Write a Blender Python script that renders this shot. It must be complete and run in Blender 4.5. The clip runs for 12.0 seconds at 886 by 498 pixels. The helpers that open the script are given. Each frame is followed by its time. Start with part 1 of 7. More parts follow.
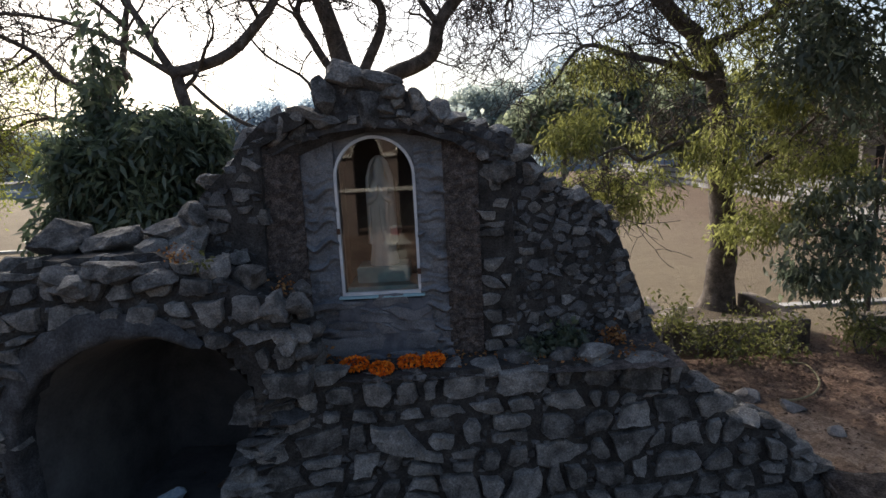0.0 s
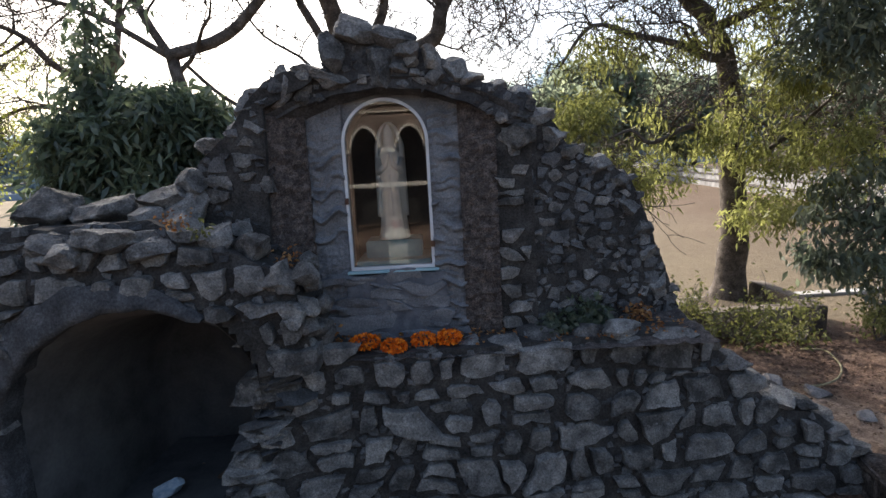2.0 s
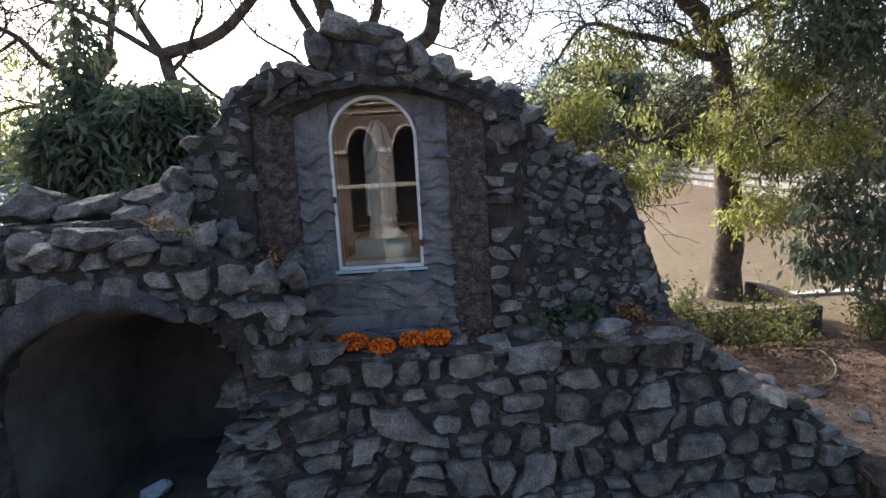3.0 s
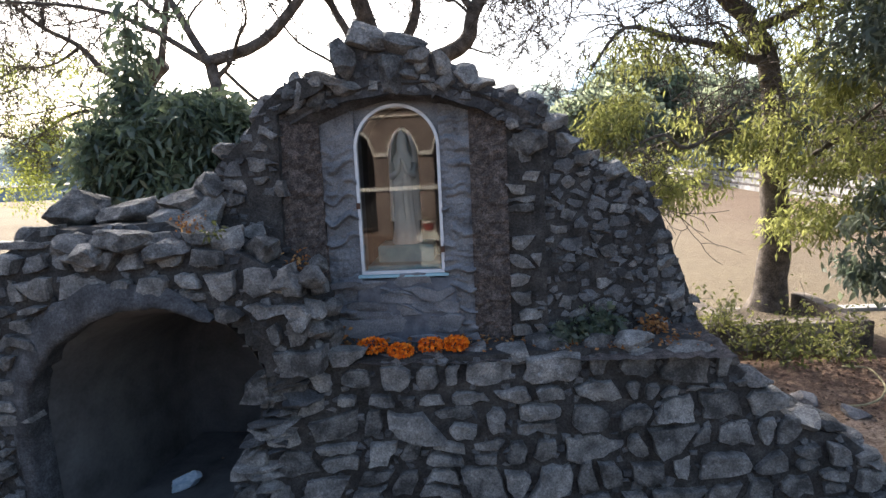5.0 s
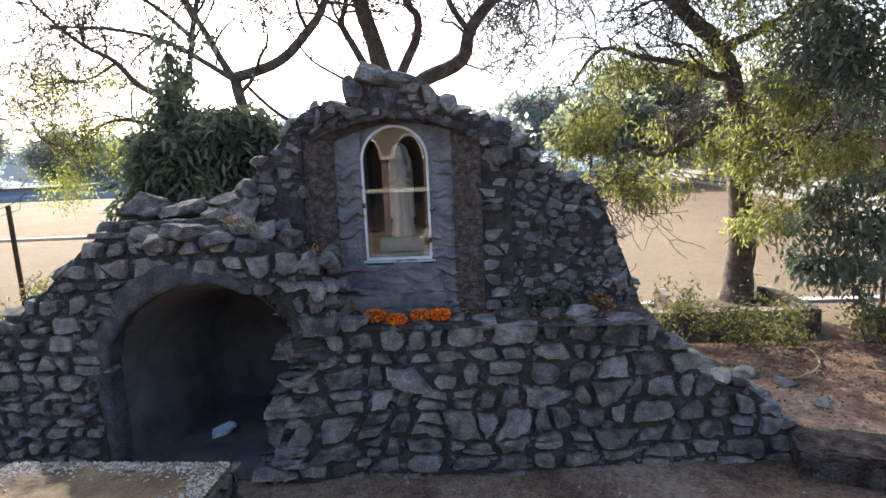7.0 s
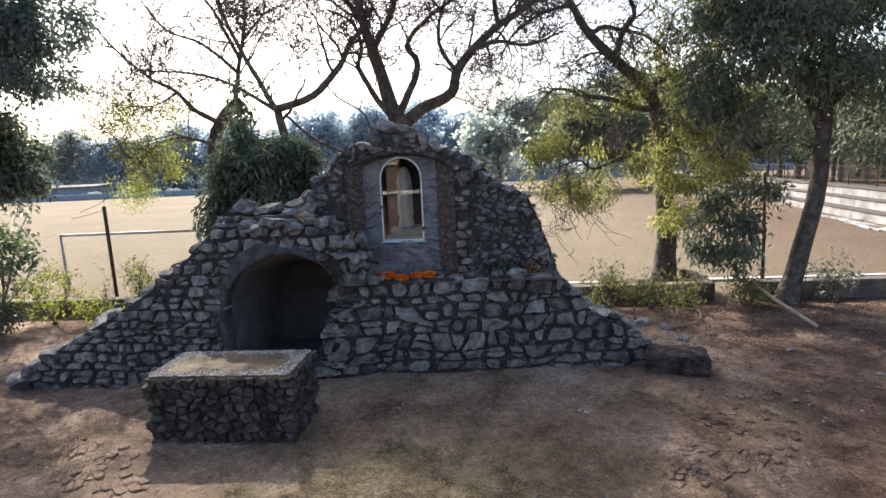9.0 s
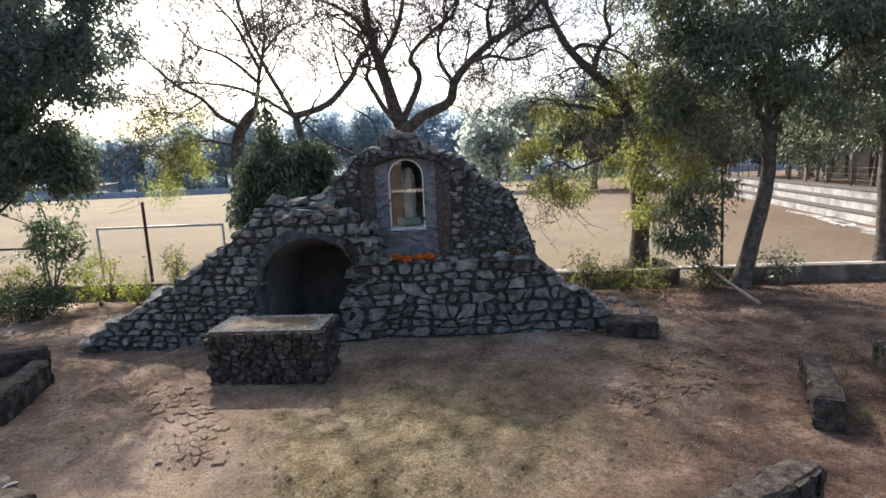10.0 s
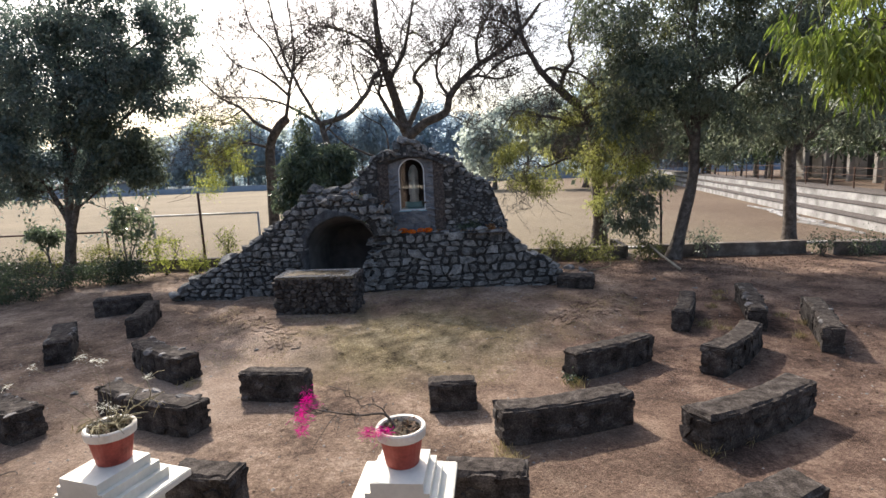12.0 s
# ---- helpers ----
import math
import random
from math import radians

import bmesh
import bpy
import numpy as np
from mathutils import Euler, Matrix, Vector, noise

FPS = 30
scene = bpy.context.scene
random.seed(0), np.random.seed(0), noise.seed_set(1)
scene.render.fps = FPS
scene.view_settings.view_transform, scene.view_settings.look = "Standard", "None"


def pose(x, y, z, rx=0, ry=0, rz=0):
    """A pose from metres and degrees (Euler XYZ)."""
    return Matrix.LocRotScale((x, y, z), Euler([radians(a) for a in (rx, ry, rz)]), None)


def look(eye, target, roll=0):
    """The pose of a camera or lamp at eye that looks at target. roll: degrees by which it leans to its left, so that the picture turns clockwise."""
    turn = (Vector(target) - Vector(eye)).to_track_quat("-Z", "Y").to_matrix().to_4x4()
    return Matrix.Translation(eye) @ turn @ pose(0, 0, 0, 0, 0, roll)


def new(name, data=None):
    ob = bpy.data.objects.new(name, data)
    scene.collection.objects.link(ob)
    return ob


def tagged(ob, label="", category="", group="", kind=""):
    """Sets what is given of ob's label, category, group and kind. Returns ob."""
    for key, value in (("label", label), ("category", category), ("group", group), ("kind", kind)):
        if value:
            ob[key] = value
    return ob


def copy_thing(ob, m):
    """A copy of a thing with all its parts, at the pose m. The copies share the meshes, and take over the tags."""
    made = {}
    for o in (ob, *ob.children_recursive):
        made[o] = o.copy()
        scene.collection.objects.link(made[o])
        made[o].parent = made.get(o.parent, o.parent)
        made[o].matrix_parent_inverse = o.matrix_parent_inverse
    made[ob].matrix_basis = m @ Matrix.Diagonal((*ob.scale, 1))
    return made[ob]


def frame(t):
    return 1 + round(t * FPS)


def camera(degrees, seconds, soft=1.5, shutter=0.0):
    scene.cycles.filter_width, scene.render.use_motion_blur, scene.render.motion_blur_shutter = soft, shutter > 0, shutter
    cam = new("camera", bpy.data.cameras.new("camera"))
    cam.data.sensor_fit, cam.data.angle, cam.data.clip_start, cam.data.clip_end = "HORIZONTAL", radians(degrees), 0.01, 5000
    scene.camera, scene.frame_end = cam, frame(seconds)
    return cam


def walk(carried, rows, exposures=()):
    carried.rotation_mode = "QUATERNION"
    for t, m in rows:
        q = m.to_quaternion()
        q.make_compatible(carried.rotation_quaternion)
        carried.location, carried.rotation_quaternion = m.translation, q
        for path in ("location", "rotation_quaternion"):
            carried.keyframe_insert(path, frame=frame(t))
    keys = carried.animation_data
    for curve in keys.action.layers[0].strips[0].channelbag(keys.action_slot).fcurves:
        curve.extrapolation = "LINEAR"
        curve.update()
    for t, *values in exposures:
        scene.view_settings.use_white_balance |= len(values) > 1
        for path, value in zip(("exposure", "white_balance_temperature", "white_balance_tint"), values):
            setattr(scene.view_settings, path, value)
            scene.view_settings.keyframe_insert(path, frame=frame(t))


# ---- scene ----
cam = camera(78.3, 12.0)
METRES, EYE, TILT, LEAN, TURN = 11.0, 3.34, 0.0, 0.0, 0.0
ROWS = [
    (0.0, 0.0, 0.0, 0.0, -0.47, -9.45, 2.85),
    (0.5, -0.0085, 0.0064, -0.0126, -0.62, -9.37, 2.94),
    (1.0, -0.0152, 0.0137, -0.0221, -0.74, -9.35, 2.96),
    (1.5, -0.0179, 0.0194, -0.0243, -0.83, -9.31, 3.02),
    (2.0, -0.0152, 0.0223, -0.0262, -0.89, -9.27, 3.04),
    (2.5, -0.0112, 0.0247, -0.0284, -1.01, -9.24, 3.05),
    (3.0, -0.008, 0.0258, -0.0284, -1.04, -9.21, 3.07),
    (5.0, 0.0079, 0.0236, -0.0251, 3.53, -8.79, 2.67),
    (5.5, 0.0121, 0.0245, -0.0258, 3.98, -8.71, 2.62),
    (6.0, 0.0169, 0.0124, -0.0249, 4.29, -8.66, 2.62),
    (6.5, 0.0248, -0.0235, -0.0226, 4.39, -8.64, 2.62),
    (7.0, 0.0335, -0.0791, -0.0192, 4.42, -8.65, 2.62),
    (9.0, 0.0779, -0.377, 0.0035, 4.6, -8.66, 2.65),
    (9.5, 0.0872, -0.4587, 0.0048, 4.67, -8.67, 2.63),
    (10.0, 0.0973, -0.5438, 0.0045, 4.72, -8.66, 2.61),
    (10.5, 0.1099, -0.6304, 0.0045, 4.76, -8.64, 2.59),
    (11.0, 0.1218, -0.7166, 0.0044, 4.8, -8.66, 2.57),
    (11.5, 0.1317, -0.8042, 0.002, 4.83, -8.66, 2.53),
    (12.0, 0.1406, -0.8932, -0.0015, 4.9, -8.66, 2.51),
]
walk(cam, [(t, pose(0, 0, EYE, TILT, LEAN, TURN) @ pose(METRES * x, METRES * y, METRES * z, 90 + pitch, roll, yaw)) for t, x, y, z, yaw, pitch, roll in ROWS],
     exposures=[(0.0, 0.57), (1.0, 0.93), (3.0, 1.35), (5.0, 1.76), (7.0, 1.73), (9.0, 1.42), (10.0, 1.27), (12.0, 1.05)])

# ---- world, sun ----
SUN_EL, SUN_AZ = 41.5, -29.0        # height, and degrees from +y towards +x
world = bpy.data.worlds.new("sky")
scene.world = world
world.use_nodes = True
wn = world.node_tree
wn.nodes.clear()
sky = wn.nodes.new("ShaderNodeTexSky")
sky.sky_type = 'NISHITA'
sky.sun_disc = False
sky.sun_elevation, sky.sun_rotation = radians(SUN_EL), radians(SUN_AZ)
sky.air_density, sky.dust_density, sky.ozone_density = 1.0, 4.1, 1.0
bg = wn.nodes.new("ShaderNodeBackground")
bg.inputs["Strength"].default_value = 0.15
wout = wn.nodes.new("ShaderNodeOutputWorld")
wn.links.new(sky.outputs[0], bg.inputs[0])
wn.links.new(bg.outputs[0], wout.inputs[0])
sun = new("sun", bpy.data.lights.new("sun", 'SUN'))
sun.data.energy, sun.data.angle, sun.data.color = 3.75, radians(0.6), (1.0, 0.93, 0.84)
sd = Vector((math.sin(radians(SUN_AZ)) * math.cos(radians(SUN_EL)), math.cos(radians(SUN_AZ)) * math.cos(radians(SUN_EL)), math.sin(radians(SUN_EL))))
sun.matrix_world = look(sd * 60, (0, 0, 0))


# ---- materials ----
def mat(name, stops, scale=3.0, rough=0.9, bump=0.3, fine=40.0, rnd=0.0, island=0.0, spec=0.3, thin=0.0, metal=0.0, detail=6.0, scuff=0.0, grain=0.0, grit=110.0):
    """A mottled surface: stops = colours from dark to light along a noise, fine grain, bump; rnd/island vary pieces."""
    m = bpy.data.materials.new(name)
    m.use_nodes = True
    nt = m.node_tree
    N, L = nt.nodes, nt.links
    b = N["Principled BSDF"]
    b.inputs["Roughness"].default_value = rough
    b.inputs["Metallic"].default_value = metal
    b.inputs["Specular IOR Level"].default_value = spec
    geo = N.new("ShaderNodeNewGeometry")
    n1 = N.new("ShaderNodeTexNoise")
    n1.inputs["Scale"].default_value, n1.inputs["Detail"].default_value = scale, detail
    n2 = N.new("ShaderNodeTexNoise")
    n2.inputs["Scale"].default_value, n2.inputs["Detail"].default_value = fine, 4
    for n in (n1, n2):
        L.new(geo.outputs["Position"], n.inputs["Vector"])
    mix = N.new("ShaderNodeMath")
    mix.operation = 'MULTIPLY_ADD'
    mix.inputs[1].default_value = 0.35
    L.new(n2.outputs[0], mix.inputs[0])
    sub = N.new("ShaderNodeMath")
    sub.operation = 'SUBTRACT'
    sub.inputs[1].default_value = 0.175
    L.new(n1.outputs[0], sub.inputs[0])
    L.new(sub.outputs[0], mix.inputs[2])
    last = mix.outputs[0]
    if rnd or island:
        src = N.new("ShaderNodeObjectInfo").outputs["Random"] if rnd else geo.outputs["Random Per Island"]
        r = N.new("ShaderNodeMath")
        r.operation = 'MULTIPLY_ADD'
        r.inputs[1].default_value = rnd or island
        L.new(src, r.inputs[0])
        s2 = N.new("ShaderNodeMath")
        s2.operation = 'SUBTRACT'
        s2.inputs[1].default_value = (rnd or island) / 2
        L.new(last, s2.inputs[0])
        L.new(s2.outputs[0], r.inputs[2])
        last = r.outputs[0]
    ramp = N.new("ShaderNodeValToRGB")
    el = ramp.color_ramp.elements
    while len(el) < len(stops):
        el.new(0.5)
    for i, c in enumerate(stops):
        el[i].position = 0.28 + 0.44 * i / max(1, len(stops) - 1)
        el[i].color = (*c, 1)
    L.new(last, ramp.inputs[0])
    if scuff:
        n3 = N.new("ShaderNodeTexNoise")
        n3.inputs["Scale"].default_value, n3.inputs["Detail"].default_value, n3.inputs["Roughness"].default_value = 9, 9, .75
        L.new(geo.outputs["Position"], n3.inputs["Vector"])
        r3 = N.new("ShaderNodeMapRange")
        r3.inputs[1].default_value, r3.inputs[2].default_value, r3.inputs[3].default_value, r3.inputs[4].default_value = .6, .72, 0, scuff
        L.new(n3.outputs[0], r3.inputs[0])
        mx3 = N.new("ShaderNodeMix")
        mx3.data_type = 'RGBA'
        L.new(r3.outputs[0], mx3.inputs[0])
        L.new(ramp.outputs[0], mx3.inputs[6])
        mx3.inputs[7].default_value = (.42, .42, .42, 1)
        ramp = mx3
    out_col = ramp.outputs[2] if scuff else ramp.outputs[0]
    if grain:
        n5 = N.new("ShaderNodeTexNoise")
        n5.inputs["Scale"].default_value, n5.inputs["Detail"].default_value, n5.inputs["Roughness"].default_value = grit, 5, .8
        L.new(geo.outputs["Position"], n5.inputs["Vector"])
        r5 = N.new("ShaderNodeMapRange")
        r5.inputs[1].default_value, r5.inputs[2].default_value, r5.inputs[3].default_value, r5.inputs[4].default_value = .36, .64, 1 - grain, 1 + grain
        L.new(n5.outputs[0], r5.inputs[0])
        vm = N.new("ShaderNodeVectorMath")
        vm.operation = 'SCALE'
        L.new(out_col, vm.inputs[0])
        L.new(r5.outputs[0], vm.inputs[3])
        out_col = vm.outputs[0]
    L.new(out_col, b.inputs["Base Color"])
    if scuff:
        n4 = N.new("ShaderNodeTexNoise")
        n4.inputs["Scale"].default_value, n4.inputs["Detail"].default_value, n4.inputs["Roughness"].default_value = 16, 10, .72
        L.new(geo.outputs["Position"], n4.inputs["Vector"])
        mix = n4
        bump = 1.0
    if bump:
        bp = N.new("ShaderNodeBump")
        bp.inputs["Strength"].default_value, bp.inputs["Distance"].default_value = bump, 0.05 if scuff else 0.02
        L.new(mix.outputs[0], bp.inputs["Height"])
        L.new(bp.outputs[0], b.inputs["Normal"])
    if thin:
        tr = N.new("ShaderNodeBsdfTranslucent")
        hs = N.new("ShaderNodeHueSaturation")
        hs.inputs["Value"].default_value, hs.inputs["Saturation"].default_value = 1.5, 1.15
        L.new(out_col, hs.inputs["Color"])
        L.new(hs.outputs[0], tr.inputs[0])
        ms = N.new("ShaderNodeMixShader")
        ms.inputs[0].default_value = thin
        L.new(b.outputs[0], ms.inputs[1])
        L.new(tr.outputs[0], ms.inputs[2])
        L.new(ms.outputs[0], N["Material Output"].inputs[0])
    return m


M_STONE = mat("blue_grey_stone", [(.05, .049, .047), (.12, .117, .112), (.182, .177, .169), (.29, .283, .267)], 8, .8, .8, 55, rnd=.26, spec=.35, scuff=.55, grain=0.5, grit=70)
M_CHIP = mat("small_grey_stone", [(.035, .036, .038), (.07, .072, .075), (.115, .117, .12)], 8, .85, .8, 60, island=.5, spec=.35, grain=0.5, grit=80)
M_MORTAR = mat("dark_mortar", [(.017, .0162, .0155), (.034, .0323, .0306), (.06, .057, .054)], 8, .95, .8, 50, grain=0.6, grit=60)
M_PLASTER = mat("grey_painted_plaster", [(.08, .085, .094), (.137, .142, .153), (.195, .201, .21)], 5, .75, .5, 45, spec=.35, grain=0.3, grit=90)
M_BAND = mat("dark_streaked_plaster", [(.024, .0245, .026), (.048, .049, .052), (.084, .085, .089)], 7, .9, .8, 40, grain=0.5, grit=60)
# darker copy of the plaster paint; the joints' shade is in its colour
M_PAINTDARK = mat("shaded_joint_paint", [(.06, .066, .078), (.1, .108, .125), (.14, .15, .17)], 8, .85, .6, 50)
M_BROWN = mat("rough_brown_concrete", [(.03, .025, .023), (.066, .055, .05), (.125, .104, .093)], 16, .95, 1.0, 70, grain=0.75, grit=75)
M_CAVE = mat("dark_cave_plaster", [(.062, .061, .061), (.097, .095, .095), (.132, .13, .128)], 3, .95, .5, 30)
M_BENCH = mat("weathered_bench_stone", [(.015, .013, .012), (.036, .031, .028), (.062, .053, .048), (.11, .098, .09)], 5, .9, .8, 40, island=.3, spec=.1, grain=0.55, grit=60)
M_ALTARSTONE = mat("brown_rubble", [(.022, .018, .017), (.048, .041, .038), (.08, .069, .063), (.13, .115, .106)], 7, .9, .9, 45, rnd=.3, scuff=.3, grain=0.55, grit=70)
M_CEMENT = mat("worn_cement", [(.06, .055, .052), (.14, .13, .125), (.24, .22, .205)], 4, .9, .6, 50, grain=0.35, grit=60)
M_BENCHTOP = mat("dark_worn_cement", [(.017, .013, .012), (.036, .03, .026), (.06, .05, .044), (.095, .081, .072)], 9, .92, 1.0, 45, spec=.1, grain=0.6, grit=55)
M_ALTARTOP = mat("stained_cement_top", [(.045, .034, .02), (.09, .068, .04), (.15, .115, .072)], 3.5, .85, .5, 50, grain=0.5, grit=60)
M_GRAVEL = mat("pale_gravel", [(.12, .106, .092), (.23, .21, .187), (.37, .345, .31)], 10, .9, .3, 60, island=.5)
M_KERB = mat("cement_kerb", [(.045, .036, .03), (.11, .09, .074), (.22, .19, .16)], 2.5, .9, .6, 40, grain=0.4, grit=50)
# greyed below white: the trees' shade on the seating is in the colour
M_WHITEWASH = mat("greyed_whitewash", [(.14, .134, .128), (.28, .273, .263), (.42, .41, .4)], 1.2, .85, .3, 20)
M_WHITE = mat("white_paint", [(.52, .505, .44), (.68, .655, .58)], 3, .5, .1, 30)
M_PETAL = mat("white_petal", [(.6, .6, .55), (.78, .78, .74)], 20, .6, 0, 80, island=.3, thin=.5)
M_FRAME = mat("white_metal_frame", [(.45, .465, .48), (.62, .635, .65)], 8, .45, .1, 60)
M_SILL = mat("pale_blue_paint", [(.22, .4, .46), (.34, .52, .57)], 8, .5, .2, 50)
M_STATUE = mat("pale_painted_plaster", [(.6, .62, .58), (.76, .77, .72)], 5, .6, .2, 30)
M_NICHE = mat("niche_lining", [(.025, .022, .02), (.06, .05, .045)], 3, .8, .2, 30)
M_BLUECLOTH = mat("blue_cloth", [(.14, .3, .34), (.22, .42, .46)], 10, .9, .3, 60)
M_BARK = mat("dark_bark", [(.042, .034, .028), (.092, .076, .064), (.16, .136, .117)], 7, .95, 1.0, 35, grain=0.45, grit=50)
M_BARK2 = mat("grey_bark", [(.05, .043, .038), (.1, .085, .075), (.17, .15, .13)], 6, .95, .9, 40)
M_LEAF_DARK = mat("dark_green_leaf", [(.058, .078, .054), (.1, .126, .08), (.155, .182, .108)], 1.3, .32, 0, 20, island=.45, spec=.6, thin=.48)
# darker leaf copy; shade under and behind the trees is in its colour
M_LEAF_BUSH = mat("shade_dark_leaf", [(.026, .038, .024), (.046, .062, .036), (.07, .09, .046)], 1.3, .45, 0, 20, island=.45, spec=.4, thin=.35)
# glare veil over the left tree is put into this lighter, bluer leaf
M_LEAF_BLUE = mat("glare_blued_leaf", [(.06, .085, .08), (.1, .13, .115), (.145, .175, .145)], 1.3, .3, 0, 20, island=.45, spec=.7, thin=.55)
M_LEAF_MID = mat("green_leaf", [(.064, .08, .06), (.116, .135, .095), (.174, .193, .134)], 1.2, .42, 0, 20, island=.5, spec=.55, thin=.54)
M_LEAF_YEL = mat("yellow_green_leaf", [(.11, .128, .04), (.19, .208, .066), (.28, .292, .098)], 1.0, .5, 0, 20, island=.5, spec=.35, thin=.68)
M_LEAF_NEEM = mat("grey_green_leaf", [(.108, .117, .044), (.184, .192, .075), (.265, .27, .114)], 1.0, .5, 0, 20, island=.5, spec=.35, thin=.6)
M_LEAF_DUSTY = mat("dusty_olive_leaf", [(.075, .08, .03), (.125, .13, .05), (.19, .19, .08)], 1.2, .6, 0, 20, island=.5, spec=.3, thin=.45)
M_LEAF_BRIGHT = mat("bright_green_leaf", [(.06, .088, .022), (.12, .155, .04), (.2, .235, .07)], 1.0, .5, 0, 20, island=.45, spec=.4, thin=.5)
# foliage beyond the field: distance haze is put into these leaf colours
M_FAR = mat("haze_paled_foliage", [(.3, .36, .41), (.37, .43, .47), (.44, .5, .52)], .25, .9, 0, 3, island=.3, spec=.1, thin=.7)
M_FAR2 = mat("haze_paled_far_foliage", [(.26, .3, .295), (.34, .38, .35), (.42, .45, .4)], .25, .9, 0, 3, island=.5, spec=.1, thin=.6)
M_MIDTREE = mat("hazed_mid_foliage", [(.135, .155, .115), (.195, .22, .155), (.265, .29, .2)], .4, .9, 0, 4, island=.5, spec=.1, thin=.6)
M_DRYGRASS = mat("dry_grass", [(.16, .13, .06), (.28, .23, .12), (.4, .34, .2)], 3, .8, 0, 30, island=.5, thin=.3)
M_DRY = mat("dry_leaf", [(.12, .05, .02), (.25, .11, .04), (.36, .2, .08)], 8, .8, 0, 40, island=.5, thin=.2)
M_LITTER = mat("brown_leaf_litter", [(.07, .045, .031), (.13, .086, .06), (.2, .138, .095)], 8, .85, 0, 40, island=.6, thin=.1)
M_MARIGOLD = mat("orange_marigold", [(.5, .09, .005), (.75, .17, .008), (.85, .28, .02)], 20, .7, 0, 80, island=.4, thin=.2)
M_MAGENTA = mat("magenta_petal", [(.4, .005, .19), (.62, .012, .32), (.75, .04, .42)], 20, .6, 0, 80, island=.4, thin=.35)
M_TERRACOTTA = mat("red_painted_pot", [(.2, .04, .03), (.32, .07, .05), (.4, .1, .075)], 8, .6, .2, 60)
M_CREAM = mat("cream_pot_rim", [(.55, .5, .42), (.75, .7, .62)], 8, .6, .2, 60)
M_SOIL = mat("potting_soil", [(.02, .015, .01), (.06, .045, .03), (.12, .095, .06)], 25, .95, 1.0, 90)
M_RUST = mat("rusty_steel", [(.05, .025, .018), (.11, .06, .04)], 8, .7, .3, 60, metal=.3)
M_PIPE = mat("grey_pipe", [(.35, .34, .33), (.55, .54, .52)], 4, .5, .1, 40, metal=.2)
M_BAMBOO = mat("dry_bamboo", [(.3, .24, .16), (.5, .42, .3)], 8, .7, .2, 50)
M_DRYSTEM = mat("dry_stems", [(.1, .085, .045), (.19, .16, .09), (.3, .26, .16)], 12, .8, .1, 50, island=.4)
# cream with the trees' shade on the far building put into it
M_FACADE = mat("shaded_cream_facade", [(.2, .18, .15), (.28, .25, .215), (.35, .32, .28)], .7, .85, .1, 12)
M_ARCADE = mat("mauve_brown_limewash", [(.13, .1, .085), (.19, .15, .125), (.25, .2, .165)], .9, .85, .2, 14)
# near-black; the unlit depth of doorways and arcade is put into this colour
M_NEARBLACK = mat("dark_opening", [(.012, .012, .012), (.03, .028, .026)], 1, .6, 0, 6)
M_BAG = mat("crumpled_plastic", [(.35, .5, .62), (.7, .78, .84)], 25, .35, .4, 60)
M_BLUEWALL = mat("blue_sheet", [(.14, .19, .26), (.2, .26, .34)], 1, .7, .1, 10)

# far woods, with the bright haze put in as an even glow
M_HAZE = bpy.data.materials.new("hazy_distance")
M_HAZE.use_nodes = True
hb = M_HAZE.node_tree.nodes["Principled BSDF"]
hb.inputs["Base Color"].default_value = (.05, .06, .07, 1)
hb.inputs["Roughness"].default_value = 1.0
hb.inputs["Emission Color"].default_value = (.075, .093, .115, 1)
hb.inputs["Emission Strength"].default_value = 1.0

# clear glass with its own reflection
M_GLASS = bpy.data.materials.new("window_glass")
M_GLASS.use_nodes = True
gn = M_GLASS.node_tree
gtr = gn.nodes.new("ShaderNodeBsdfTransparent")
ggl = gn.nodes.new("ShaderNodeBsdfGlossy")
ggl.inputs["Roughness"].default_value = 0.02
gfr = gn.nodes.new("ShaderNodeFresnel")
gfr.inputs[0].default_value = 1.95
gmx = gn.nodes.new("ShaderNodeMixShader")
gn.links.new(gfr.outputs[0], gmx.inputs[0])
gn.links.new(gtr.outputs[0], gmx.inputs[1])
gn.links.new(ggl.outputs[0], gmx.inputs[2])
gn.links.new(gmx.outputs[0], gn.nodes["Material Output"].inputs[0])


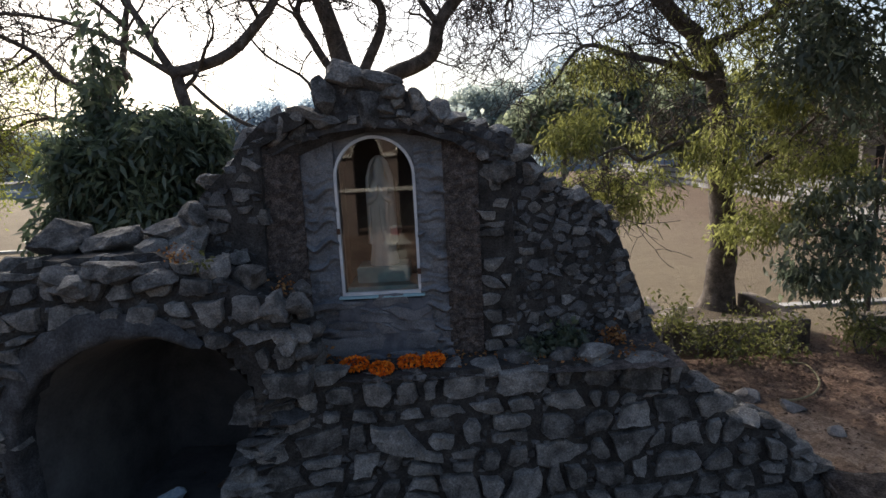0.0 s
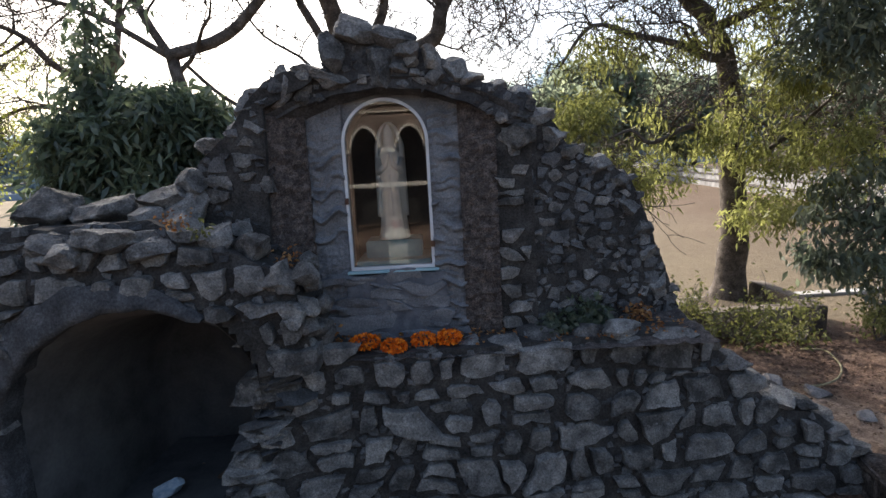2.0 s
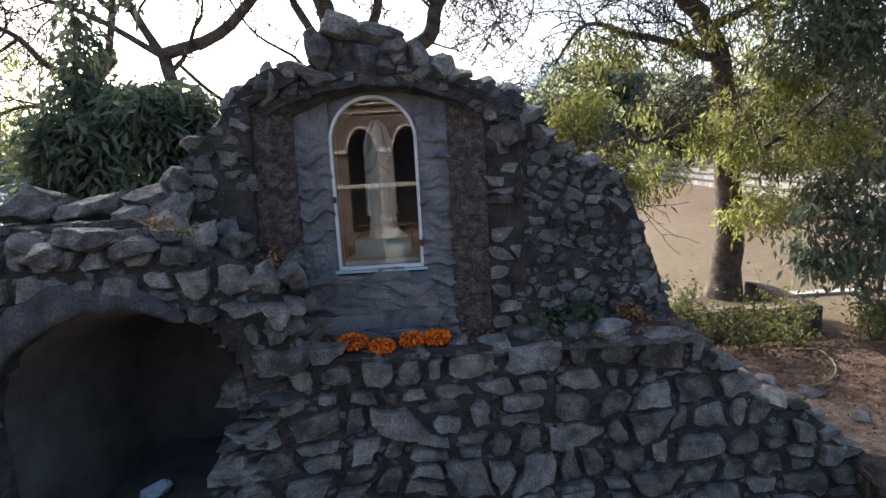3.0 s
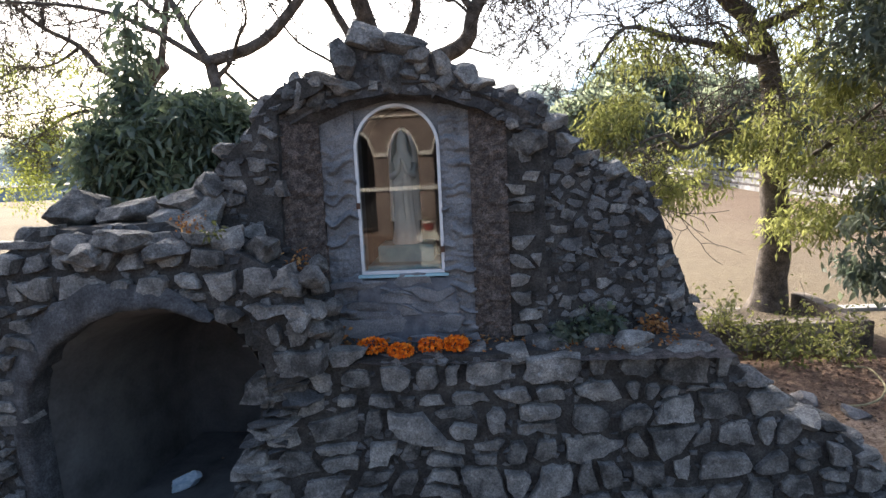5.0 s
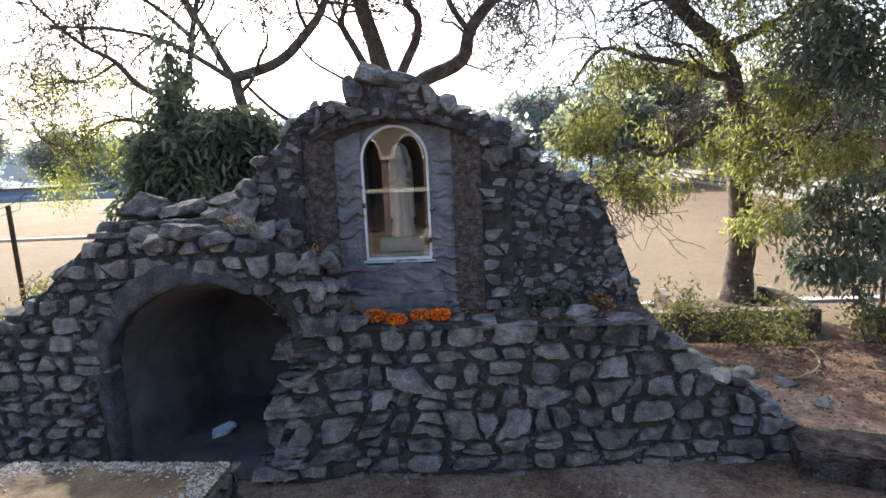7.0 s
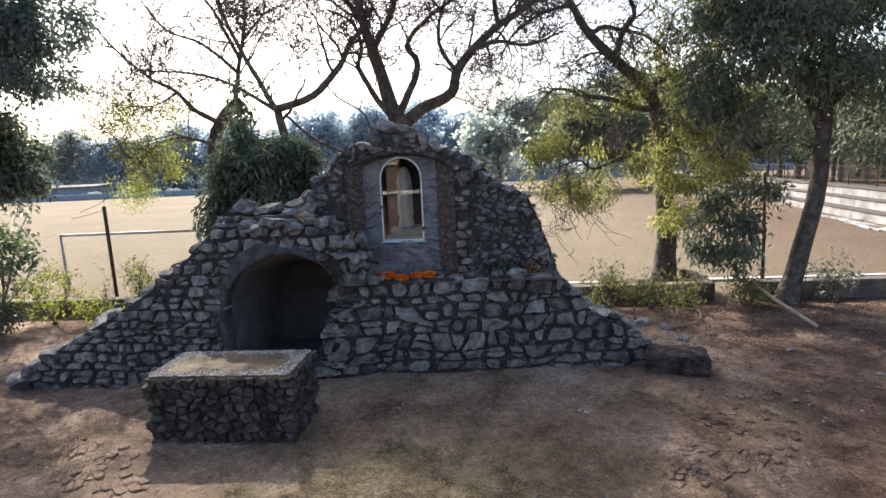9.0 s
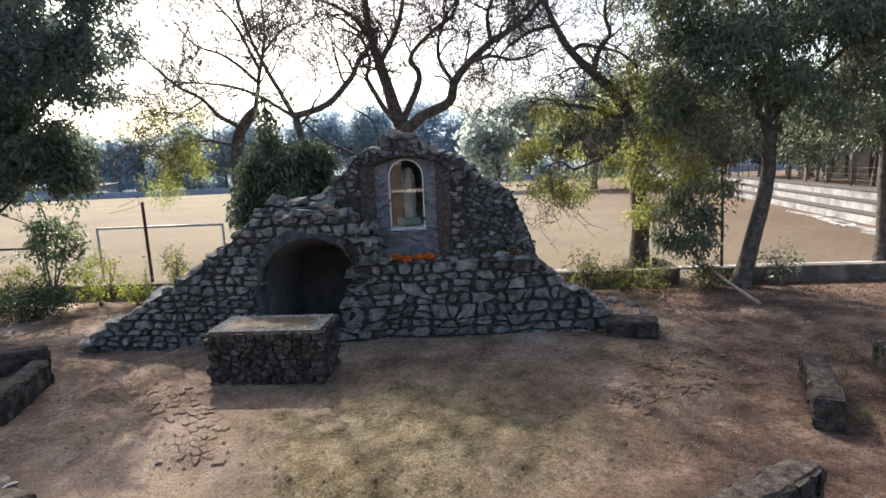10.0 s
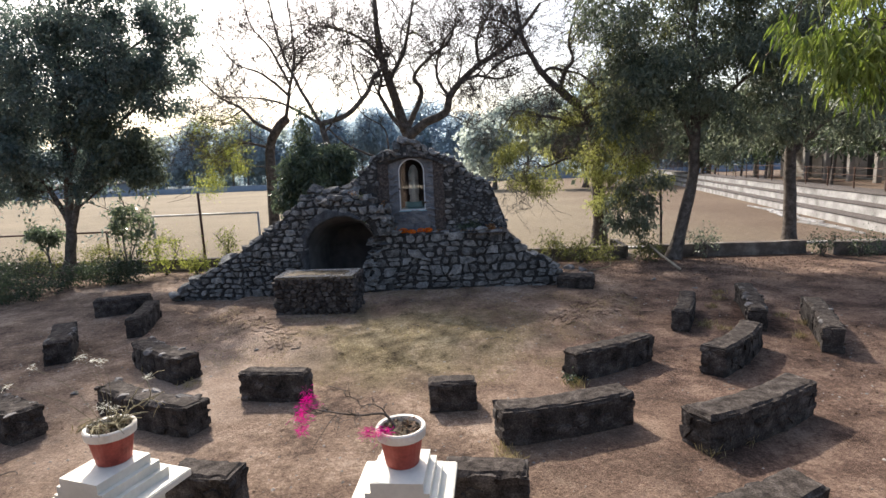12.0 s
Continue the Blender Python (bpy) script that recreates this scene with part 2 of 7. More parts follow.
def ground_material():
    """Red-brown earth round the shrine, dry grass on the round terrace, pale sand field beyond the kerb."""
    m = bpy.data.materials.new("bare_earth")
    m.use_nodes = True
    nt = m.node_tree
    N, L = nt.nodes, nt.links
    b = N["Principled BSDF"]
    b.inputs["Roughness"].default_value = 0.95
    b.inputs["Specular IOR Level"].default_value = 0.2
    geo = N.new("ShaderNodeNewGeometry")

    def nz(scale, detail=6, rough=.6):
        n = N.new("ShaderNodeTexNoise")
        n.inputs["Scale"].default_value, n.inputs["Detail"].default_value, n.inputs["Roughness"].default_value = scale, detail, rough
        L.new(geo.outputs["Position"], n.inputs["Vector"])
        return n.outputs[0]

    def ramp(x, stops):
        r = N.new("ShaderNodeValToRGB")
        el = r.color_ramp.elements
        while len(el) < len(stops):
            el.new(.5)
        for e, (p, c) in zip(el, stops):
            e.position, e.color = p, (*c, 1) if not isinstance(c, float) else (c, c, c, 1)
        L.new(x, r.inputs[0])
        return r.outputs[0]

    def math_(op, a, c=None, k=None):
        n = N.new("ShaderNodeMath")
        n.operation = op
        for i, v in enumerate((a, c, k)):
            if v is None:
                continue
            if isinstance(v, (int, float)):
                n.inputs[i].default_value = v
            else:
                L.new(v, n.inputs[i])
        return n.outputs[0]

    def mixc(f, a, c):
        n = N.new("ShaderNodeMix")
        n.data_type = 'RGBA'
        L.new(f, n.inputs[0])
        L.new(a, n.inputs[6])
        L.new(c, n.inputs[7])
        return n.outputs[2]

    earth = ramp(math_('ADD', math_('MULTIPLY', nz(.8, 8, .65), .42), math_('ADD', math_('MULTIPLY', nz(9, 9, .8), .3), math_('MULTIPLY', nz(38, 6, .8), .28))),
                 [(.43, (.082, .053, .039)), (.48, (.184, .124, .088)), (.522, (.275, .192, .138)), (.575, (.43, .325, .248))])
    grass = ramp(math_('ADD', math_('MULTIPLY', nz(34, 8, .82), .5), math_('MULTIPLY', nz(2.6, 9, .75), .5)), [(.42, (.064, .047, .027)), (.475, (.158, .12, .067)), (.525, (.254, .201, .116)), (.58, (.39, .32, .208))])
    sand = ramp(math_('ADD', math_('MULTIPLY', nz(.11), .6), math_('MULTIPLY', nz(3.5, 6), .4)),
                [(.3, (.145, .116, .078)), (.5, (.19, .154, .105)), (.7, (.24, .197, .135))])
    sep = N.new("ShaderNodeSeparateXYZ")
    L.new(geo.outputs["Position"], sep.inputs[0])
    # redder soil on the right, darkened further in place of missing tree shade
    shaded_humus = ramp(math_('ADD', math_('MULTIPLY', nz(1.1, 8, .65), .42), math_('ADD', math_('MULTIPLY', nz(10, 9, .8), .3), math_('MULTIPLY', nz(38, 6, .8), .28))),
                 [(.43, (.049, .029, .021)), (.48, (.12, .074, .054)), (.522, (.19, .121, .088)), (.575, (.32, .222, .163))])
    side = ramp(math_('ADD', math_('MULTIPLY', sep.outputs[0], .1), math_('MULTIPLY', nz(.5, 5), .5)), [(.36, 0.0), (.68, 1.0)])
    # the raised round terrace keeps most of the paler earth
    tx, ty = math_('ADD', sep.outputs[0], .2), math_('SUBTRACT', sep.outputs[1], 4.2)
    tr = math_('ADD', math_('SQRT', math_('ADD', math_('MULTIPLY', tx, tx), math_('MULTIPLY', ty, ty))), math_('MULTIPLY', nz(1.8, 5), .7))
    side = math_('MULTIPLY', side, ramp(math_('MULTIPLY', tr, .1), [(.535, .15), (.575, 1.0)]))
    earth = mixc(side, earth, shaded_humus)
    redsand = ramp(math_('ADD', math_('MULTIPLY', nz(.15), .5), math_('MULTIPLY', nz(3.5, 6), .5)), [(.3, (.092, .063, .043)), (.5, (.13, .092, .064)), (.7, (.174, .128, .092))])
    fside = ramp(math_('ADD', math_('MULTIPLY', sep.outputs[0], .04), math_('MULTIPLY', nz(.12, 5), .5)), [(.46, 0.0), (.85, 1.0)])
    sand = mixc(fside, sand, redsand)
    dx, dy = math_('ADD', sep.outputs[0], .1), math_('SUBTRACT', sep.outputs[1], .2)
    rr = math_('SQRT', math_('ADD', math_('MULTIPLY', dx, dx), math_('MULTIPLY', math_('MULTIPLY', dy, dy), 1.6)))
    gm = ramp(math_('ADD', math_('MULTIPLY', rr, .14), math_('MULTIPLY', nz(1.3, 5), .75)), [(.55, 1.0), (.82, 0.0)])
    # paler, pinker earth in a soft oval left of the centre
    worn = ramp(math_('ADD', math_('MULTIPLY', nz(2.2, 7, .6), .55), math_('MULTIPLY', nz(30, 6, .75), .45)), [(.4, (.275, .196, .146)), (.5, (.365, .272, .208)), (.6, (.465, .362, .285))])
    qx, qy = math_('ADD', sep.outputs[0], 3.3), math_('ADD', sep.outputs[1], 1.6)
    qr = math_('SQRT', math_('ADD', math_('MULTIPLY', qx, qx), math_('MULTIPLY', math_('MULTIPLY', qy, qy), .35)))
    pm = ramp(math_('ADD', math_('MULTIPLY', qr, .3), math_('MULTIPLY', nz(.9, 6), .6)), [(.45, 1.0), (.92, 0.0)])
    col = mixc(pm, mixc(gm, earth, grass), worn)
    fm = math_('MULTIPLY', math_('SUBTRACT', math_('ADD', sep.outputs[1], math_('MULTIPLY', nz(1.5), .6)), 9.1), 2.5)
    clampn = N.new("ShaderNodeClamp")
    L.new(fm, clampn.inputs[0])
    col = mixc(clampn.outputs[0], col, sand)
    grit = N.new("ShaderNodeMapRange")
    grit.inputs[1].default_value, grit.inputs[2].default_value, grit.inputs[3].default_value, grit.inputs[4].default_value = .38, .62, .7, 1.3
    L.new(nz(26, 6, .85), grit.inputs[0])
    vm = N.new("ShaderNodeVectorMath")
    vm.operation = 'SCALE'
    L.new(col, vm.inputs[0])
    L.new(grit.outputs[0], vm.inputs[3])
    L.new(vm.outputs[0], b.inputs["Base Color"])
    bp = N.new("ShaderNodeBump")
    bp.inputs["Strength"].default_value, bp.inputs["Distance"].default_value = 1.0, .08
    L.new(math_('ADD', nz(7, 9, .75), math_('MULTIPLY', nz(26, 6, .8), .7)), bp.inputs["Height"])
    L.new(bp.outputs[0], b.inputs["Normal"])
    return m


M_GROUND = ground_material()


# ---- mesh helpers ----
def link(name, me, parent=None, label=""):
    ob = new(name, me)
    if parent is not None:
        ob.parent = parent
    if label:
        tagged(ob, label)
    return ob


def raw(name, verts, faces, material, smooth=False):
    me = bpy.data.meshes.new(name)
    me.from_pydata([tuple(v) for v in verts], [], faces)
    me.materials.append(material)
    if smooth:
        me.polygons.foreach_set("use_smooth", [True] * len(me.polygons))
    me.update()
    return me


def part(name, bm, material, parent=None, label="", smooth=False):
    """One bmesh as one mesh object under a thing or a part."""
    bmesh.ops.recalc_face_normals(bm, faces=bm.faces)
    me = bpy.data.meshes.new(name)
    bm.to_mesh(me)
    bm.free()
    me.materials.append(material)
    if smooth:
        me.polygons.foreach_set("use_smooth", [True] * len(me.polygons))
    return link(name, me, parent, label)


def thing(name, label, category, group="", at=(0, 0, 0), kind=""):
    ob = new(name)
    ob.location = at
    ob.empty_display_size = 0.2
    return tagged(ob, label, category, group, kind)


def box(bm, x0, x1, y0, y1, z0, z1, bevel=0.0, m=None):
    r = bmesh.ops.create_cube(bm, size=1, matrix=Matrix.LocRotScale(((x0 + x1) / 2, (y0 + y1) / 2, (z0 + z1) / 2), None, (x1 - x0, y1 - y0, z1 - z0)))
    vs = r["verts"]
    if m is not None:
        bmesh.ops.transform(bm, matrix=m, verts=vs)
    if bevel:
        es = list({e for v in vs for e in v.link_edges})
        bmesh.ops.bevel(bm, geom=es, offset=bevel, segments=2, affect='EDGES')
    return bm


def rough_up(bm, amount, scale=3.0, seed=0.0):
    for v in bm.verts:
        v.co += noise.noise_vector(v.co * scale + Vector((seed, seed * 1.7, 0))) * amount


def tube(path, radii, sides=7):
    """Vertices and faces of a tapered tube along a path."""
    P = [Vector(p) for p in path]
    V, F = [], []
    up = Vector((0.3, 0.2, 1))
    for i, p in enumerate(P):
        d = (P[min(i + 1, len(P) - 1)] - P[max(i - 1, 0)])
        d = d.normalized() if d.length > 1e-6 else Vector((0, 0, 1))
        a = d.cross(up)
        if a.length < 0.05:
            a = d.cross(Vector((1, 0, 0)))
        a.normalize()
        c = d.cross(a)
        for k in range(sides):
            t = 2 * math.pi * k / sides
            V.append(p + (a * math.cos(t) + c * math.sin(t)) * radii[i])
    for i in range(len(P) - 1):
        for k in range(sides):
            j = (k + 1) % sides
            F.append((i * sides + k, i * sides + j, (i + 1) * sides + j, (i + 1) * sides + k))
    F.append(tuple(range(sides - 1, -1, -1)))
    F.append(tuple((len(P) - 1) * sides + k for k in range(sides)))
    return V, F


class Bag:
    """Collects vertices and faces for one mesh."""

    def __init__(self):
        self.v, self.f = [], []

    def add(self, V, F):
        o = len(self.v)
        self.v.extend(V)
        self.f.extend(tuple(i + o for i in f) for f in F)

    def mesh(self, name, material, smooth=False):
        return raw(name, self.v, self.f, material, smooth)


def smooth_path(pts, n=4):
    """A Catmull-Rom curve through the points."""
    P = [Vector(p) for p in pts]
    out = []
    for i in range(len(P) - 1):
        a, b, c, d = P[max(i - 1, 0)], P[i], P[i + 1], P[min(i + 2, len(P) - 1)]
        for k in range(n):
            t = k / n
            out.append(0.5 * (2 * b + (c - a) * t + (2 * a - 5 * b + 4 * c - d) * t * t + (3 * b - a - 3 * c + d) * t ** 3))
    out.append(P[-1])
    return out


def inside(poly, x, z):
    r = False
    j = len(poly) - 1
    for i in range(len(poly)):
        (xi, zi), (xj, zj) = poly[i], poly[j]
        if (zi > z) != (zj > z) and x < (xj - xi) * (z - zi) / (zj - zi) + xi:
            r = not r
        j = i
    return r


# ---- ground ----
PC = (-0.2, 4.2)


def ground_z(x, y):
    r = math.hypot(x - PC[0], y - PC[1])
    r += 0.25 * noise.noise((x * 0.8, y * 0.8, 3.0))
    t = min(1.0, max(0.0, (5.25 - r) / 0.45))
    z = 0.10 * t * t * (3 - 2 * t) + 0.05 * max(0.0, min(1.0, (4.0 - r) / 3.0))
    near = max(0.0, 1 - max(0.0, abs(x) - 16) / 6) * max(0.0, min(1.0, (8.6 - y) / 2))
    z += near * (0.03 * noise.noise((x * 0.6, y * 0.6, 0)) + 0.018 * noise.noise((x * 2.3, y * 2.3, 5)) + 0.008 * noise.noise((x * 7, y * 7, 9)))
    return z


def ground():
    far = [30, 45, 70, 110, 180, 300, 600, 1500]
    xs = [-f for f in reversed(far)] + [-25 + .5 * i for i in range(18)] + [-16 + .12 * i for i in range(251)] + [14.5 + .6 * i for i in range(20)] + far
    ys = [-f for f in reversed(far)] + [-25 + 1.0 * i for i in range(13)] + [-12 + .12 * i for i in range(180)] + [10 + 1.0 * i for i in range(18)] + far
    V = [(x, y, ground_z(x, y)) for y in ys for x in xs]
    n = len(xs)
    F = [(j * n + i, j * n + i + 1, (j + 1) * n + i + 1, (j + 1) * n + i) for j in range(len(ys) - 1) for i in range(n - 1)]
    return tagged(link("ground", raw("ground", V, F, M_GROUND, True)), "bare red-brown earth with dry grass, sandy field beyond", "ground", kind="structure")


ground()


# ---- rubble masonry ----
def cells(poly, w, h, seed, hole=None, grow=0.03):
    """Irregular coursed cells: Voronoi cells of a jittered staggered grid, in wide proportions, whose seeds lie in poly and not in hole."""
    rng = random.Random(seed)
    x0, x1 = min(p[0] for p in poly), max(p[0] for p in poly)
    z0, z1 = min(p[1] for p in poly), max(p[1] for p in poly)
    seeds = []
    z, row = z0 - h, 0
    while z < z1 + h:
        hh = h * rng.uniform(.62, 1.4)
        x = x0 - w + rng.random() * w
        while x < x1 + w:
            ww = w * rng.choice((.4, .6, .8, .9, 1.0, 1.2, 1.5))
            seeds.append((x + ww / 2 + rng.uniform(-.22, .22) * w, z + hh / 2 + rng.uniform(-.36, .36) * h))
            x += ww
        z += hh
    out = []
    asp = w / h
    for i, (sx, sz) in enumerate(seeds):
        if not inside(poly, sx, sz) or (hole and hole(sx, sz)):
            continue
        c = [(-.85 * w, -.7 * h), (.85 * w, -.7 * h), (.85 * w, .7 * h), (-.85 * w, .7 * h)]
        for j, (tx, tz) in enumerate(seeds):
            dx, dz = tx - sx, tz - sz
            if i == j or abs(dx) > 2.4 * w or abs(dz) > 2.4 * h:
                continue
            nx, nz = dx, dz * asp ** 1.3
            lim = (dx * nx + dz * nz) / 2
            q = []
            for k in range(len(c)):
                (ax, az), (bx, bz) = c[k], c[(k + 1) % len(c)]
                da, db = ax * nx + az * nz - lim, bx * nx + bz * nz - lim
                if da <= 0:
                    q.append((ax, az))
                if (da < 0 < db) or (db < 0 < da):
                    t = da / (da - db)
                    q.append((ax + (bx - ax) * t, az + (bz - az) * t))
            c = q
            if len(c) < 3:
                break
        if len(c) >= 3:
            out.append((sx, sz, c))
    return out


def courses(poly, w, h, seed, hole=None):
    """Rough courses of squarish blocks: wavy beds, slanting joints, knocked-off corners, some blocks split in two."""
    rng = random.Random(seed)
    x0, x1 = min(p[0] for p in poly), max(p[0] for p in poly)
    z0, z1 = min(p[1] for p in poly), max(p[1] for p in poly)
    beds = [z0 - h * rng.uniform(.2, .6)]
    while beds[-1] < z1 + h:
        beds.append(beds[-1] + h * rng.choice((.6, .8, .95, 1.1, 1.3)))

    def bed(k, x):
        return beds[k] + h * (.42 * noise.noise((x * 1.5, k * 3.1, seed * .37)) + .2 * noise.noise((x * 4.3, k * 5.7, seed * .11)))

    out = []
    for k in range(len(beds) - 1):
        hh = beds[k + 1] - beds[k]
        x, sl = x0 - w * rng.random(), 0.0
        while x < x1:
            ww = w * rng.choice((.45, .6, .75, .9, 1.0, 1.15, 1.4)) * (.75 + .25 * hh / h)
            sr = rng.gauss(0, .14) * w
            bl, br = (x - sl, bed(k, x - sl)), (x + ww - sr, bed(k, x + ww - sr))
            tl, tr = (x + sl, bed(k + 1, x + sl)), (x + ww + sr, bed(k + 1, x + ww + sr))
            quads = [[bl, br, tr, tl]]
            if ww > .7 * w and hh > .85 * h and rng.random() < .3:
                f, g = rng.uniform(.32, .68), rng.uniform(.32, .68)
                ml, mr = (bl[0] + (tl[0] - bl[0]) * f, bl[1] + (tl[1] - bl[1]) * f), (br[0] + (tr[0] - br[0]) * g, br[1] + (tr[1] - br[1]) * g)
                quads = [[bl, br, mr, ml], [ml, mr, tr, tl]]
            for q in quads:
                c = []
                for i, p in enumerate(q):
                    a, b = q[i - 1], q[(i + 1) % 4]
                    if rng.random() < .5:
                        u, v = rng.uniform(.12, .4), rng.uniform(.12, .36)
                        c += [(p[0] + (a[0] - p[0]) * u, p[1] + (a[1] - p[1]) * u), (p[0] + (b[0] - p[0]) * v, p[1] + (b[1] - p[1]) * v)]
                    else:
                        c.append(p)
                mx, mz = sum(p[0] for p in c) / len(c), sum(p[1] for p in c) / len(c)
                if inside(poly, mx, mz) and not (hole and hole(mx, mz)):
                    out.append((mx, mz, [(a - mx, b - mz) for a, b in c]))
            x, sl = x + ww, sr
    return out


def stone_from_cell(sx, sz, c, surf, rng, gap, depth, fill=.8, pop=True):
    """A hewn flat-faced stone inside its cell: few sharp corners, a ragged outline, a narrow chipped rim and a slightly tilted face, a little proud of surf(x, z)."""
    mx, mz = sum(p[0] for p in c) / len(c), sum(p[1] for p in c) / len(c)
    size = max(math.hypot(x - mx, z - mz) for x, z in c)
    s = (1 - 1.5 * gap / size) * (1 - (1 - fill) * rng.random() ** 1.5)
    pts = [p for k, p in enumerate(c) if math.hypot(p[0] - c[k - 1][0], p[1] - c[k - 1][1]) > .03]
    while pop and len(pts) > 3 and rng.random() < (.55 if len(pts) > 4 else .12):
        pts.pop(rng.randrange(len(pts)))
    if len(pts) < 3:
        return None
    big = [(mx + (x - mx) * s * rng.uniform(.86, 1.02), mz + (z - mz) * s * rng.uniform(.86, 1.02)) for x, z in pts]
    ring = []
    for k, (x, z) in enumerate(big):
        bx, bz = big[(k + 1) % len(big)]
        ring.append((x, z))
        L = math.hypot(bx - x, bz - z)
        m = 2 if L > .16 else (1 if L > .07 else 0)
        for q in range(m):
            t = (q + 1 + rng.uniform(-.25, .25)) / (m + 1)
            e = rng.gauss(.0, .055) * L
            ring.append((x + (bx - x) * t + (bz - z) / L * e, z + (bz - z) * t - (bx - x) / L * e))
    n = len(ring)
    d = depth * rng.uniform(.45, 1.4)
    tx, tz = rng.gauss(0, .1), rng.gauss(-.02, .1)
    f2 = rng.uniform(.92, .975)
    V = []
    for f, off, jit in ((1.03, .1, 0), (1.0, -.72 * d, .004), (f2, -d, .005)):
        for x, z in ring:
            px, pz = mx + (x - mx) * f, mz + (z - mz) * f
            y = surf(sx + px, sz + pz) + off + ((px - mx) * tx + (pz - mz) * tz if off < 0 else 0)
            V.append((sx + px + rng.uniform(-jit, jit), y + rng.uniform(-jit, jit), sz + pz + rng.uniform(-jit, jit)))
    ox, oz = rng.uniform(-.3, .3) * (ring[0][0] - mx), rng.uniform(-.3, .3) * (ring[0][1] - mz)
    V.append((sx + mx + ox, surf(sx + mx, sz + mz) - d - rng.uniform(-.005, .012), sz + mz + oz))
    F = []
    for a in range(2):
        for k in range(n):
            j = (k + 1) % n
            F.append((a * n + k, a * n + j, (a + 1) * n + j, (a + 1) * n + k))
    for k in range(n):
        F.append((2 * n + k, 2 * n + (k + 1) % n, 3 * n))
    return V, F


def masonry(parent, poly, surf, w, h, seed, hole=None, gap=.008, depth=.034, material=None, name="stone", fill=.8, skip=0.0, dark_share=0.0, coursed=False):
    rng = random.Random(seed + 100)
    for sx, sz, c in (courses if coursed else cells)(poly, w, h, seed, hole):
        r = stone_from_cell(sx, sz, c, surf, rng, gap, depth, fill, not coursed)
        # a given share of the stones takes the darker chip grey
        if r and rng.random() >= skip:
            link(name, raw(name, *r, material or (M_CHIP if rng.random() < dark_share else M_STONE)), parent)


def chips(parent, poly, surf, seed, hole=None, w=.1, h=.065, keep=.5, lie=.012):
    """Small stone chips bedded in the mortar between the larger stones."""
    rng = random.Random(seed)
    bag = Bag()
    for sx, sz, c in cells(poly, w, h, seed, hole):
        if rng.random() < keep:
            r = stone_from_cell(sx, sz, c, surf, rng, .006, lie, .55)
            if r:
                bag.add(*r)
    tagged(link("rubble_infill", bag.mesh("rubble_infill", M_CHIP), parent), kind="stuff")


def boulder(name, centre, size, seed, material=None, parent=None, turn=0.0):
    """A loose angular rock: a rounded block with flattened, chipped sides."""
    rng = random.Random(seed)
    bm = bmesh.new()
    bmesh.ops.create_icosphere(bm, subdivisions=4 if max(size) > .2 else 3, radius=1)
    planes = [(Vector((rng.gauss(0, 1), rng.gauss(0, 1), rng.gauss(0, 1))).normalized(), rng.uniform(.42, .75)) for _ in range(15)]
    for v in bm.verts:
        for nrm, lim in planes:
            k = v.co.dot(nrm)
            if k > lim:
                v.co -= nrm * (k - lim)
        v.co += noise.noise_vector(v.co * 2 + Vector((seed, 0, 0))) * .06 + noise.noise_vector(v.co * 5.5 + Vector((0, seed, 0))) * .04 + noise.noise_vector(v.co * 13 + Vector((0, 0, seed))) * .02
    bmesh.ops.transform(bm, matrix=Matrix.LocRotScale(centre, Euler((rng.uniform(-.25, .25), rng.uniform(-.25, .25), turn)), (size[0] / 1.35, size[1] / 1.35, size[2] / 1.35)), verts=bm.verts)
    return part(name, bm, material or M_STONE, parent)


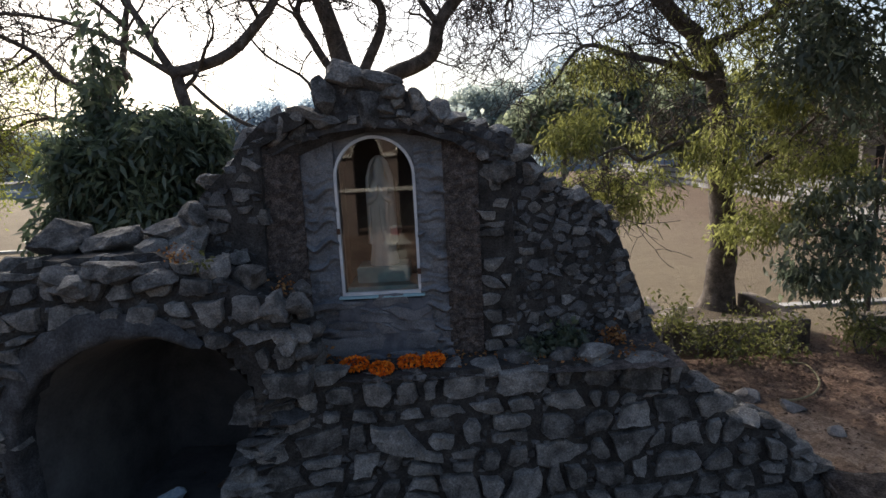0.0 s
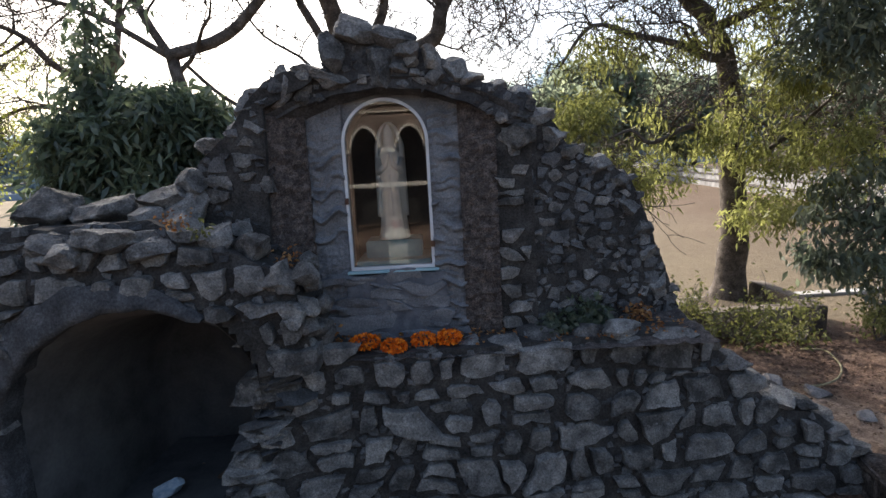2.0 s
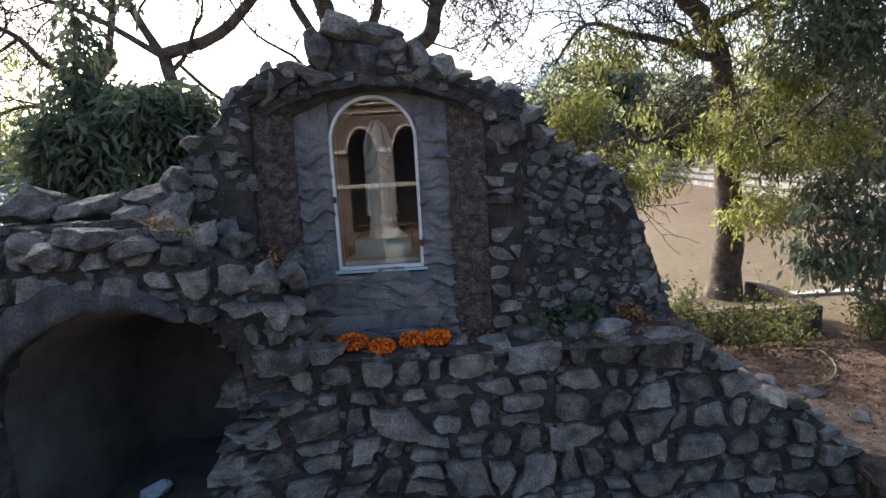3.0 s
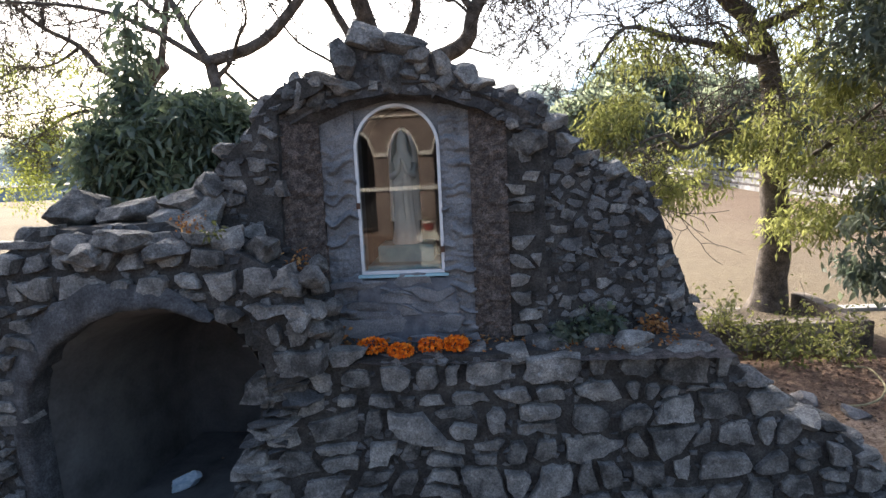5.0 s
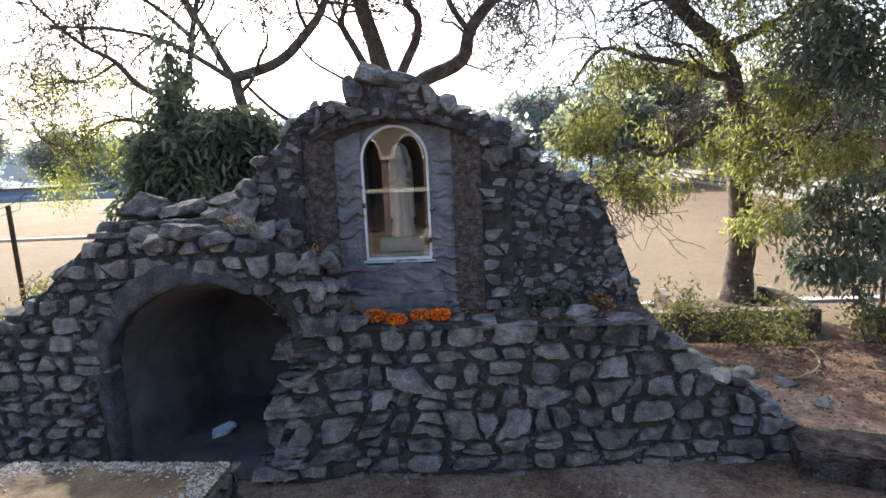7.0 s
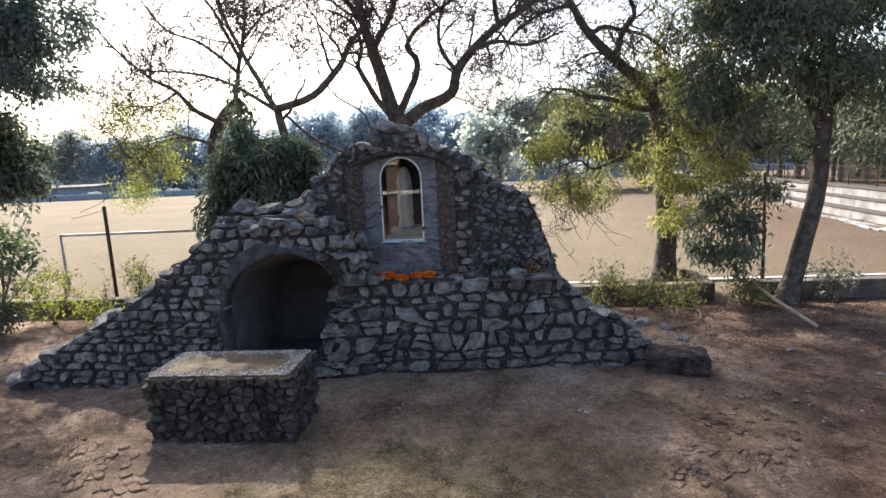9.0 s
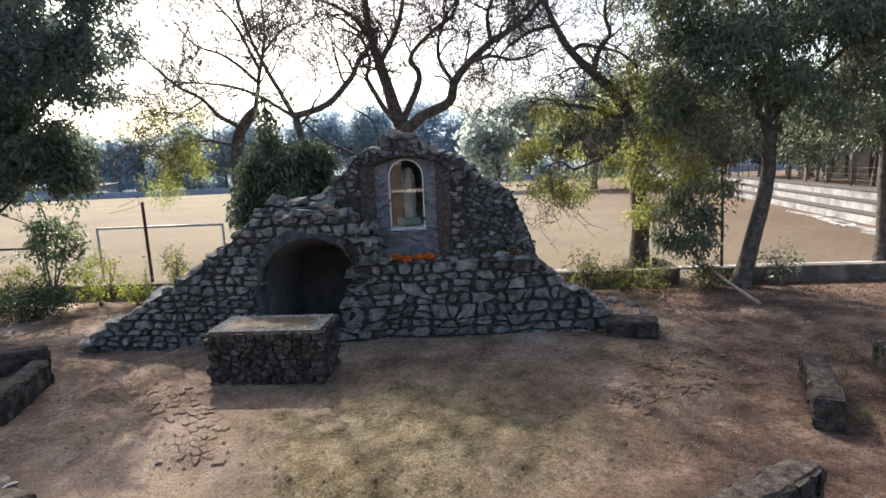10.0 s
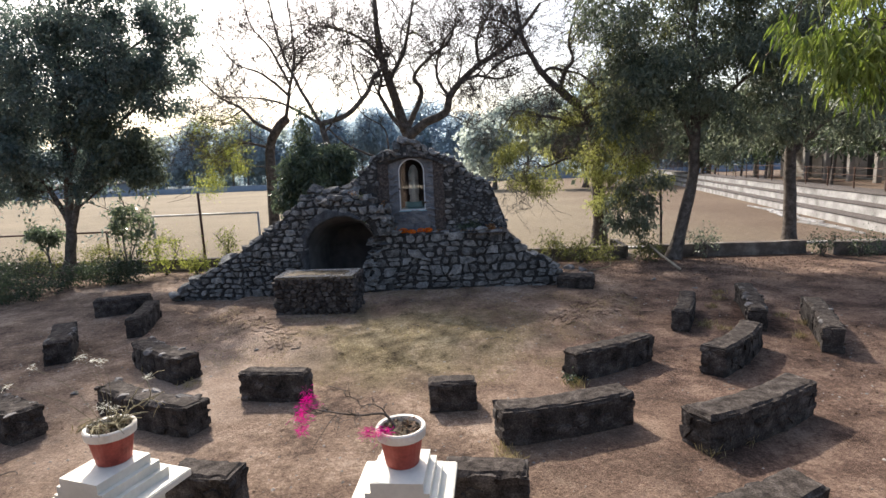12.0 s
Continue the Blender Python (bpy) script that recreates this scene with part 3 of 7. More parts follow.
def core(name, poly, surf, back, parent, material, step=.07, hole=None, inset=0.0):
    """The mortar mass behind a face: the outline filled with a fine sheet that follows surf, and carried back to `back` (y or function)."""
    bm = bmesh.new()
    x0, x1 = min(p[0] for p in poly), max(p[0] for p in poly)
    z0, z1 = min(p[1] for p in poly), max(p[1] for p in poly)
    nx, nz = int((x1 - x0) / step) + 1, int((z1 - z0) / step) + 1
    grid = {}

    def vert(i, j, k):
        if (i, j, k) not in grid:
            x, z = x0 + i * step, z0 + j * step
            y = surf(x, z) + .012 * noise.noise((x * 6, z * 6, 1)) if k == 0 else back(x, z)
            dx = .03 * noise.noise((x * 5, z * 5, 4))
            grid[(i, j, k)] = bm.verts.new((x + dx, y, z + .03 * noise.noise((x * 5, z * 5, 8))))
        return grid[(i, j, k)]

    def snap(x, z):
        """The nearest point of the outline."""
        best = (step * 1.1, x, z)
        for k in range(len(poly)):
            (ax, az), (bx, bz) = poly[k - 1], poly[k]
            t = max(0, min(1, ((x - ax) * (bx - ax) + (z - az) * (bz - az)) / ((bx - ax) ** 2 + (bz - az) ** 2 + 1e-9)))
            px, pz = ax + (bx - ax) * t, az + (bz - az) * t
            best = min(best, (math.hypot(px - x, pz - z), px, pz))
        return best[1:]

    on = {(i, j) for i in range(nx) for j in range(nz) if inside(poly, x0 + (i + .5) * step, z0 + (j + .5) * step) and not (hole and hole(x0 + (i + .5) * step, z0 + (j + .5) * step))}
    for i, j in on:
        bm.faces.new([vert(i, j, 0), vert(i + 1, j, 0), vert(i + 1, j + 1, 0), vert(i, j + 1, 0)])
        bm.faces.new([vert(i, j + 1, 1), vert(i + 1, j + 1, 1), vert(i + 1, j, 1), vert(i, j, 1)])
        for (di, dj), (a, b) in (((0, -1), ((0, 0), (1, 0))), ((0, 1), ((1, 1), (0, 1))), ((-1, 0), ((0, 1), (0, 0))), ((1, 0), ((1, 0), (1, 1)))):
            if (i + di, j + dj) not in on:
                bm.faces.new([vert(i + a[0], j + a[1], 0), vert(i + a[0], j + a[1], 1), vert(i + b[0], j + b[1], 1), vert(i + b[0], j + b[1], 0)])
    for (i, j, k), v in grid.items():
        if not {(i, j), (i - 1, j), (i, j - 1), (i - 1, j - 1)} <= on:
            px, pz = snap(x0 + i * step, z0 + j * step)
            v.co.x, v.co.z = px + .015 * noise.noise((px * 7, pz * 7, 4)), pz + .015 * noise.noise((px * 7, pz * 7, 8))
    return part(name, bm, material, parent)


# ---- the shrine ----
grotto = thing("grotto", "rough blue-grey rubble stone grotto shrine with an arched cave", "shrine", at=(0, 0, 0))


def y_low(x, z):
    return 4.03 + .13 * z + .13 * max(0, x - .3) - .16 * min(1, max(0, (-.9 - x) / .5))


def y_cave(x, z):
    return 3.82 + .06 * z + .05 * max(0, -3.6 - x) + .25 * max(0, z - 2.35)


def y_left(x, z):
    return 4.42 + .1 * max(0, -1.5 - x)


def y_crown(x, z):
    return 4.5 + .06 * max(0, abs(x + .5) - .5) + .1 * max(0, z - 3.9)


def y_right(x, z):
    return 4.56 + .3 * max(0, x - .5) + .06 * (z - 1.7)


LOW = [(-1.88, 0), (3.4, 0), (3.25, .5), (2.95, .78), (2.5, .9), (2.2, 1.28), (1.88, 1.6), (.5, 1.63), (-.9, 1.6), (-1.2, 1.75), (-1.52, 1.72), (-1.6, 1.3), (-1.74, .92), (-1.86, .66)]
CAVE = [(-7.2, 0), (-6.75, .45), (-5.45, 1.12), (-4.6, 1.6), (-3.9, 2.12), (-3.5, 2.5), (-3.2, 2.72), (-2.2, 2.74), (-1.75, 2.55), (-1.2, 2.3), (-1.08, 1.66), (-1.5, 1.6), (-2.43, 1.6), (-2.43, 0)]
LEFT = [(-1.42, 1.7), (-1.2, 2.2), (-1.46, 2.5), (-1.42, 3.5), (-1.0, 3.7), (-1.22, 3.76), (-1.40, 3.69), (-1.53, 3.55), (-1.69, 3.34), (-1.88, 3.2), (-2.02, 3.05), (-2.2, 2.75), (-2.2, 2.4), (-1.3, 1.7)]
CROWN = [(-1.5, 3.36), (-1.2, 3.5), (-.9, 3.585), (-.55, 3.62), (-.2, 3.585), (.1, 3.48), (.42, 3.3), (.62, 3.36), (.64, 3.46), (.45, 3.54), (.2, 3.64), (.08, 3.68), (.0, 3.76), (-.11, 3.81), (-.3, 3.93), (-.54, 4.06), (-.84, 4.07), (-.93, 3.93), (-.97, 3.77), (-1.23, 3.77), (-1.43, 3.69), (-1.54, 3.6)]
RIGHT = [(.56, 1.6), (1.98, 1.6), (1.93, 1.75), (1.78, 2.16), (1.64, 2.51), (1.51, 2.82), (1.21, 3.0), (.97, 3.07), (.84, 3.28), (.60, 3.48), (.40, 3.6), (.32, 3.45), (.56, 3.2)]


def arch_hole(x, z):
    cx, r = -2.43, .99
    if z < 1.25:
        return -3.42 < x < max(-1.84, -1.6 - .36 * (1.3 - z))
    return math.hypot(x - cx, (z - 1.22)) < (r if x < -2 else 1.05) and x < -1.42


def arch_wide(x, z):
    cx = -2.43
    if z < 1.25:
        return -3.4 < x < max(-1.84, -1.6 - .36 * (1.3 - z))
    if x > -1.9:
        return math.hypot(x - cx, z - 1.22) < 1.12
    return math.hypot(x - cx, z - 1.22) < .99 + .1 * noise.noise((x * 4, z * 4, 1))


lower = core("lower_wall", LOW, y_low, lambda x, z: 5.3, grotto, M_MORTAR)
masonry(lower, LOW, y_low, .34, .19, 3, fill=.8, gap=.023, depth=.055, coursed=True)
cave = core("cave_wall", CAVE, y_cave, lambda x, z: 5.0, grotto, M_MORTAR, step=.045, hole=arch_hole)
masonry(cave, CAVE, y_cave, .3, .18, 5, hole=arch_wide, fill=.7, gap=.021, depth=.06, coursed=True)
left = core("left_buttress", LEFT, y_left, lambda x, z: 5.2, grotto, M_MORTAR, step=.04)
masonry(left, LEFT, y_left, .25, .125, 7, gap=.014, depth=.016, fill=.55, skip=.3, dark_share=.45)
crown = core("gable", CROWN, y_crown, lambda x, z: 5.15, grotto, M_BAND, step=.03)
masonry(crown, CROWN, y_crown, .12, .1, 12, gap=.012, depth=.02, fill=.45, skip=.72)
right = core("right_buttress", RIGHT, y_right, lambda x, z: 5.6, grotto, M_MORTAR, step=.035)
masonry(right, RIGHT, y_right, .18, .1, 9, gap=.012, depth=.018, fill=.6, skip=.2, dark_share=.5)


chips(lower, LOW, y_low, 601, keep=.35)
chips(cave, CAVE, y_cave, 602, hole=arch_wide, keep=.45)
chips(left, LEFT, y_left, 603, keep=.35)
chips(crown, CROWN, y_crown, 604, keep=.5)
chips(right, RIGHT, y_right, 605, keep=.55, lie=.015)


def boulders_along(parent, rows, seed):
    rng = random.Random(seed)
    for k, (x, y, z, sx, sy, sz) in enumerate(rows):
        boulder("stone", (x, y, z), (sx, sy, sz), seed * 50 + k, parent=parent, turn=rng.uniform(-.5, .5))


# loose capping stones: peak, shoulders, cave top, ledge
boulders_along(crown, [(-0.71, 4.54, 4.03, 0.36, 0.3, 0.18), (-0.46, 4.54, 3.97, 0.4, 0.3, 0.18), (-0.88, 4.48, 3.86, 0.17, 0.2, 0.26), (-0.55, 4.48, 3.8, 0.24, 0.13, 0.27), (-0.33, 4.50, 3.87, 0.22, 0.18, 0.16), (-0.15, 4.51, 3.81, 0.17, 0.2, 0.16), (-0.91, 4.48, 3.68, 0.28, 0.12, 0.14), (-1.09, 4.54, 3.77, 0.33, 0.3, 0.1),
                       (-1.3, 4.54, 3.66, 0.2, 0.2, 0.25), (-1.12, 4.50, 3.61, 0.12, 0.1, 0.17), (-0.13, 4.50, 3.69, 0.18, 0.12, 0.13), (0, 4.54, 3.74, 0.17, 0.2, 0.17), (-1.45, 4.50, 3.57, 0.17, 0.16, 0.14), (0.16, 4.59, 3.66, 0.2, 0.2, 0.12), (0.34, 4.63, 3.6, 0.22, 0.2, 0.12), (0.52, 4.67, 3.5, 0.22, 0.22, 0.14), (-0.4, 4.48, 3.75, 0.11, 0.07, 0.08), (-0.29, 4.48, 3.79, 0.1, 0.07, 0.08), (-0.29, 4.48, 3.71, 0.08, 0.06, 0.08)], 2)
boulders_along(left, [(-1.5, 4.55, 3.52, .22, .3, .2), (-1.66, 4.6, 3.34, .22, .3, .18), (-1.84, 4.6, 3.2, .24, .3, .16), (-2.0, 4.55, 2.98, .26, .3, .26), (-2.12, 4.5, 2.78, .34, .4, .34)], 4)
boulders_along(cave, [(-3.12, 4.5, 2.82, .5, .5, .3), (-2.72, 4.55, 2.8, .42, .4, .24), (-2.4, 4.6, 2.78, .34, .36, .26), (-2.2, 4.5, 2.86, .36, .36, .26), (-3.3, 4.35, 2.62, .3, .34, .24), (-3.25, 4.3, 2.45, .32, .34, .22),
                      (-2.52, 4.0, 2.62, .42, .36, .18), (-2.9, 4.1, 2.6, .34, .36, .2), (-2.0, 4.2, 2.66, .26, .3, .2), (-1.75, 4.15, 2.6, .28, .3, .2), (-2.3, 4.25, 2.7, .26, .3, .2), (-1.5, 4.15, 2.5, .26, .3, .2),
                      (-1.28, 4.02, 2.28, .24, .3, .2), (-1.2, 3.98, 2.05, .2, .3, .2), (-2.75, 3.95, 2.55, .3, .3, .2), (-2.15, 3.98, 2.56, .3, .3, .18), (-3.5, 4.25, 2.4, .34, .4, .22), (-3.75, 4.2, 2.2, .34, .4, .22),
                      (-4.05, 4.2, 1.98, .34, .4, .2), (-4.35, 4.2, 1.78, .36, .4, .2), (-4.7, 4.2, 1.56, .36, .4, .22), (-5.05, 4.2, 1.36, .36, .4, .2), (-5.4, 4.2, 1.14, .36, .4, .2), (-5.75, 4.15, .92, .36, .4, .2),
                      (-6.1, 4.15, .74, .36, .4, .2), (-6.45, 4.1, .56, .36, .4, .2), (-6.8, 4.05, .34, .36, .4, .24), (-7.1, 4.0, .14, .34, .4, .22), (-3.6, 4.6, 2.3, .5, .5, .3), (-4.2, 4.6, 1.9, .5, .5, .3), (-4.9, 4.6, 1.45, .5, .5, .3), (-5.6, 4.5, 1.0, .5, .5, .3)], 6)
boulders_along(lower, [(.3, 4.4, 1.6, .3, .26, .14), (.6, 4.4, 1.61, .34, .28, .15), (.94, 4.42, 1.61, .28, .26, .13), (1.24, 4.44, 1.62, .32, .26, .13), (1.66, 4.4, 1.57, .34, .28, .17), (1.95, 4.55, 1.42, .26, .3, .18), (2.16, 4.55, 1.3, .26, .3, .16),
                       (2.24, 4.55, 1.12, .2, .3, .2), (2.42, 4.6, .93, .24, .3, .14), (2.62, 4.55, .9, .22, .3, .12), (2.8, 4.55, .86, .24, .3, .14), (3.0, 4.6, .72, .2, .3, .16), (3.14, 4.55, .6, .22, .3, .14), (3.26, 4.55, .46, .2, .3, .16), (3.36, 4.6, .3, .24, .3, .18), (2.55, 4.85, .86, .3, .3, .14), (2.9, 4.9, .74, .3, .3, .16), (3.2, 4.95, .5, .3, .3, .2), (3.5, 4.9, .2, .3, .3, .2), (-.28, 4.36, 1.57, .26, .24, .12), (-.6, 4.34, 1.56, .22, .24, .11), (-.95, 4.3, 1.5, .26, .24, .13), (0.02, 4.38, 1.58, .22, .24, .12)], 8)
boulders_along(cave, [(-1.14, 3.98, 2.3, 0.19, 0.18, 0.14), (-1.1, 4.14, 2.22, 0.16, 0.2, 0.12), (-1.12, 4, 2.1, 0.16, 0.17, 0.13), (-1.08, 4.2, 2.06, 0.12, 0.2, 0.12), (-1.12, 3.96, 1.93, 0.15, 0.15, 0.11), (-1.07, 4.12, 1.88, 0.12, 0.18, 0.13), (-1.12, 3.98, 1.77, 0.14, 0.15, 0.11), (-1.08, 4.3, 1.8, 0.12, 0.2, 0.14), (-1.07, 4.36, 2, 0.12, 0.18, 0.14), (-1.16, 4.3, 2.36, 0.17, 0.2, 0.11)], 9)
boulder("stone", (.52, 4.55, 3.21), (.27, .12, .17), 311, parent=right)
boulder("stone", (.5, 4.56, 3.35), (.2, .1, .1), 312, parent=right)
boulders_along(right, [(0.64, 4.74, 3.36, 0.26, .3, 0.16), (0.80, 4.8, 3.2, 0.26, .3, 0.16), (0.96, 4.86, 3.04, 0.27, .3, 0.14), (1.20, 4.92, 2.93, 0.27, .3, 0.14), (1.38, 4.96, 2.8, 0.22, .3, 0.16), (1.48, 4.98, 2.58, 0.20, .3, 0.18), (1.57, 5.0, 2.36, 0.20, .3, 0.18), (1.66, 5.02, 2.12, 0.22, .3, 0.18), (1.74, 5.04, 1.88, 0.24, .3, 0.21)], 10)


def cave_inside():
    bm = bmesh.new()
    prof = [(-3.35, .0), (-3.35, 1.25)]
    prof += [(-2.43 - r * math.cos(a), 1.22 + r * math.sin(a)) for a, r in [(math.pi * k / 14, .92 + .1 * max(0, min(1, (k - 7) / 3))) for k in range(1, 13)]]
    prof += [(-1.5, 1.4), (-1.66, 1.0), (-1.84, .7), (-1.84, .0)]
    ys = [3.97, 4.1, 4.5, 5.0, 5.6, 6.0]
    rings = []
    for k, y in enumerate(ys):
        s = 1 - .04 * k
        rings.append([bm.verts.new((-2.43 + (x + 2.43) * s + .02 * noise.noise((x * 3, y * 3, z)), y, z * s + .02 * noise.noise((x * 3, y * 3, z + 9)))) for x, z in prof])
    for a, b in zip(rings, rings[1:]):
        for i in range(len(prof) - 1):
            bm.faces.new([a[i], a[i + 1], b[i + 1], b[i]])
    bm.faces.new(rings[-1])
    part("cave_lining", bm, M_CAVE, grotto, "dark plastered cave vault", smooth=True)
    # smooth plaster band round the mouth, dying into the wall
    bm = bmesh.new()
    rows = []
    for k in range(33):
        a = math.pi * (k / 32) * .7
        wide = 1.14 + .05 * noise.noise((k * .35, 2, 2)) - .08 * max(0, (k - 18) / 14)
        row = []
        inner = .885 + .12 * max(0, (k - 18) / 14)
        for i in range(8):
            f = i / 7
            r = inner + (max(wide, inner + .02) - inner) * max(0, (i - 2) / 5)
            y = (4.05, 3.9, 3.845)[i] if i < 3 else 3.84 + .075 * ((i - 2) / 5) ** 2
            r += .03 * noise.noise((k * .7, f * 3, 1))
            row.append(bm.verts.new((-2.43 - r * math.cos(a), y + .02 * noise.noise((k * .5, f * 4, 6)), 1.22 + r * math.sin(a))))
        rows.append(row)
    for a, b in zip(rows, rows[1:]):
        for i in range(7):
            bm.faces.new([a[i], a[i + 1], b[i + 1], b[i]])
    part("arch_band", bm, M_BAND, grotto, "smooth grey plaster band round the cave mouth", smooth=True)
    bm = bmesh.new()
    rows = [[bm.verts.new((x + .012 * noise.noise((z * 3, x, 1)), y + .015 * noise.noise((z * 4, x, 3)), z)) for x, y in ((-3.30, 4.05), (-3.31, 3.87), (-3.4, 3.85), (-3.52, 3.92))] for z in [.05 + .12 * q for q in range(11)]]
    for a, b in zip(rows, rows[1:]):
        for q in range(3):
            bm.faces.new([a[q], a[q + 1], b[q + 1], b[q]])
    part("arch_jamb", bm, M_BAND, grotto, smooth=True)
    # sheet added over the ground, in the darker colour of the cave lining
    bm = bmesh.new()
    g = [[bm.verts.new((-3.4 + 1.75 * q / 14, 3.95 + 2.0 * p / 12, .15 + .03 * noise.noise((q * .6, p * .6, 3)))) for q in range(15)] for p in range(13)]
    for p in range(12):
        for q in range(14):
            bm.faces.new([g[p][q], g[p][q + 1], g[p + 1][q + 1], g[p + 1][q]])
    part("cave_floor", bm, M_CAVE, grotto, "dark sheet as the floor of the cave", smooth=True)


cave_inside()


def stacked_pier():
    # thin stones stacked loosely up the right side of the cave mouth
    rng = random.Random(52)
    z = .12
    while z < 1.9:
        h = rng.uniform(.05, .1)
        edge = -1.8 + .3 * max(0, min(1, (z - .6) / .9)) - .16 * max(0, z - 1.5)
        for x in (edge + .02, edge + .19):
            w = rng.uniform(.16, .27)
            boulder("stone", (x + rng.uniform(-.04, .05), 3.93 + .1 * z + rng.uniform(-.03, .05), z + h / 2), (w, .24, h * .72), int(z * 1000) + int(x * 100), M_CHIP if rng.random() < .4 else M_STONE, lower, rng.uniform(-.3, .3))
        z += h * .95


stacked_pier()


def niche():
    def slab(name, x0, x1, z0, z1, y, depth, material, amp, seed, label="", step=.02, ridges=0.0, lean=0.0):
        bm = bmesh.new()
        nx, nz = max(2, int((x1 - x0) / step)), max(2, int((z1 - z0) / step))
        g = [[bm.verts.new((x0 + (x1 - x0) * i / nx, y + lean * i / nx + amp * noise.noise((i * step * 5 + seed, j * step * 8, seed)) + amp * .8 * noise.noise((i * step * 22, j * step * 26, seed)) + amp * .5 * noise.noise((i * step * 45, j * step * 50, seed)) - ridges * max(0, noise.noise((i * step * 3 + seed, j * step * 17 + 1.2 * noise.noise((i * step * 7, j * step * 3, seed)), seed * 3)) + .3 * noise.noise((i * step * 6, j * step * 19, seed))) * (1.3 - .55 * j * step), z0 + (z1 - z0) * j / nz)) for i in range(nx + 1)] for j in range(nz + 1)]
        for j in range(nz):
            for i in range(nx):
                bm.faces.new([g[j][i], g[j][i + 1], g[j + 1][i + 1], g[j + 1][i]])
        b = [[bm.verts.new((v.co.x, y + depth, v.co.z)) for v in (r[0], r[-1])] for r in g]
        for j in range(nz):
            bm.faces.new([g[j][0], g[j + 1][0], b[j + 1][0], b[j][0]])
            bm.faces.new([g[j + 1][-1], g[j][-1], b[j][1], b[j + 1][1]])
        part(name, bm, material, grotto, label)

    slab("rough_band", -1.52, -1.17, 1.6, 3.62, 4.44, .5, M_BROWN, .02, 1, "rough brown concrete band", lean=.19)
    slab("rough_band", .03, .32, 1.6, 3.62, 4.63, .35, M_BROWN, .02, 2, lean=-.07)
    # painted stonework pilasters and the panel below the window: close-set stones under thick paint
    slab("pilaster", -1.17, -.89, 1.62, 3.62, 4.665, .26, M_PLASTER, .012, 5, "blue-grey painted stonework", .012, .11)
    slab("pilaster", -.21, .05, 1.62, 3.62, 4.665, .26, M_PLASTER, .012, 7, "blue-grey painted stonework", .012, .11)
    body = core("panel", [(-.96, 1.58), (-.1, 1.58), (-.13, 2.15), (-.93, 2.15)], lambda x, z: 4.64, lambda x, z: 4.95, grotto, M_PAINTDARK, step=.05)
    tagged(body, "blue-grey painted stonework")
    masonry(body, [(-.94, 1.58), (-.12, 1.58), (-.12, 2.15), (-.94, 2.15)], lambda x, z: 4.64, .42, .12, 500, gap=.002, depth=.014, fill=.98, material=M_PLASTER, coursed=True)
    # wall round the window, with the arched opening cut through
    bm = bmesh.new()
    cx, zs, r = -.552, 3.215, .345
    inner = [(cx - r, 2.14)] + [(cx - r * math.cos(a), zs + r * math.sin(a)) for a in [math.pi * k / 18 for k in range(19)]] + [(cx + r, 2.14)]
    outer = [(-1.2, 2.14)] + [(-1.2 + 1.22 * k / 18, 3.75) if 3 < k < 15 else ((-1.2, 2.14 + 1.6 * k / 4) if k <= 3 else (.02, 2.14 + 1.6 * (18 - k) / 4)) for k in range(19)] + [(.02, 2.14)]
    vi, vo, vb = ([bm.verts.new((x, y, z)) for x, z in p] for p, y in ((inner, 4.70), (outer, 4.70), (inner, 4.9)))
    for k in range(len(inner) - 1):
        bm.faces.new([vi[k], vi[k + 1], vo[k + 1], vo[k]])
        bm.faces.new([vi[k], vb[k], vb[k + 1], vi[k + 1]])
    part("niche_wall", bm, M_PLASTER, grotto)
    bm = bmesh.new()
    box(bm, -1.6, -.93, 4.86, 5.3, 1.5, 3.3)
    box(bm, -1.4, -.93, 4.9, 5.2, 3.25, 3.6)
    box(bm, -.17, .7, 4.86, 5.3, 1.5, 3.2)
    box(bm, -.17, .38, 4.9, 5.2, 3.15, 3.5)
    box(bm, -.93, -.17, 4.86, 5.3, 1.5, 2.13)
    part("niche_core", bm, M_MORTAR, grotto)
    # slope of rough plaster from the gable down to the window head
    bm = bmesh.new()
    a = [bm.verts.new((-1.5 + 2.0 * k / 20, 4.475, 3.43 + .27 * math.sin(math.pi * k / 20) + .02 * noise.noise((k * .5, 1, 2)))) for k in range(21)]
    b = [bm.verts.new((-1.5 + 2.0 * k / 20, 4.66, 3.16 + .42 * math.sin(math.pi * k / 20) ** .7 + .02 * noise.noise((k * .5, 5, 2)))) for k in range(21)]
    for k in range(20):
        bm.faces.new([a[k], a[k + 1], b[k + 1], b[k]])
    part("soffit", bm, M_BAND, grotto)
    # ledge of earth and gravel in front
    bm = bmesh.new()
    g = [[bm.verts.new((-1.5 + 3.45 * i / 60, 4.2 + .9 * j / 14, 1.575 + .03 * noise.noise((i * .3, j * .3, 2)) + .02 * noise.noise((i * .9, j * .9, 7)) + .05 * j / 14)) for i in range(61)] for j in range(15)]
    for j in range(14):
        for i in range(60):
            bm.faces.new([g[j][i], g[j][i + 1], g[j + 1][i + 1], g[j + 1][i]])
    part("ledge", bm, M_BROWN, grotto, "dirt and gravel ledge")
    # stone column at the niche's edge
    col = core("column", [(.3, 1.6), (.62, 1.6), (.6, 3.35), (.3, 3.45)], lambda x, z: 4.58, lambda x, z: 5.0, grotto, M_MORTAR, step=.06)
    masonry(col, [(.38, 1.6), (.58, 1.6), (.54, 3.35), (.4, 3.4)], lambda x, z: 4.57, .19, .13, 41, gap=.012, depth=.02, fill=.75, coursed=True)


niche()


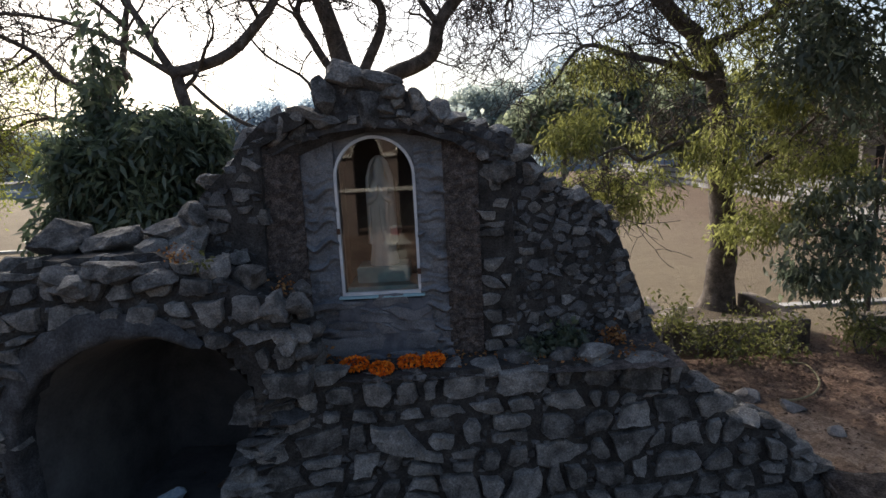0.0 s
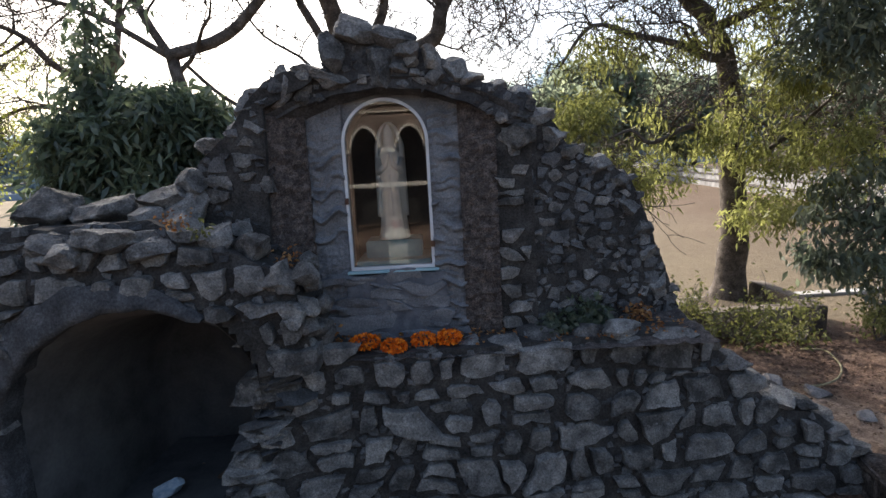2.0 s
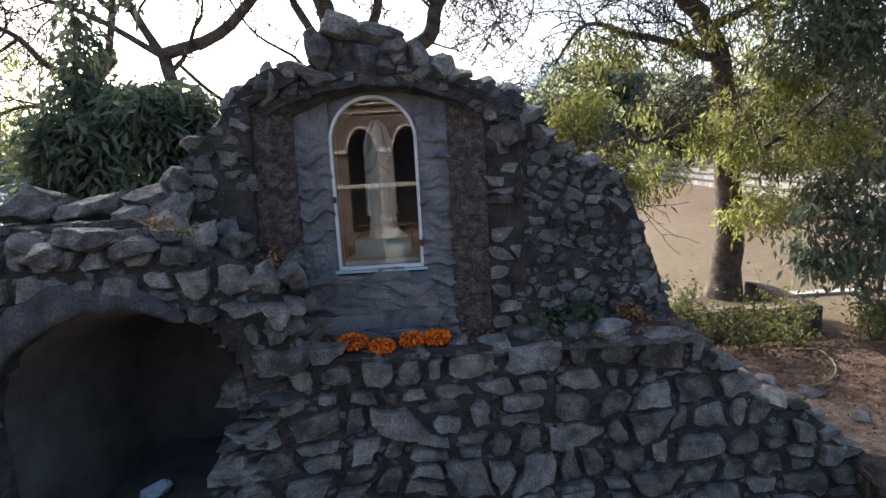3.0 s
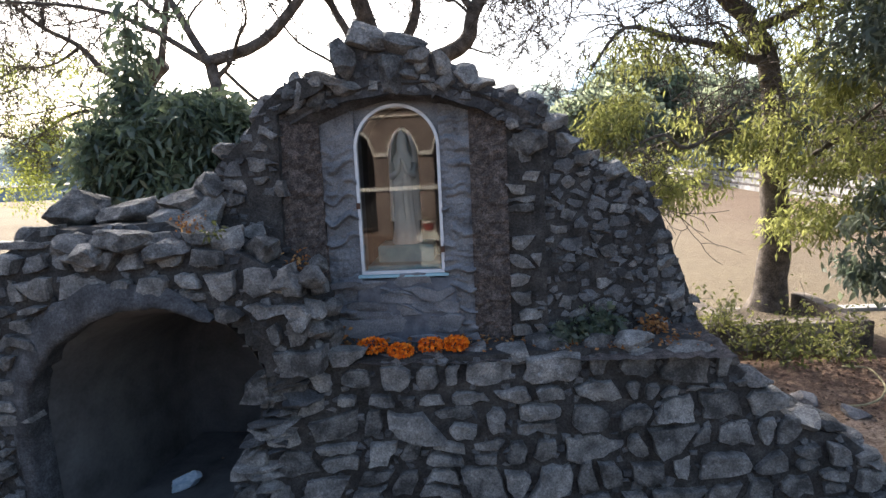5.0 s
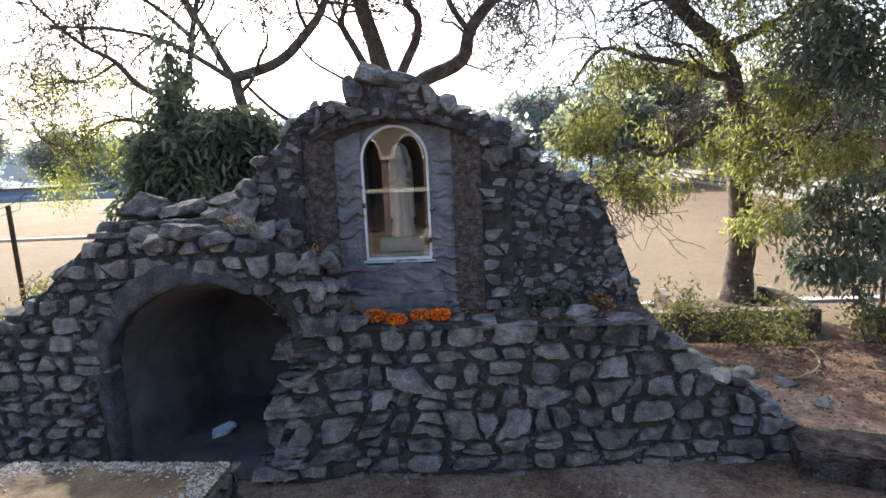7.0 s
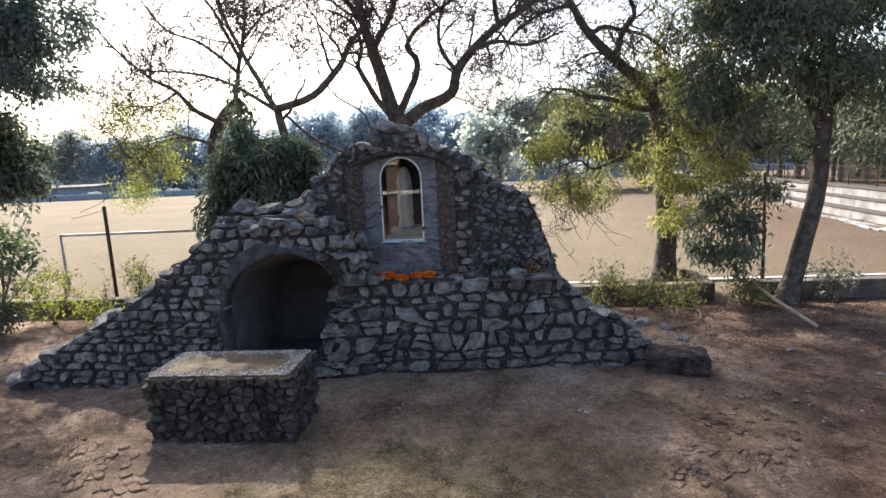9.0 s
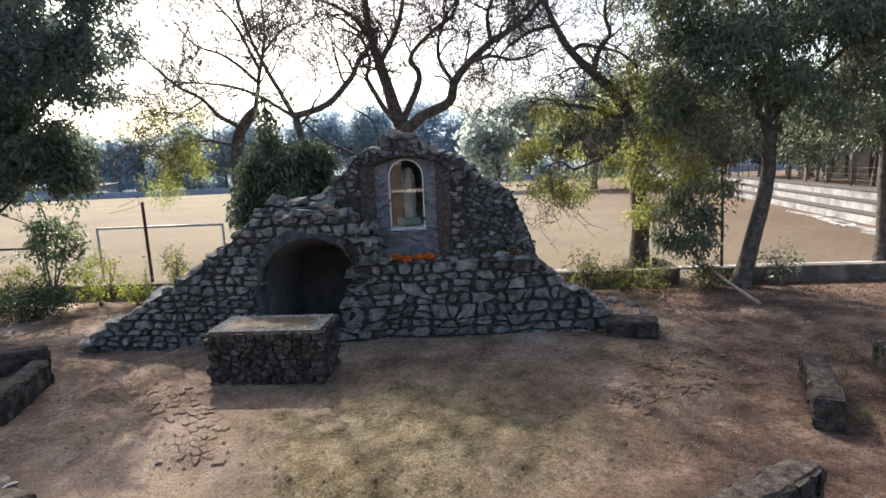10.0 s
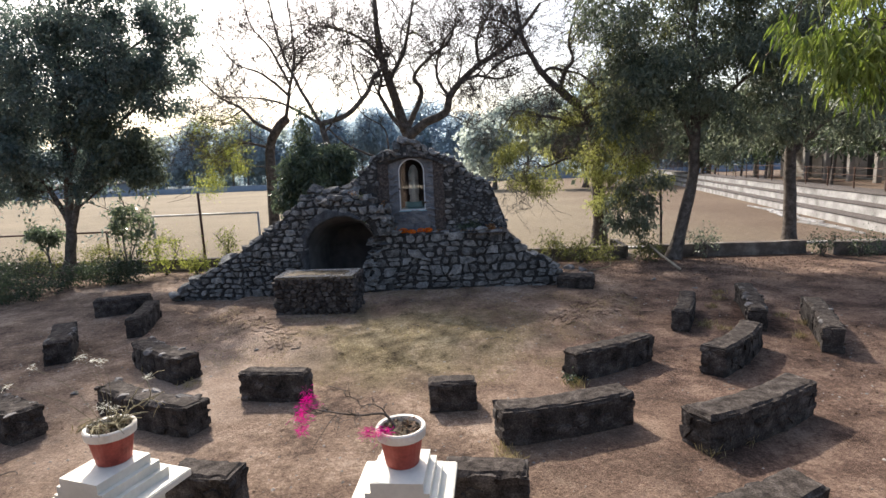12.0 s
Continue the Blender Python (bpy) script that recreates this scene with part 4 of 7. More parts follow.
def shrine_window():
    w = thing("shrine_window", "arched white-framed glass window set in the stone niche", "window", at=(-.552, 4.66, 2.19))
    cx, z0, zs = 0, 0.02, 1.025

    def arch_bar(r0, r1, y0, y1):
        bm = bmesh.new()
        pts = [(-1, z0)] + [(None, math.pi * k / 28) for k in range(29)] + [(1, z0)]
        rows = []
        for s, a in pts:
            row = []
            for r, y in ((r0, y0), (r1, y0), (r1, y1), (r0, y1)):
                row.append(bm.verts.new((s * r, y, a) if s is not None else (-r * math.cos(a), y, zs + r * math.sin(a))))
            rows.append(row)
        for a, b in zip(rows, rows[1:]):
            for i in range(4):
                bm.faces.new([a[i], a[(i + 1) % 4], b[(i + 1) % 4], b[i]])
        bm.faces.new(rows[0])
        bm.faces.new(rows[-1])
        return bm
    fr = part("window_frame", arch_bar(.321, .345, -.015, .04), M_FRAME, w, "white painted metal frame")
    bm = bmesh.new()
    box(bm, -.345, .345, -.018, .04, 0, .028, .003)
    part("bottom_rail", bm, M_FRAME, w)
    bm = bmesh.new()
    box(bm, -.375, .375, -.04, .06, -.025, -.003, .004)
    part("window_sill", bm, M_SILL, w, "pale blue painted sill")
    for z in (.55, .17):
        bm = bmesh.new()
        box(bm, -.352 if z > .3 else .32, -.32 if z > .3 else .352, -.03, -.012, z, z + .05, .003)
        part("hinge", bm, M_RUST, fr, "small rusty hinge")
    bm = bmesh.new()
    ring = [bm.verts.new((x, .012, z)) for x, z in [(-.32, .02), (.32, .02)] + [(.32 * math.cos(a), zs + .32 * math.sin(a)) for a in [math.pi * k / 28 for k in range(29)]]]
    bm.faces.new(ring)
    g = part("pane", bm, M_GLASS, fr, "clear reflecting glass pane")
    g.visible_shadow = False
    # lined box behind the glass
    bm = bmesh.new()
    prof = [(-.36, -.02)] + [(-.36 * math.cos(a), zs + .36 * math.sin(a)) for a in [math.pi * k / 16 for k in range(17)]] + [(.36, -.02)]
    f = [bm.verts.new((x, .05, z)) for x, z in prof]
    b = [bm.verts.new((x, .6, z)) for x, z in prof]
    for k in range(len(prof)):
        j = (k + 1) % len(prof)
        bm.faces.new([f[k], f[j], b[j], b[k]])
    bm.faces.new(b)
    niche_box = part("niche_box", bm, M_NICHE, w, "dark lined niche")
    bm = bmesh.new()
    box(bm, -.31, .31, .06, .55, 0.0, .06, .006)
    part("base_cloth", bm, M_BLUECLOTH, niche_box, "blue cloth on the niche floor")
    bm = bmesh.new()
    box(bm, -.24, .24, .2, .54, .055, .208, .012)
    part("plinth", bm, M_BLUECLOTH, niche_box, "low cloth-covered plinth under the statue")


shrine_window()


def statue():
    """A slim robed, veiled figure with palms together, one plain mesh."""
    bm = bmesh.new()
    prof = [(.0, .165, .13), (.03, .17, .135), (.12, .155, .12), (.3, .135, .108), (.5, .122, .1), (.66, .126, .1), (.78, .132, .1), (.86, .118, .092), (.91, .08, .075), (.95, .066, .072), (1.0, .068, .08), (1.06, .062, .074), (1.11, .04, .05), (1.14, .012, .012)]
    n = 72
    rings = []
    for i in range(60):
        z = 1.14 * i / 59
        k0 = max(k for k in range(len(prof) - 1) if prof[k][0] <= z + 1e-6)
        (za, a0, b0), (zb, a1, b1) = prof[k0], prof[k0 + 1]
        f = (z - za) / (zb - za)
        a, b = a0 + (a1 - a0) * f, b0 + (b1 - b0) * f
        deep = max(0, min(1, (.86 - z) / .3))
        ring = []
        for k in range(n):
            t = 2 * math.pi * k / n
            w = 11 * t + .9 * math.sin(2.2 * z + t) + 1.6 * math.sin(t * 2)
            fold = 1 + deep * (.085 * (abs(math.sin(w / 2)) - .5) + .05 * math.sin(5 * t + 3 * z))
            ring.append(bm.verts.new((a * fold * math.cos(t), b * fold * math.sin(t), z)))
        rings.append(ring)
    for p, q in zip(rings, rings[1:]):
        for k in range(n):
            bm.faces.new([p[k], p[(k + 1) % n], q[(k + 1) % n], q[k]])
    bm.faces.new(rings[0])
    bm.faces.new(rings[-1])

    def sheet(rows):
        vs = [[bm.verts.new(p) for p in r] for r in rows]
        for a, b in zip(vs, vs[1:]):
            for k in range(len(a) - 1):
                bm.faces.new([a[k], a[k + 1], b[k + 1], b[k]])
    # veil: an open mantle from the crown of the head to the knees, with a thickness
    rows = []
    for i in range(26):
        f = i / 25
        z = 1.165 - .93 * f
        ra, rb = .075 + .09 * min(1, f * 4) ** .8 + .012 * f, .085 + .04 * min(1, f * 4)
        gape = .62 + .25 * min(1, f * 5)
        if f < .05:
            ra, rb = ra * (.35 + 13 * f), rb * (.35 + 13 * f)
        row = []
        for k in range(33):
            t = -math.pi / 2 + gape + (2 * math.pi - 2 * gape) * k / 32
            w = 1 + .05 * math.sin(14 * t + 2 * z) * f
            row.append((ra * w * math.cos(t), .01 + rb * w * math.sin(t), z))
        rows.append(row + [(x * .93, y * .93 + .002, z - .004) for x, y, z in reversed(row)])
    sheet(rows)
    for s in (-1, 1):
        V, F = tube([(s * .12, -.03, .8), (s * .115, -.09, .69), (s * .045, -.125, .74), (s * .012, -.135, .86)], [.045, .045, .03, .014], 10)
        vs = [bm.verts.new(v) for v in V]
        for f in F:
            bm.faces.new([vs[i] for i in f])
    # sash ends hanging from the waist
    sheet([[(x + .01 * math.sin(z * 9), -.118 - .02 * (.66 - z), z) for x in (-.03, -.012, .006)] + [(x + .01 * math.sin(z * 9), -.1 - .02 * (.66 - z), z) for x in (.006, -.03)] for z in (.66, .55, .44, .33, .24)])
    ob = part("statue", bm, M_STATUE, None, smooth=True)
    ob.location, ob.scale = (-.55, 5.0, 2.395), (.75, .85, .86)
    tagged(ob, "pale painted robed praying statue behind glass", "statue")


statue()


# ---- altar and benches ----
def rubble_block(label, category, name, ends, width, height, z0, group="", material=M_BENCH, top=M_BENCHTOP, stone_w=.2, stone_h=.13, seed=0, top_label="", bow=0.0, ragged=False):
    """A low block of rubble between two end points: mortar body, stones on the long sides and ends, and a worn cement top."""
    (xa, ya), (xb, yb) = ends
    ang = math.atan2(yb - ya, xb - xa)
    length = math.hypot(xb - xa, yb - ya)
    ob = thing(name, label, category, group, at=((xa + xb) / 2, (ya + yb) / 2, z0))
    ob.rotation_euler = (0, 0, ang)
    rng = random.Random(seed)
    hl, hw = length / 2, width / 2

    def bend(x, y):
        return y + bow * (x / hl) ** 2

    bm = bmesh.new()
    pr = .035 if material is M_ALTARSTONE else .012
    box(bm, -hl + pr, hl - pr, -hw + pr, hw - pr, -.12, height - .03)
    bmesh.ops.subdivide_edges(bm, edges=bm.edges, cuts=6, use_grid_fill=True)
    rough_up(bm, .018, 4, seed)
    for v in bm.verts:
        v.co.y = bend(v.co.x, v.co.y)
    part("body", bm, M_BENCH if material is M_ALTARSTONE else material, ob)
    # worn top: a crumbling crust with a ragged, rounded edge
    bm = bmesh.new()
    nx, ny = max(6, int(length / .045)), max(6, int(width / .045))
    grid = []
    for j in range(ny + 1):
        row = []
        for i in range(nx + 1):
            x, y = -hl + 2 * hl * i / nx, -hw + 2 * hw * j / ny
            edge = min(hl - abs(x), hw - abs(y))
            x += .03 * noise.noise((x * 7 + seed, y * 7, 1))
            y += .03 * noise.noise((x * 7, y * 7 + seed, 5))
            z = height + .016 * noise.noise((x * 3, y * 3, seed)) + .008 * noise.noise((x * 13, y * 13, seed + 2)) + .005 * noise.noise((x * 31, y * 31, seed))
            z -= (.05 + .04 * noise.noise((x * 6, y * 6, seed + 8))) * max(0, 1 - edge / .06) ** 2
            row.append(bm.verts.new((x, bend(x, y), z)))
        grid.append(row)
    for j in range(ny):
        for i in range(nx):
            bm.faces.new([grid[j][i], grid[j][i + 1], grid[j + 1][i + 1], grid[j + 1][i]])
    rim_e = [e for e in bm.edges if e.is_boundary]
    low = bmesh.ops.extrude_edge_only(bm, edges=rim_e)["geom"]
    for v in low:
        if isinstance(v, bmesh.types.BMVert):
            v.co = Vector((v.co.x * .97, v.co.y * .97, height - (.07 if material is M_ALTARSTONE else .11)))
    part("top", bm, top, ob, top_label)
    if ragged:
        for k in range(int(length / .11)):
            sgn = rng.choice((-1, 1, 1))
            x = rng.uniform(-hl, hl)
            sz = rng.uniform(.07, .16)
            boulder("broken_stone", (x, bend(x, sgn * (hw - .05)), height - .03), (sz * 1.3, sz * .8, sz * .5), seed * 31 + k, M_CEMENT if k % 2 == 0 else M_BENCH, ob, turn=rng.uniform(-1, 1))
    for side, (w, flip) in enumerate(((length, 0), (length, 1), (width, 0), (width, 1))):
        for sx, sz, c in cells([(-w / 2, .0), (w / 2, .0), (w / 2, height - .04), (-w / 2, height - .04)], stone_w, stone_h, seed + side * 7):
            r = stone_from_cell(sx, sz, c, lambda x, z: 0, rng, .006, .04 if material is M_ALTARSTONE else .016)
            if not r:
                continue
            V = []
            for x, y, z in r[0]:
                if side < 2:
                    q = (x, -hw + .02 + y, z) if not flip else (-x, hw - .02 - y, z)
                else:
                    q = (hl - .02 - y, x, z) if not flip else (-hl + .02 + y, -x, z)
                q = (max(-hl - pr, min(hl + pr, q[0])), max(-hw - pr, min(hw + pr, q[1])), max(-.12, min(q[2], height - .02)))
                V.append((q[0], bend(q[0], q[1]), q[2]))
            link("stone", raw("stone", V, r[1], material), ob)
    return ob


rubble_block("square rubble stone altar with a stained cement top", "altar", "altar", ((-3.45, 2.38), (-1.6, 2.38)), .94, .9, .08, stone_w=.15, stone_h=.105, seed=21, material=M_ALTARSTONE, top=M_ALTARTOP, top_label="stained cement top with a gravelly rim")



def altar_gravel():
    rng = random.Random(61)
    bag = Bag()
    for k in range(3200):
        t = rng.random()
        if t < .62:
            x, y = rng.uniform(-.88, .88), rng.choice((-1, 1)) * (.45 - abs(rng.gauss(0, .09)))
        else:
            x, y = rng.choice((-1, 1)) * (.9 - abs(rng.gauss(0, .1))), rng.uniform(-.42, .42)
        r = rng.uniform(.007, .02)
        V = [(x - 2.525 + r * a * rng.uniform(.7, 1.2), y + 2.38 + r * b * rng.uniform(.7, 1.2), .982 + r * c * rng.uniform(.6, 1)) for a, b, c in ((1, 0, 0), (0, 1, 0), (-1, 0, 0), (0, -1, 0), (0, 0, .8), (0, 0, -.8))]
        bag.add(V, [(0, 1, 4), (1, 2, 4), (2, 3, 4), (3, 0, 4), (1, 0, 5), (2, 1, 5), (3, 2, 5), (0, 3, 5)])
    tagged(link("gravel", bag.mesh("gravel", M_GRAVEL)), "pale loose gravel along the altar's rim", "gravel", kind="stuff")


altar_gravel()
BENCHES = [((-2.24, -2.33), (-1.22, -2.4), .3, .45, .03, 0), ((.61, -2.7), (1.25, -2.63), .3, .42, 0, 0), ((2.7, -1.74), (4.06, -.9), .32, .46, .05, 0), ((1.57, -3.66), (3.22, -3.1), .36, .45, .07, 0),
           ((4.87, -1.68), (6.02, -.36), .36, .46, .08, 0), ((3.82, -3.86), (5.5, -2.85), .4, .46, .09, 0), ((3.25, -5.6), (4.36, -5.05), .4, .43, .05, 0), ((1.0, -4.83), (1.83, -4.88), .34, .42, 0, 0), ((-1.77, -4.92), (-1.06, -4.98), .34, .42, 0, 0),
           ((-4.14, -2.82), (-2.4, -3.5), .36, .44, .1, 1), ((-6.0, -2.95), (-4.6, -3.68), .4, .44, .05, 1), ((-4.94, -.82), (-3.55, -1.72), .4, .46, .09, 1), ((-8.3, 2.5), (-7.15, 2.95), .36, .45, .03, 0), ((-6.08, .75), (-6.66, 2.35), .32, .44, .03, 0),
           ((-6.5, -.8), (-7.4, .5), .42, .45, .04, 1), ((5.1, .55), (5.77, 2.15), .32, .43, .03, 0), ((6.5, .5), (7.2, 2.75), .32, .44, .05, 1), ((7.1, -.75), (7.86, 1.3), .32, .44, .05, 1)]
for i, (a, b, w, h, bow, broken) in enumerate(BENCHES):
    label = "low crumbling rubble stone bench with broken edges on bare earth" if broken else "low dark rubble stone bench with a cement seat on bare earth"
    rubble_block(label, "bench", "stone_bench", (a, b), w, h, ground_z(*a) * .5 + ground_z(*b) * .5, "stone benches round the shrine", seed=200 + i * 13, bow=bow, stone_w=.24, stone_h=.15, ragged=bool(broken))
rubble_block("low flat stone slab seat beside the grotto", "bench", "stone_slab", ((3.22, 4.26), (4.1, 4.06)), .52, .39, .03, seed=77, stone_w=.3, stone_h=.14)


# ---- flat stones round the terrace's rim ----
def rim():
    ob = thing("terrace_rim", "flat worn paving stones round the earth terrace", "paving", kind="structure")
    rng = random.Random(44)
    for a0, a1, ra, rb, seed in ((206, 247, 4.15, 5.05, 3), (311, 352, 3.95, 5.0, 4)):
        rm = (ra + rb) / 2
        s0, s1 = radians(a0) * rm, radians(a1) * rm
        for sx, sz, c in cells([(s0, ra), (s1, ra), (s1, rb), (s0, rb)], .17 if seed == 3 else .13, .1 if seed == 3 else .08, 800 + seed):
            u = (sx - s0) / (s1 - s0)
            if noise.noise((sx * 1.3, sz * 1.3, seed)) < -.2 or rng.random() < .15 or min(u, 1 - u) < .1 * rng.random():
                continue
            h, tilt, tilt2 = rng.uniform(-.01, .03), rng.gauss(0, .05), rng.gauss(0, .05)
            n = len(c)
            V = []
            for f, zz in ((.97, -.05), (.95, h * .5), (.84, h)):
                for x, z in c:
                    jx, jz = rng.uniform(.88, 1.04), rng.uniform(.88, 1.04)
                    ang, r = (sx + x * f * jx) / rm, sz + z * f * jz
                    px, py = PC[0] + r * math.cos(ang), PC[1] + r * math.sin(ang)
                    V.append((px, py, ground_z(px, py) + zz + (x * tilt + z * tilt2 if zz > 0 else 0)))
            F = [(q * n + k, q * n + (k + 1) % n, (q + 1) * n + (k + 1) % n, (q + 1) * n + k) for q in range(2) for k in range(n)] + [tuple(2 * n + k for k in range(n))]
            link("paving_stone", raw("paving_stone", V, F, M_GROUND), ob)


rim()

# ---- kerb walls ----
def kerb(x0, x1, y, h, seed):
    bm = bmesh.new()
    n = int((x1 - x0) / .3)
    g = []
    for i in range(n + 1):
        x = x0 + (x1 - x0) * i / n
        j = .02 * noise.noise((x * 1.1, seed, 0))
        g.append([bm.verts.new(p) for p in ((x, y - .14 + j, -.1), (x, y - .15 + j, h - .02 + j), (x, y - .13 + j, h + j), (x, y + .13 + j, h + j), (x, y + .15 + j, h - .02 + j), (x, y + .15, -.1))])
    for a, b in zip(g, g[1:]):
        for k in range(5):
            bm.faces.new([a[k], b[k], b[k + 1], a[k + 1]])
    bm.faces.new(g[0])
    bm.faces.new(list(reversed(g[-1])))
    ob = part("kerb", bm, M_KERB)
    return tagged(ob, "low cement kerb wall along the sandy field", "kerb", kind="structure")


kerb(-24, 6.0, 8.75, .42, 1)
kerb(6.9, 11.7, 8.75, .42, 2)
kerb(12.3, 30, 8.35, .42, 3)
for px in (3.95, 6.0):
    bm = bmesh.new()
    box(bm, px - .14, px + .12, 8.9, 10.6, -.1, .40, .015)
    bmesh.ops.subdivide_edges(bm, edges=[e for e in bm.edges if e.calc_length() > .8], cuts=6)
    rough_up(bm, .015, 2, px)
    tagged(part("kerb", bm, M_KERB), "cement kerb return of the tree planter", "kerb", kind="structure")
bm = bmesh.new()
box(bm, 4.07, 5.88, 8.88, 10.6, -.06, .12, .0)
bmesh.ops.subdivide_edges(bm, edges=bm.edges, cuts=8, use_grid_fill=True)
rough_up(bm, .05, 2.5, 3)
tagged(part("planter_soil", bm, M_SOIL), "dark earth in the tree planter", "soil", kind="structure")
V, F = tube(smooth_path([(5.0, 7.75, .06), (5.22, 7.58, .1), (5.2, 7.3, .06), (5.05, 7.0, .05), (4.75, 6.7, .05), (4.4, 6.58, .04), (4.1, 6.7, .04)], 5), [.013] * 31, 8)
tagged(link("garden_hose", raw("garden_hose", V, F, M_DRYSTEM, True)), "pale curled garden hose on leaf-strewn earth", "hose")
for k, (x, y, s) in enumerate([(3.8, 6.6, .34), (4.15, 6.2, .26), (3.4, 6.1, .3), (4.3, 5.6, .18), (5.9, 5.2, .14), (6.6, 4.1, .12), (-5.1, -2.2, .12), (.2, -3.3, .08), (-3.0, -.2, .1), (4.9, 3.2, .1)]):
    tagged(boulder("rock", (x, y, ground_z(x, y) + s * .12), (s, s * .8, s * .45), 900 + k, M_CEMENT), "loose pale flat rock on the earth", "rock", "loose rocks")

for xa, xb in ((1.5, 5.1), (6.05, 30)):
    bm = bmesh.new()
    box(bm, xa, xb, 10.6, 10.85, -.05, .06, .01)
    tagged(part("field_edging", bm, M_WHITEWASH), "thin whitewashed edging of the field", "kerb", kind="structure")


# ---- trees ----
class Twigs:
    """Grows limbs and twigs into one bag; remembers the twig points, for leaves."""

    def __init__(self, seed, thin=1.0):
        self.rng, self.bag, self.tips, self.thin = random.Random(seed), Bag(), [], thin

    def limb(self, pts, r0, r1, sides=8, n=4, flare=0.0):
        P = smooth_path(pts, n)
        k = len(P) - 1
        R = [(r0 + (r1 - r0) * (i / k) ** .8) * (1 + flare * max(0, 1 - (P[i].z - P[0].z) / .9) ** 2) for i in range(k + 1)]
        self.bag.add(*tube([p + Vector(noise.noise_vector(p * 1.7)) * min(.05, R[i] * .4) for i, p in enumerate(P)], R, sides))
        return P, R

    def grow(self, P, R, count, length, depth, up=.35, droop=0.0, start=.2, spread=1.0):
        rng = self.rng
        for _ in range(count):
            i = min(max(int(len(P) * rng.uniform(start, .999)), 1), len(P) - 1)
            d = (P[i] - P[i - 1]).normalized()
            side = Vector((rng.gauss(0, 1), rng.gauss(0, .8), rng.gauss(0, .8)))
            side = (side - d * side.dot(d)).normalized()
            v = (d * .6 + side * spread + Vector((0, 0, up))).normalized()
            L = length * rng.uniform(.5, 1.35)
            bendv = Vector((rng.gauss(0, .2), rng.gauss(0, .18), rng.gauss(.04, .2)))
            q, pts = P[i].copy(), [P[i].copy()]
            steps = 6 if depth > 1 else (5 if depth else 3)
            for s in range(steps):
                v = (v + bendv + Vector((rng.gauss(0, .24), rng.gauss(0, .2), rng.gauss(0, .24) - droop))).normalized()
                q = q + v * L / steps
                pts.append(q.copy())
            r = min(max(.01 * self.thin, R[i] * .5), .008 * self.thin + .02 * L)
            r2 = [max(.007 * self.thin, r * (1 - .75 * k / steps)) for k in range(steps + 1)]
            self.bag.add(*tube(pts, r2, 5 if depth else 3))
            if depth:
                self.grow(pts, r2, max(3, int(count * .62)), L * .68, depth - 1, up, droop, .15, spread)
            if depth <= 1:
                self.tips += pts[2:]


def leaf_mesh(name, base, direc, length, width, material, seed):
    """Folded, pointed leaves: base points, directions and sizes as arrays."""
    rng = np.random.default_rng(seed)
    n = len(base)
    d = direc / np.linalg.norm(direc, axis=1, keepdims=True)
    ref = rng.normal(size=(n, 3))
    s = np.cross(d, ref)
    s /= np.linalg.norm(s, axis=1, keepdims=True) + 1e-9
    up = np.cross(s, d)
    L = (length * rng.uniform(.65, 1.25, n))[:, None]
    W = L * width
    mid = base + d * L * .45
    tip = base + d * L + np.array([0, 0, -1]) * L * .18
    V = np.stack([base, mid + s * W + up * W * .25, tip, mid - s * W + up * W * .25], 1).reshape(-1, 3)
    me = bpy.data.meshes.new(name)
    me.vertices.add(4 * n)
    me.vertices.foreach_set("co", V.astype(np.float32).ravel())
    me.loops.add(6 * n)
    o = np.arange(n)[:, None] * 4
    me.loops.foreach_set("vertex_index", (o + np.array([[0, 1, 2, 0, 2, 3]])).astype(np.int32).ravel())
    me.polygons.add(2 * n)
    me.polygons.foreach_set("loop_start", np.arange(0, 6 * n, 3, dtype=np.int32))
    me.polygons.foreach_set("loop_total", np.full(2 * n, 3, dtype=np.int32))
    me.materials.append(material)
    me.update(calc_edges=True)
    me.validate()
    return me


def tip_leaves(tips, per, spread, droop, seed):
    rng = np.random.default_rng(seed)
    t = np.array([tuple(p) for p in tips])
    base = np.repeat(t, per, axis=0) + rng.normal(0, spread, (len(t) * per, 3))
    return base, rng.normal(0, 1, base.shape) + np.array([0, 0, -droop])


def clump_leaves(blobs, per, size, droop, seed, gap=.0):
    """Leaf tufts in ellipsoids (centre, radii, tufts), thicker towards the outside, with gaps by noise."""
    rng = np.random.default_rng(seed)
    B, D = [], []
    for c, r, n in blobs:
        u = rng.normal(size=(n, 3))
        u /= np.linalg.norm(u, axis=1, keepdims=True)
        u *= rng.uniform(.25, 1.05, n)[:, None] ** .6
        p = np.array(c) + u * np.array(r)
        if gap:
            keep = np.array([noise.noise((q[0] * 1.1 + seed, q[1] * 1.1, q[2] * 1.1)) > -gap for q in p])
            p, u = p[keep], u[keep]
        k = len(p)
        dirs = rng.normal(0, 1, (k, per, 3)) + u[:, None] * .7 + np.array([0, 0, -droop])
        off = rng.normal(0, size, (k, per, 3))
        B.append((p[:, None] + off).reshape(-1, 3))
        D.append(dirs.reshape(-1, 3))
    return np.concatenate(B), np.concatenate(D)


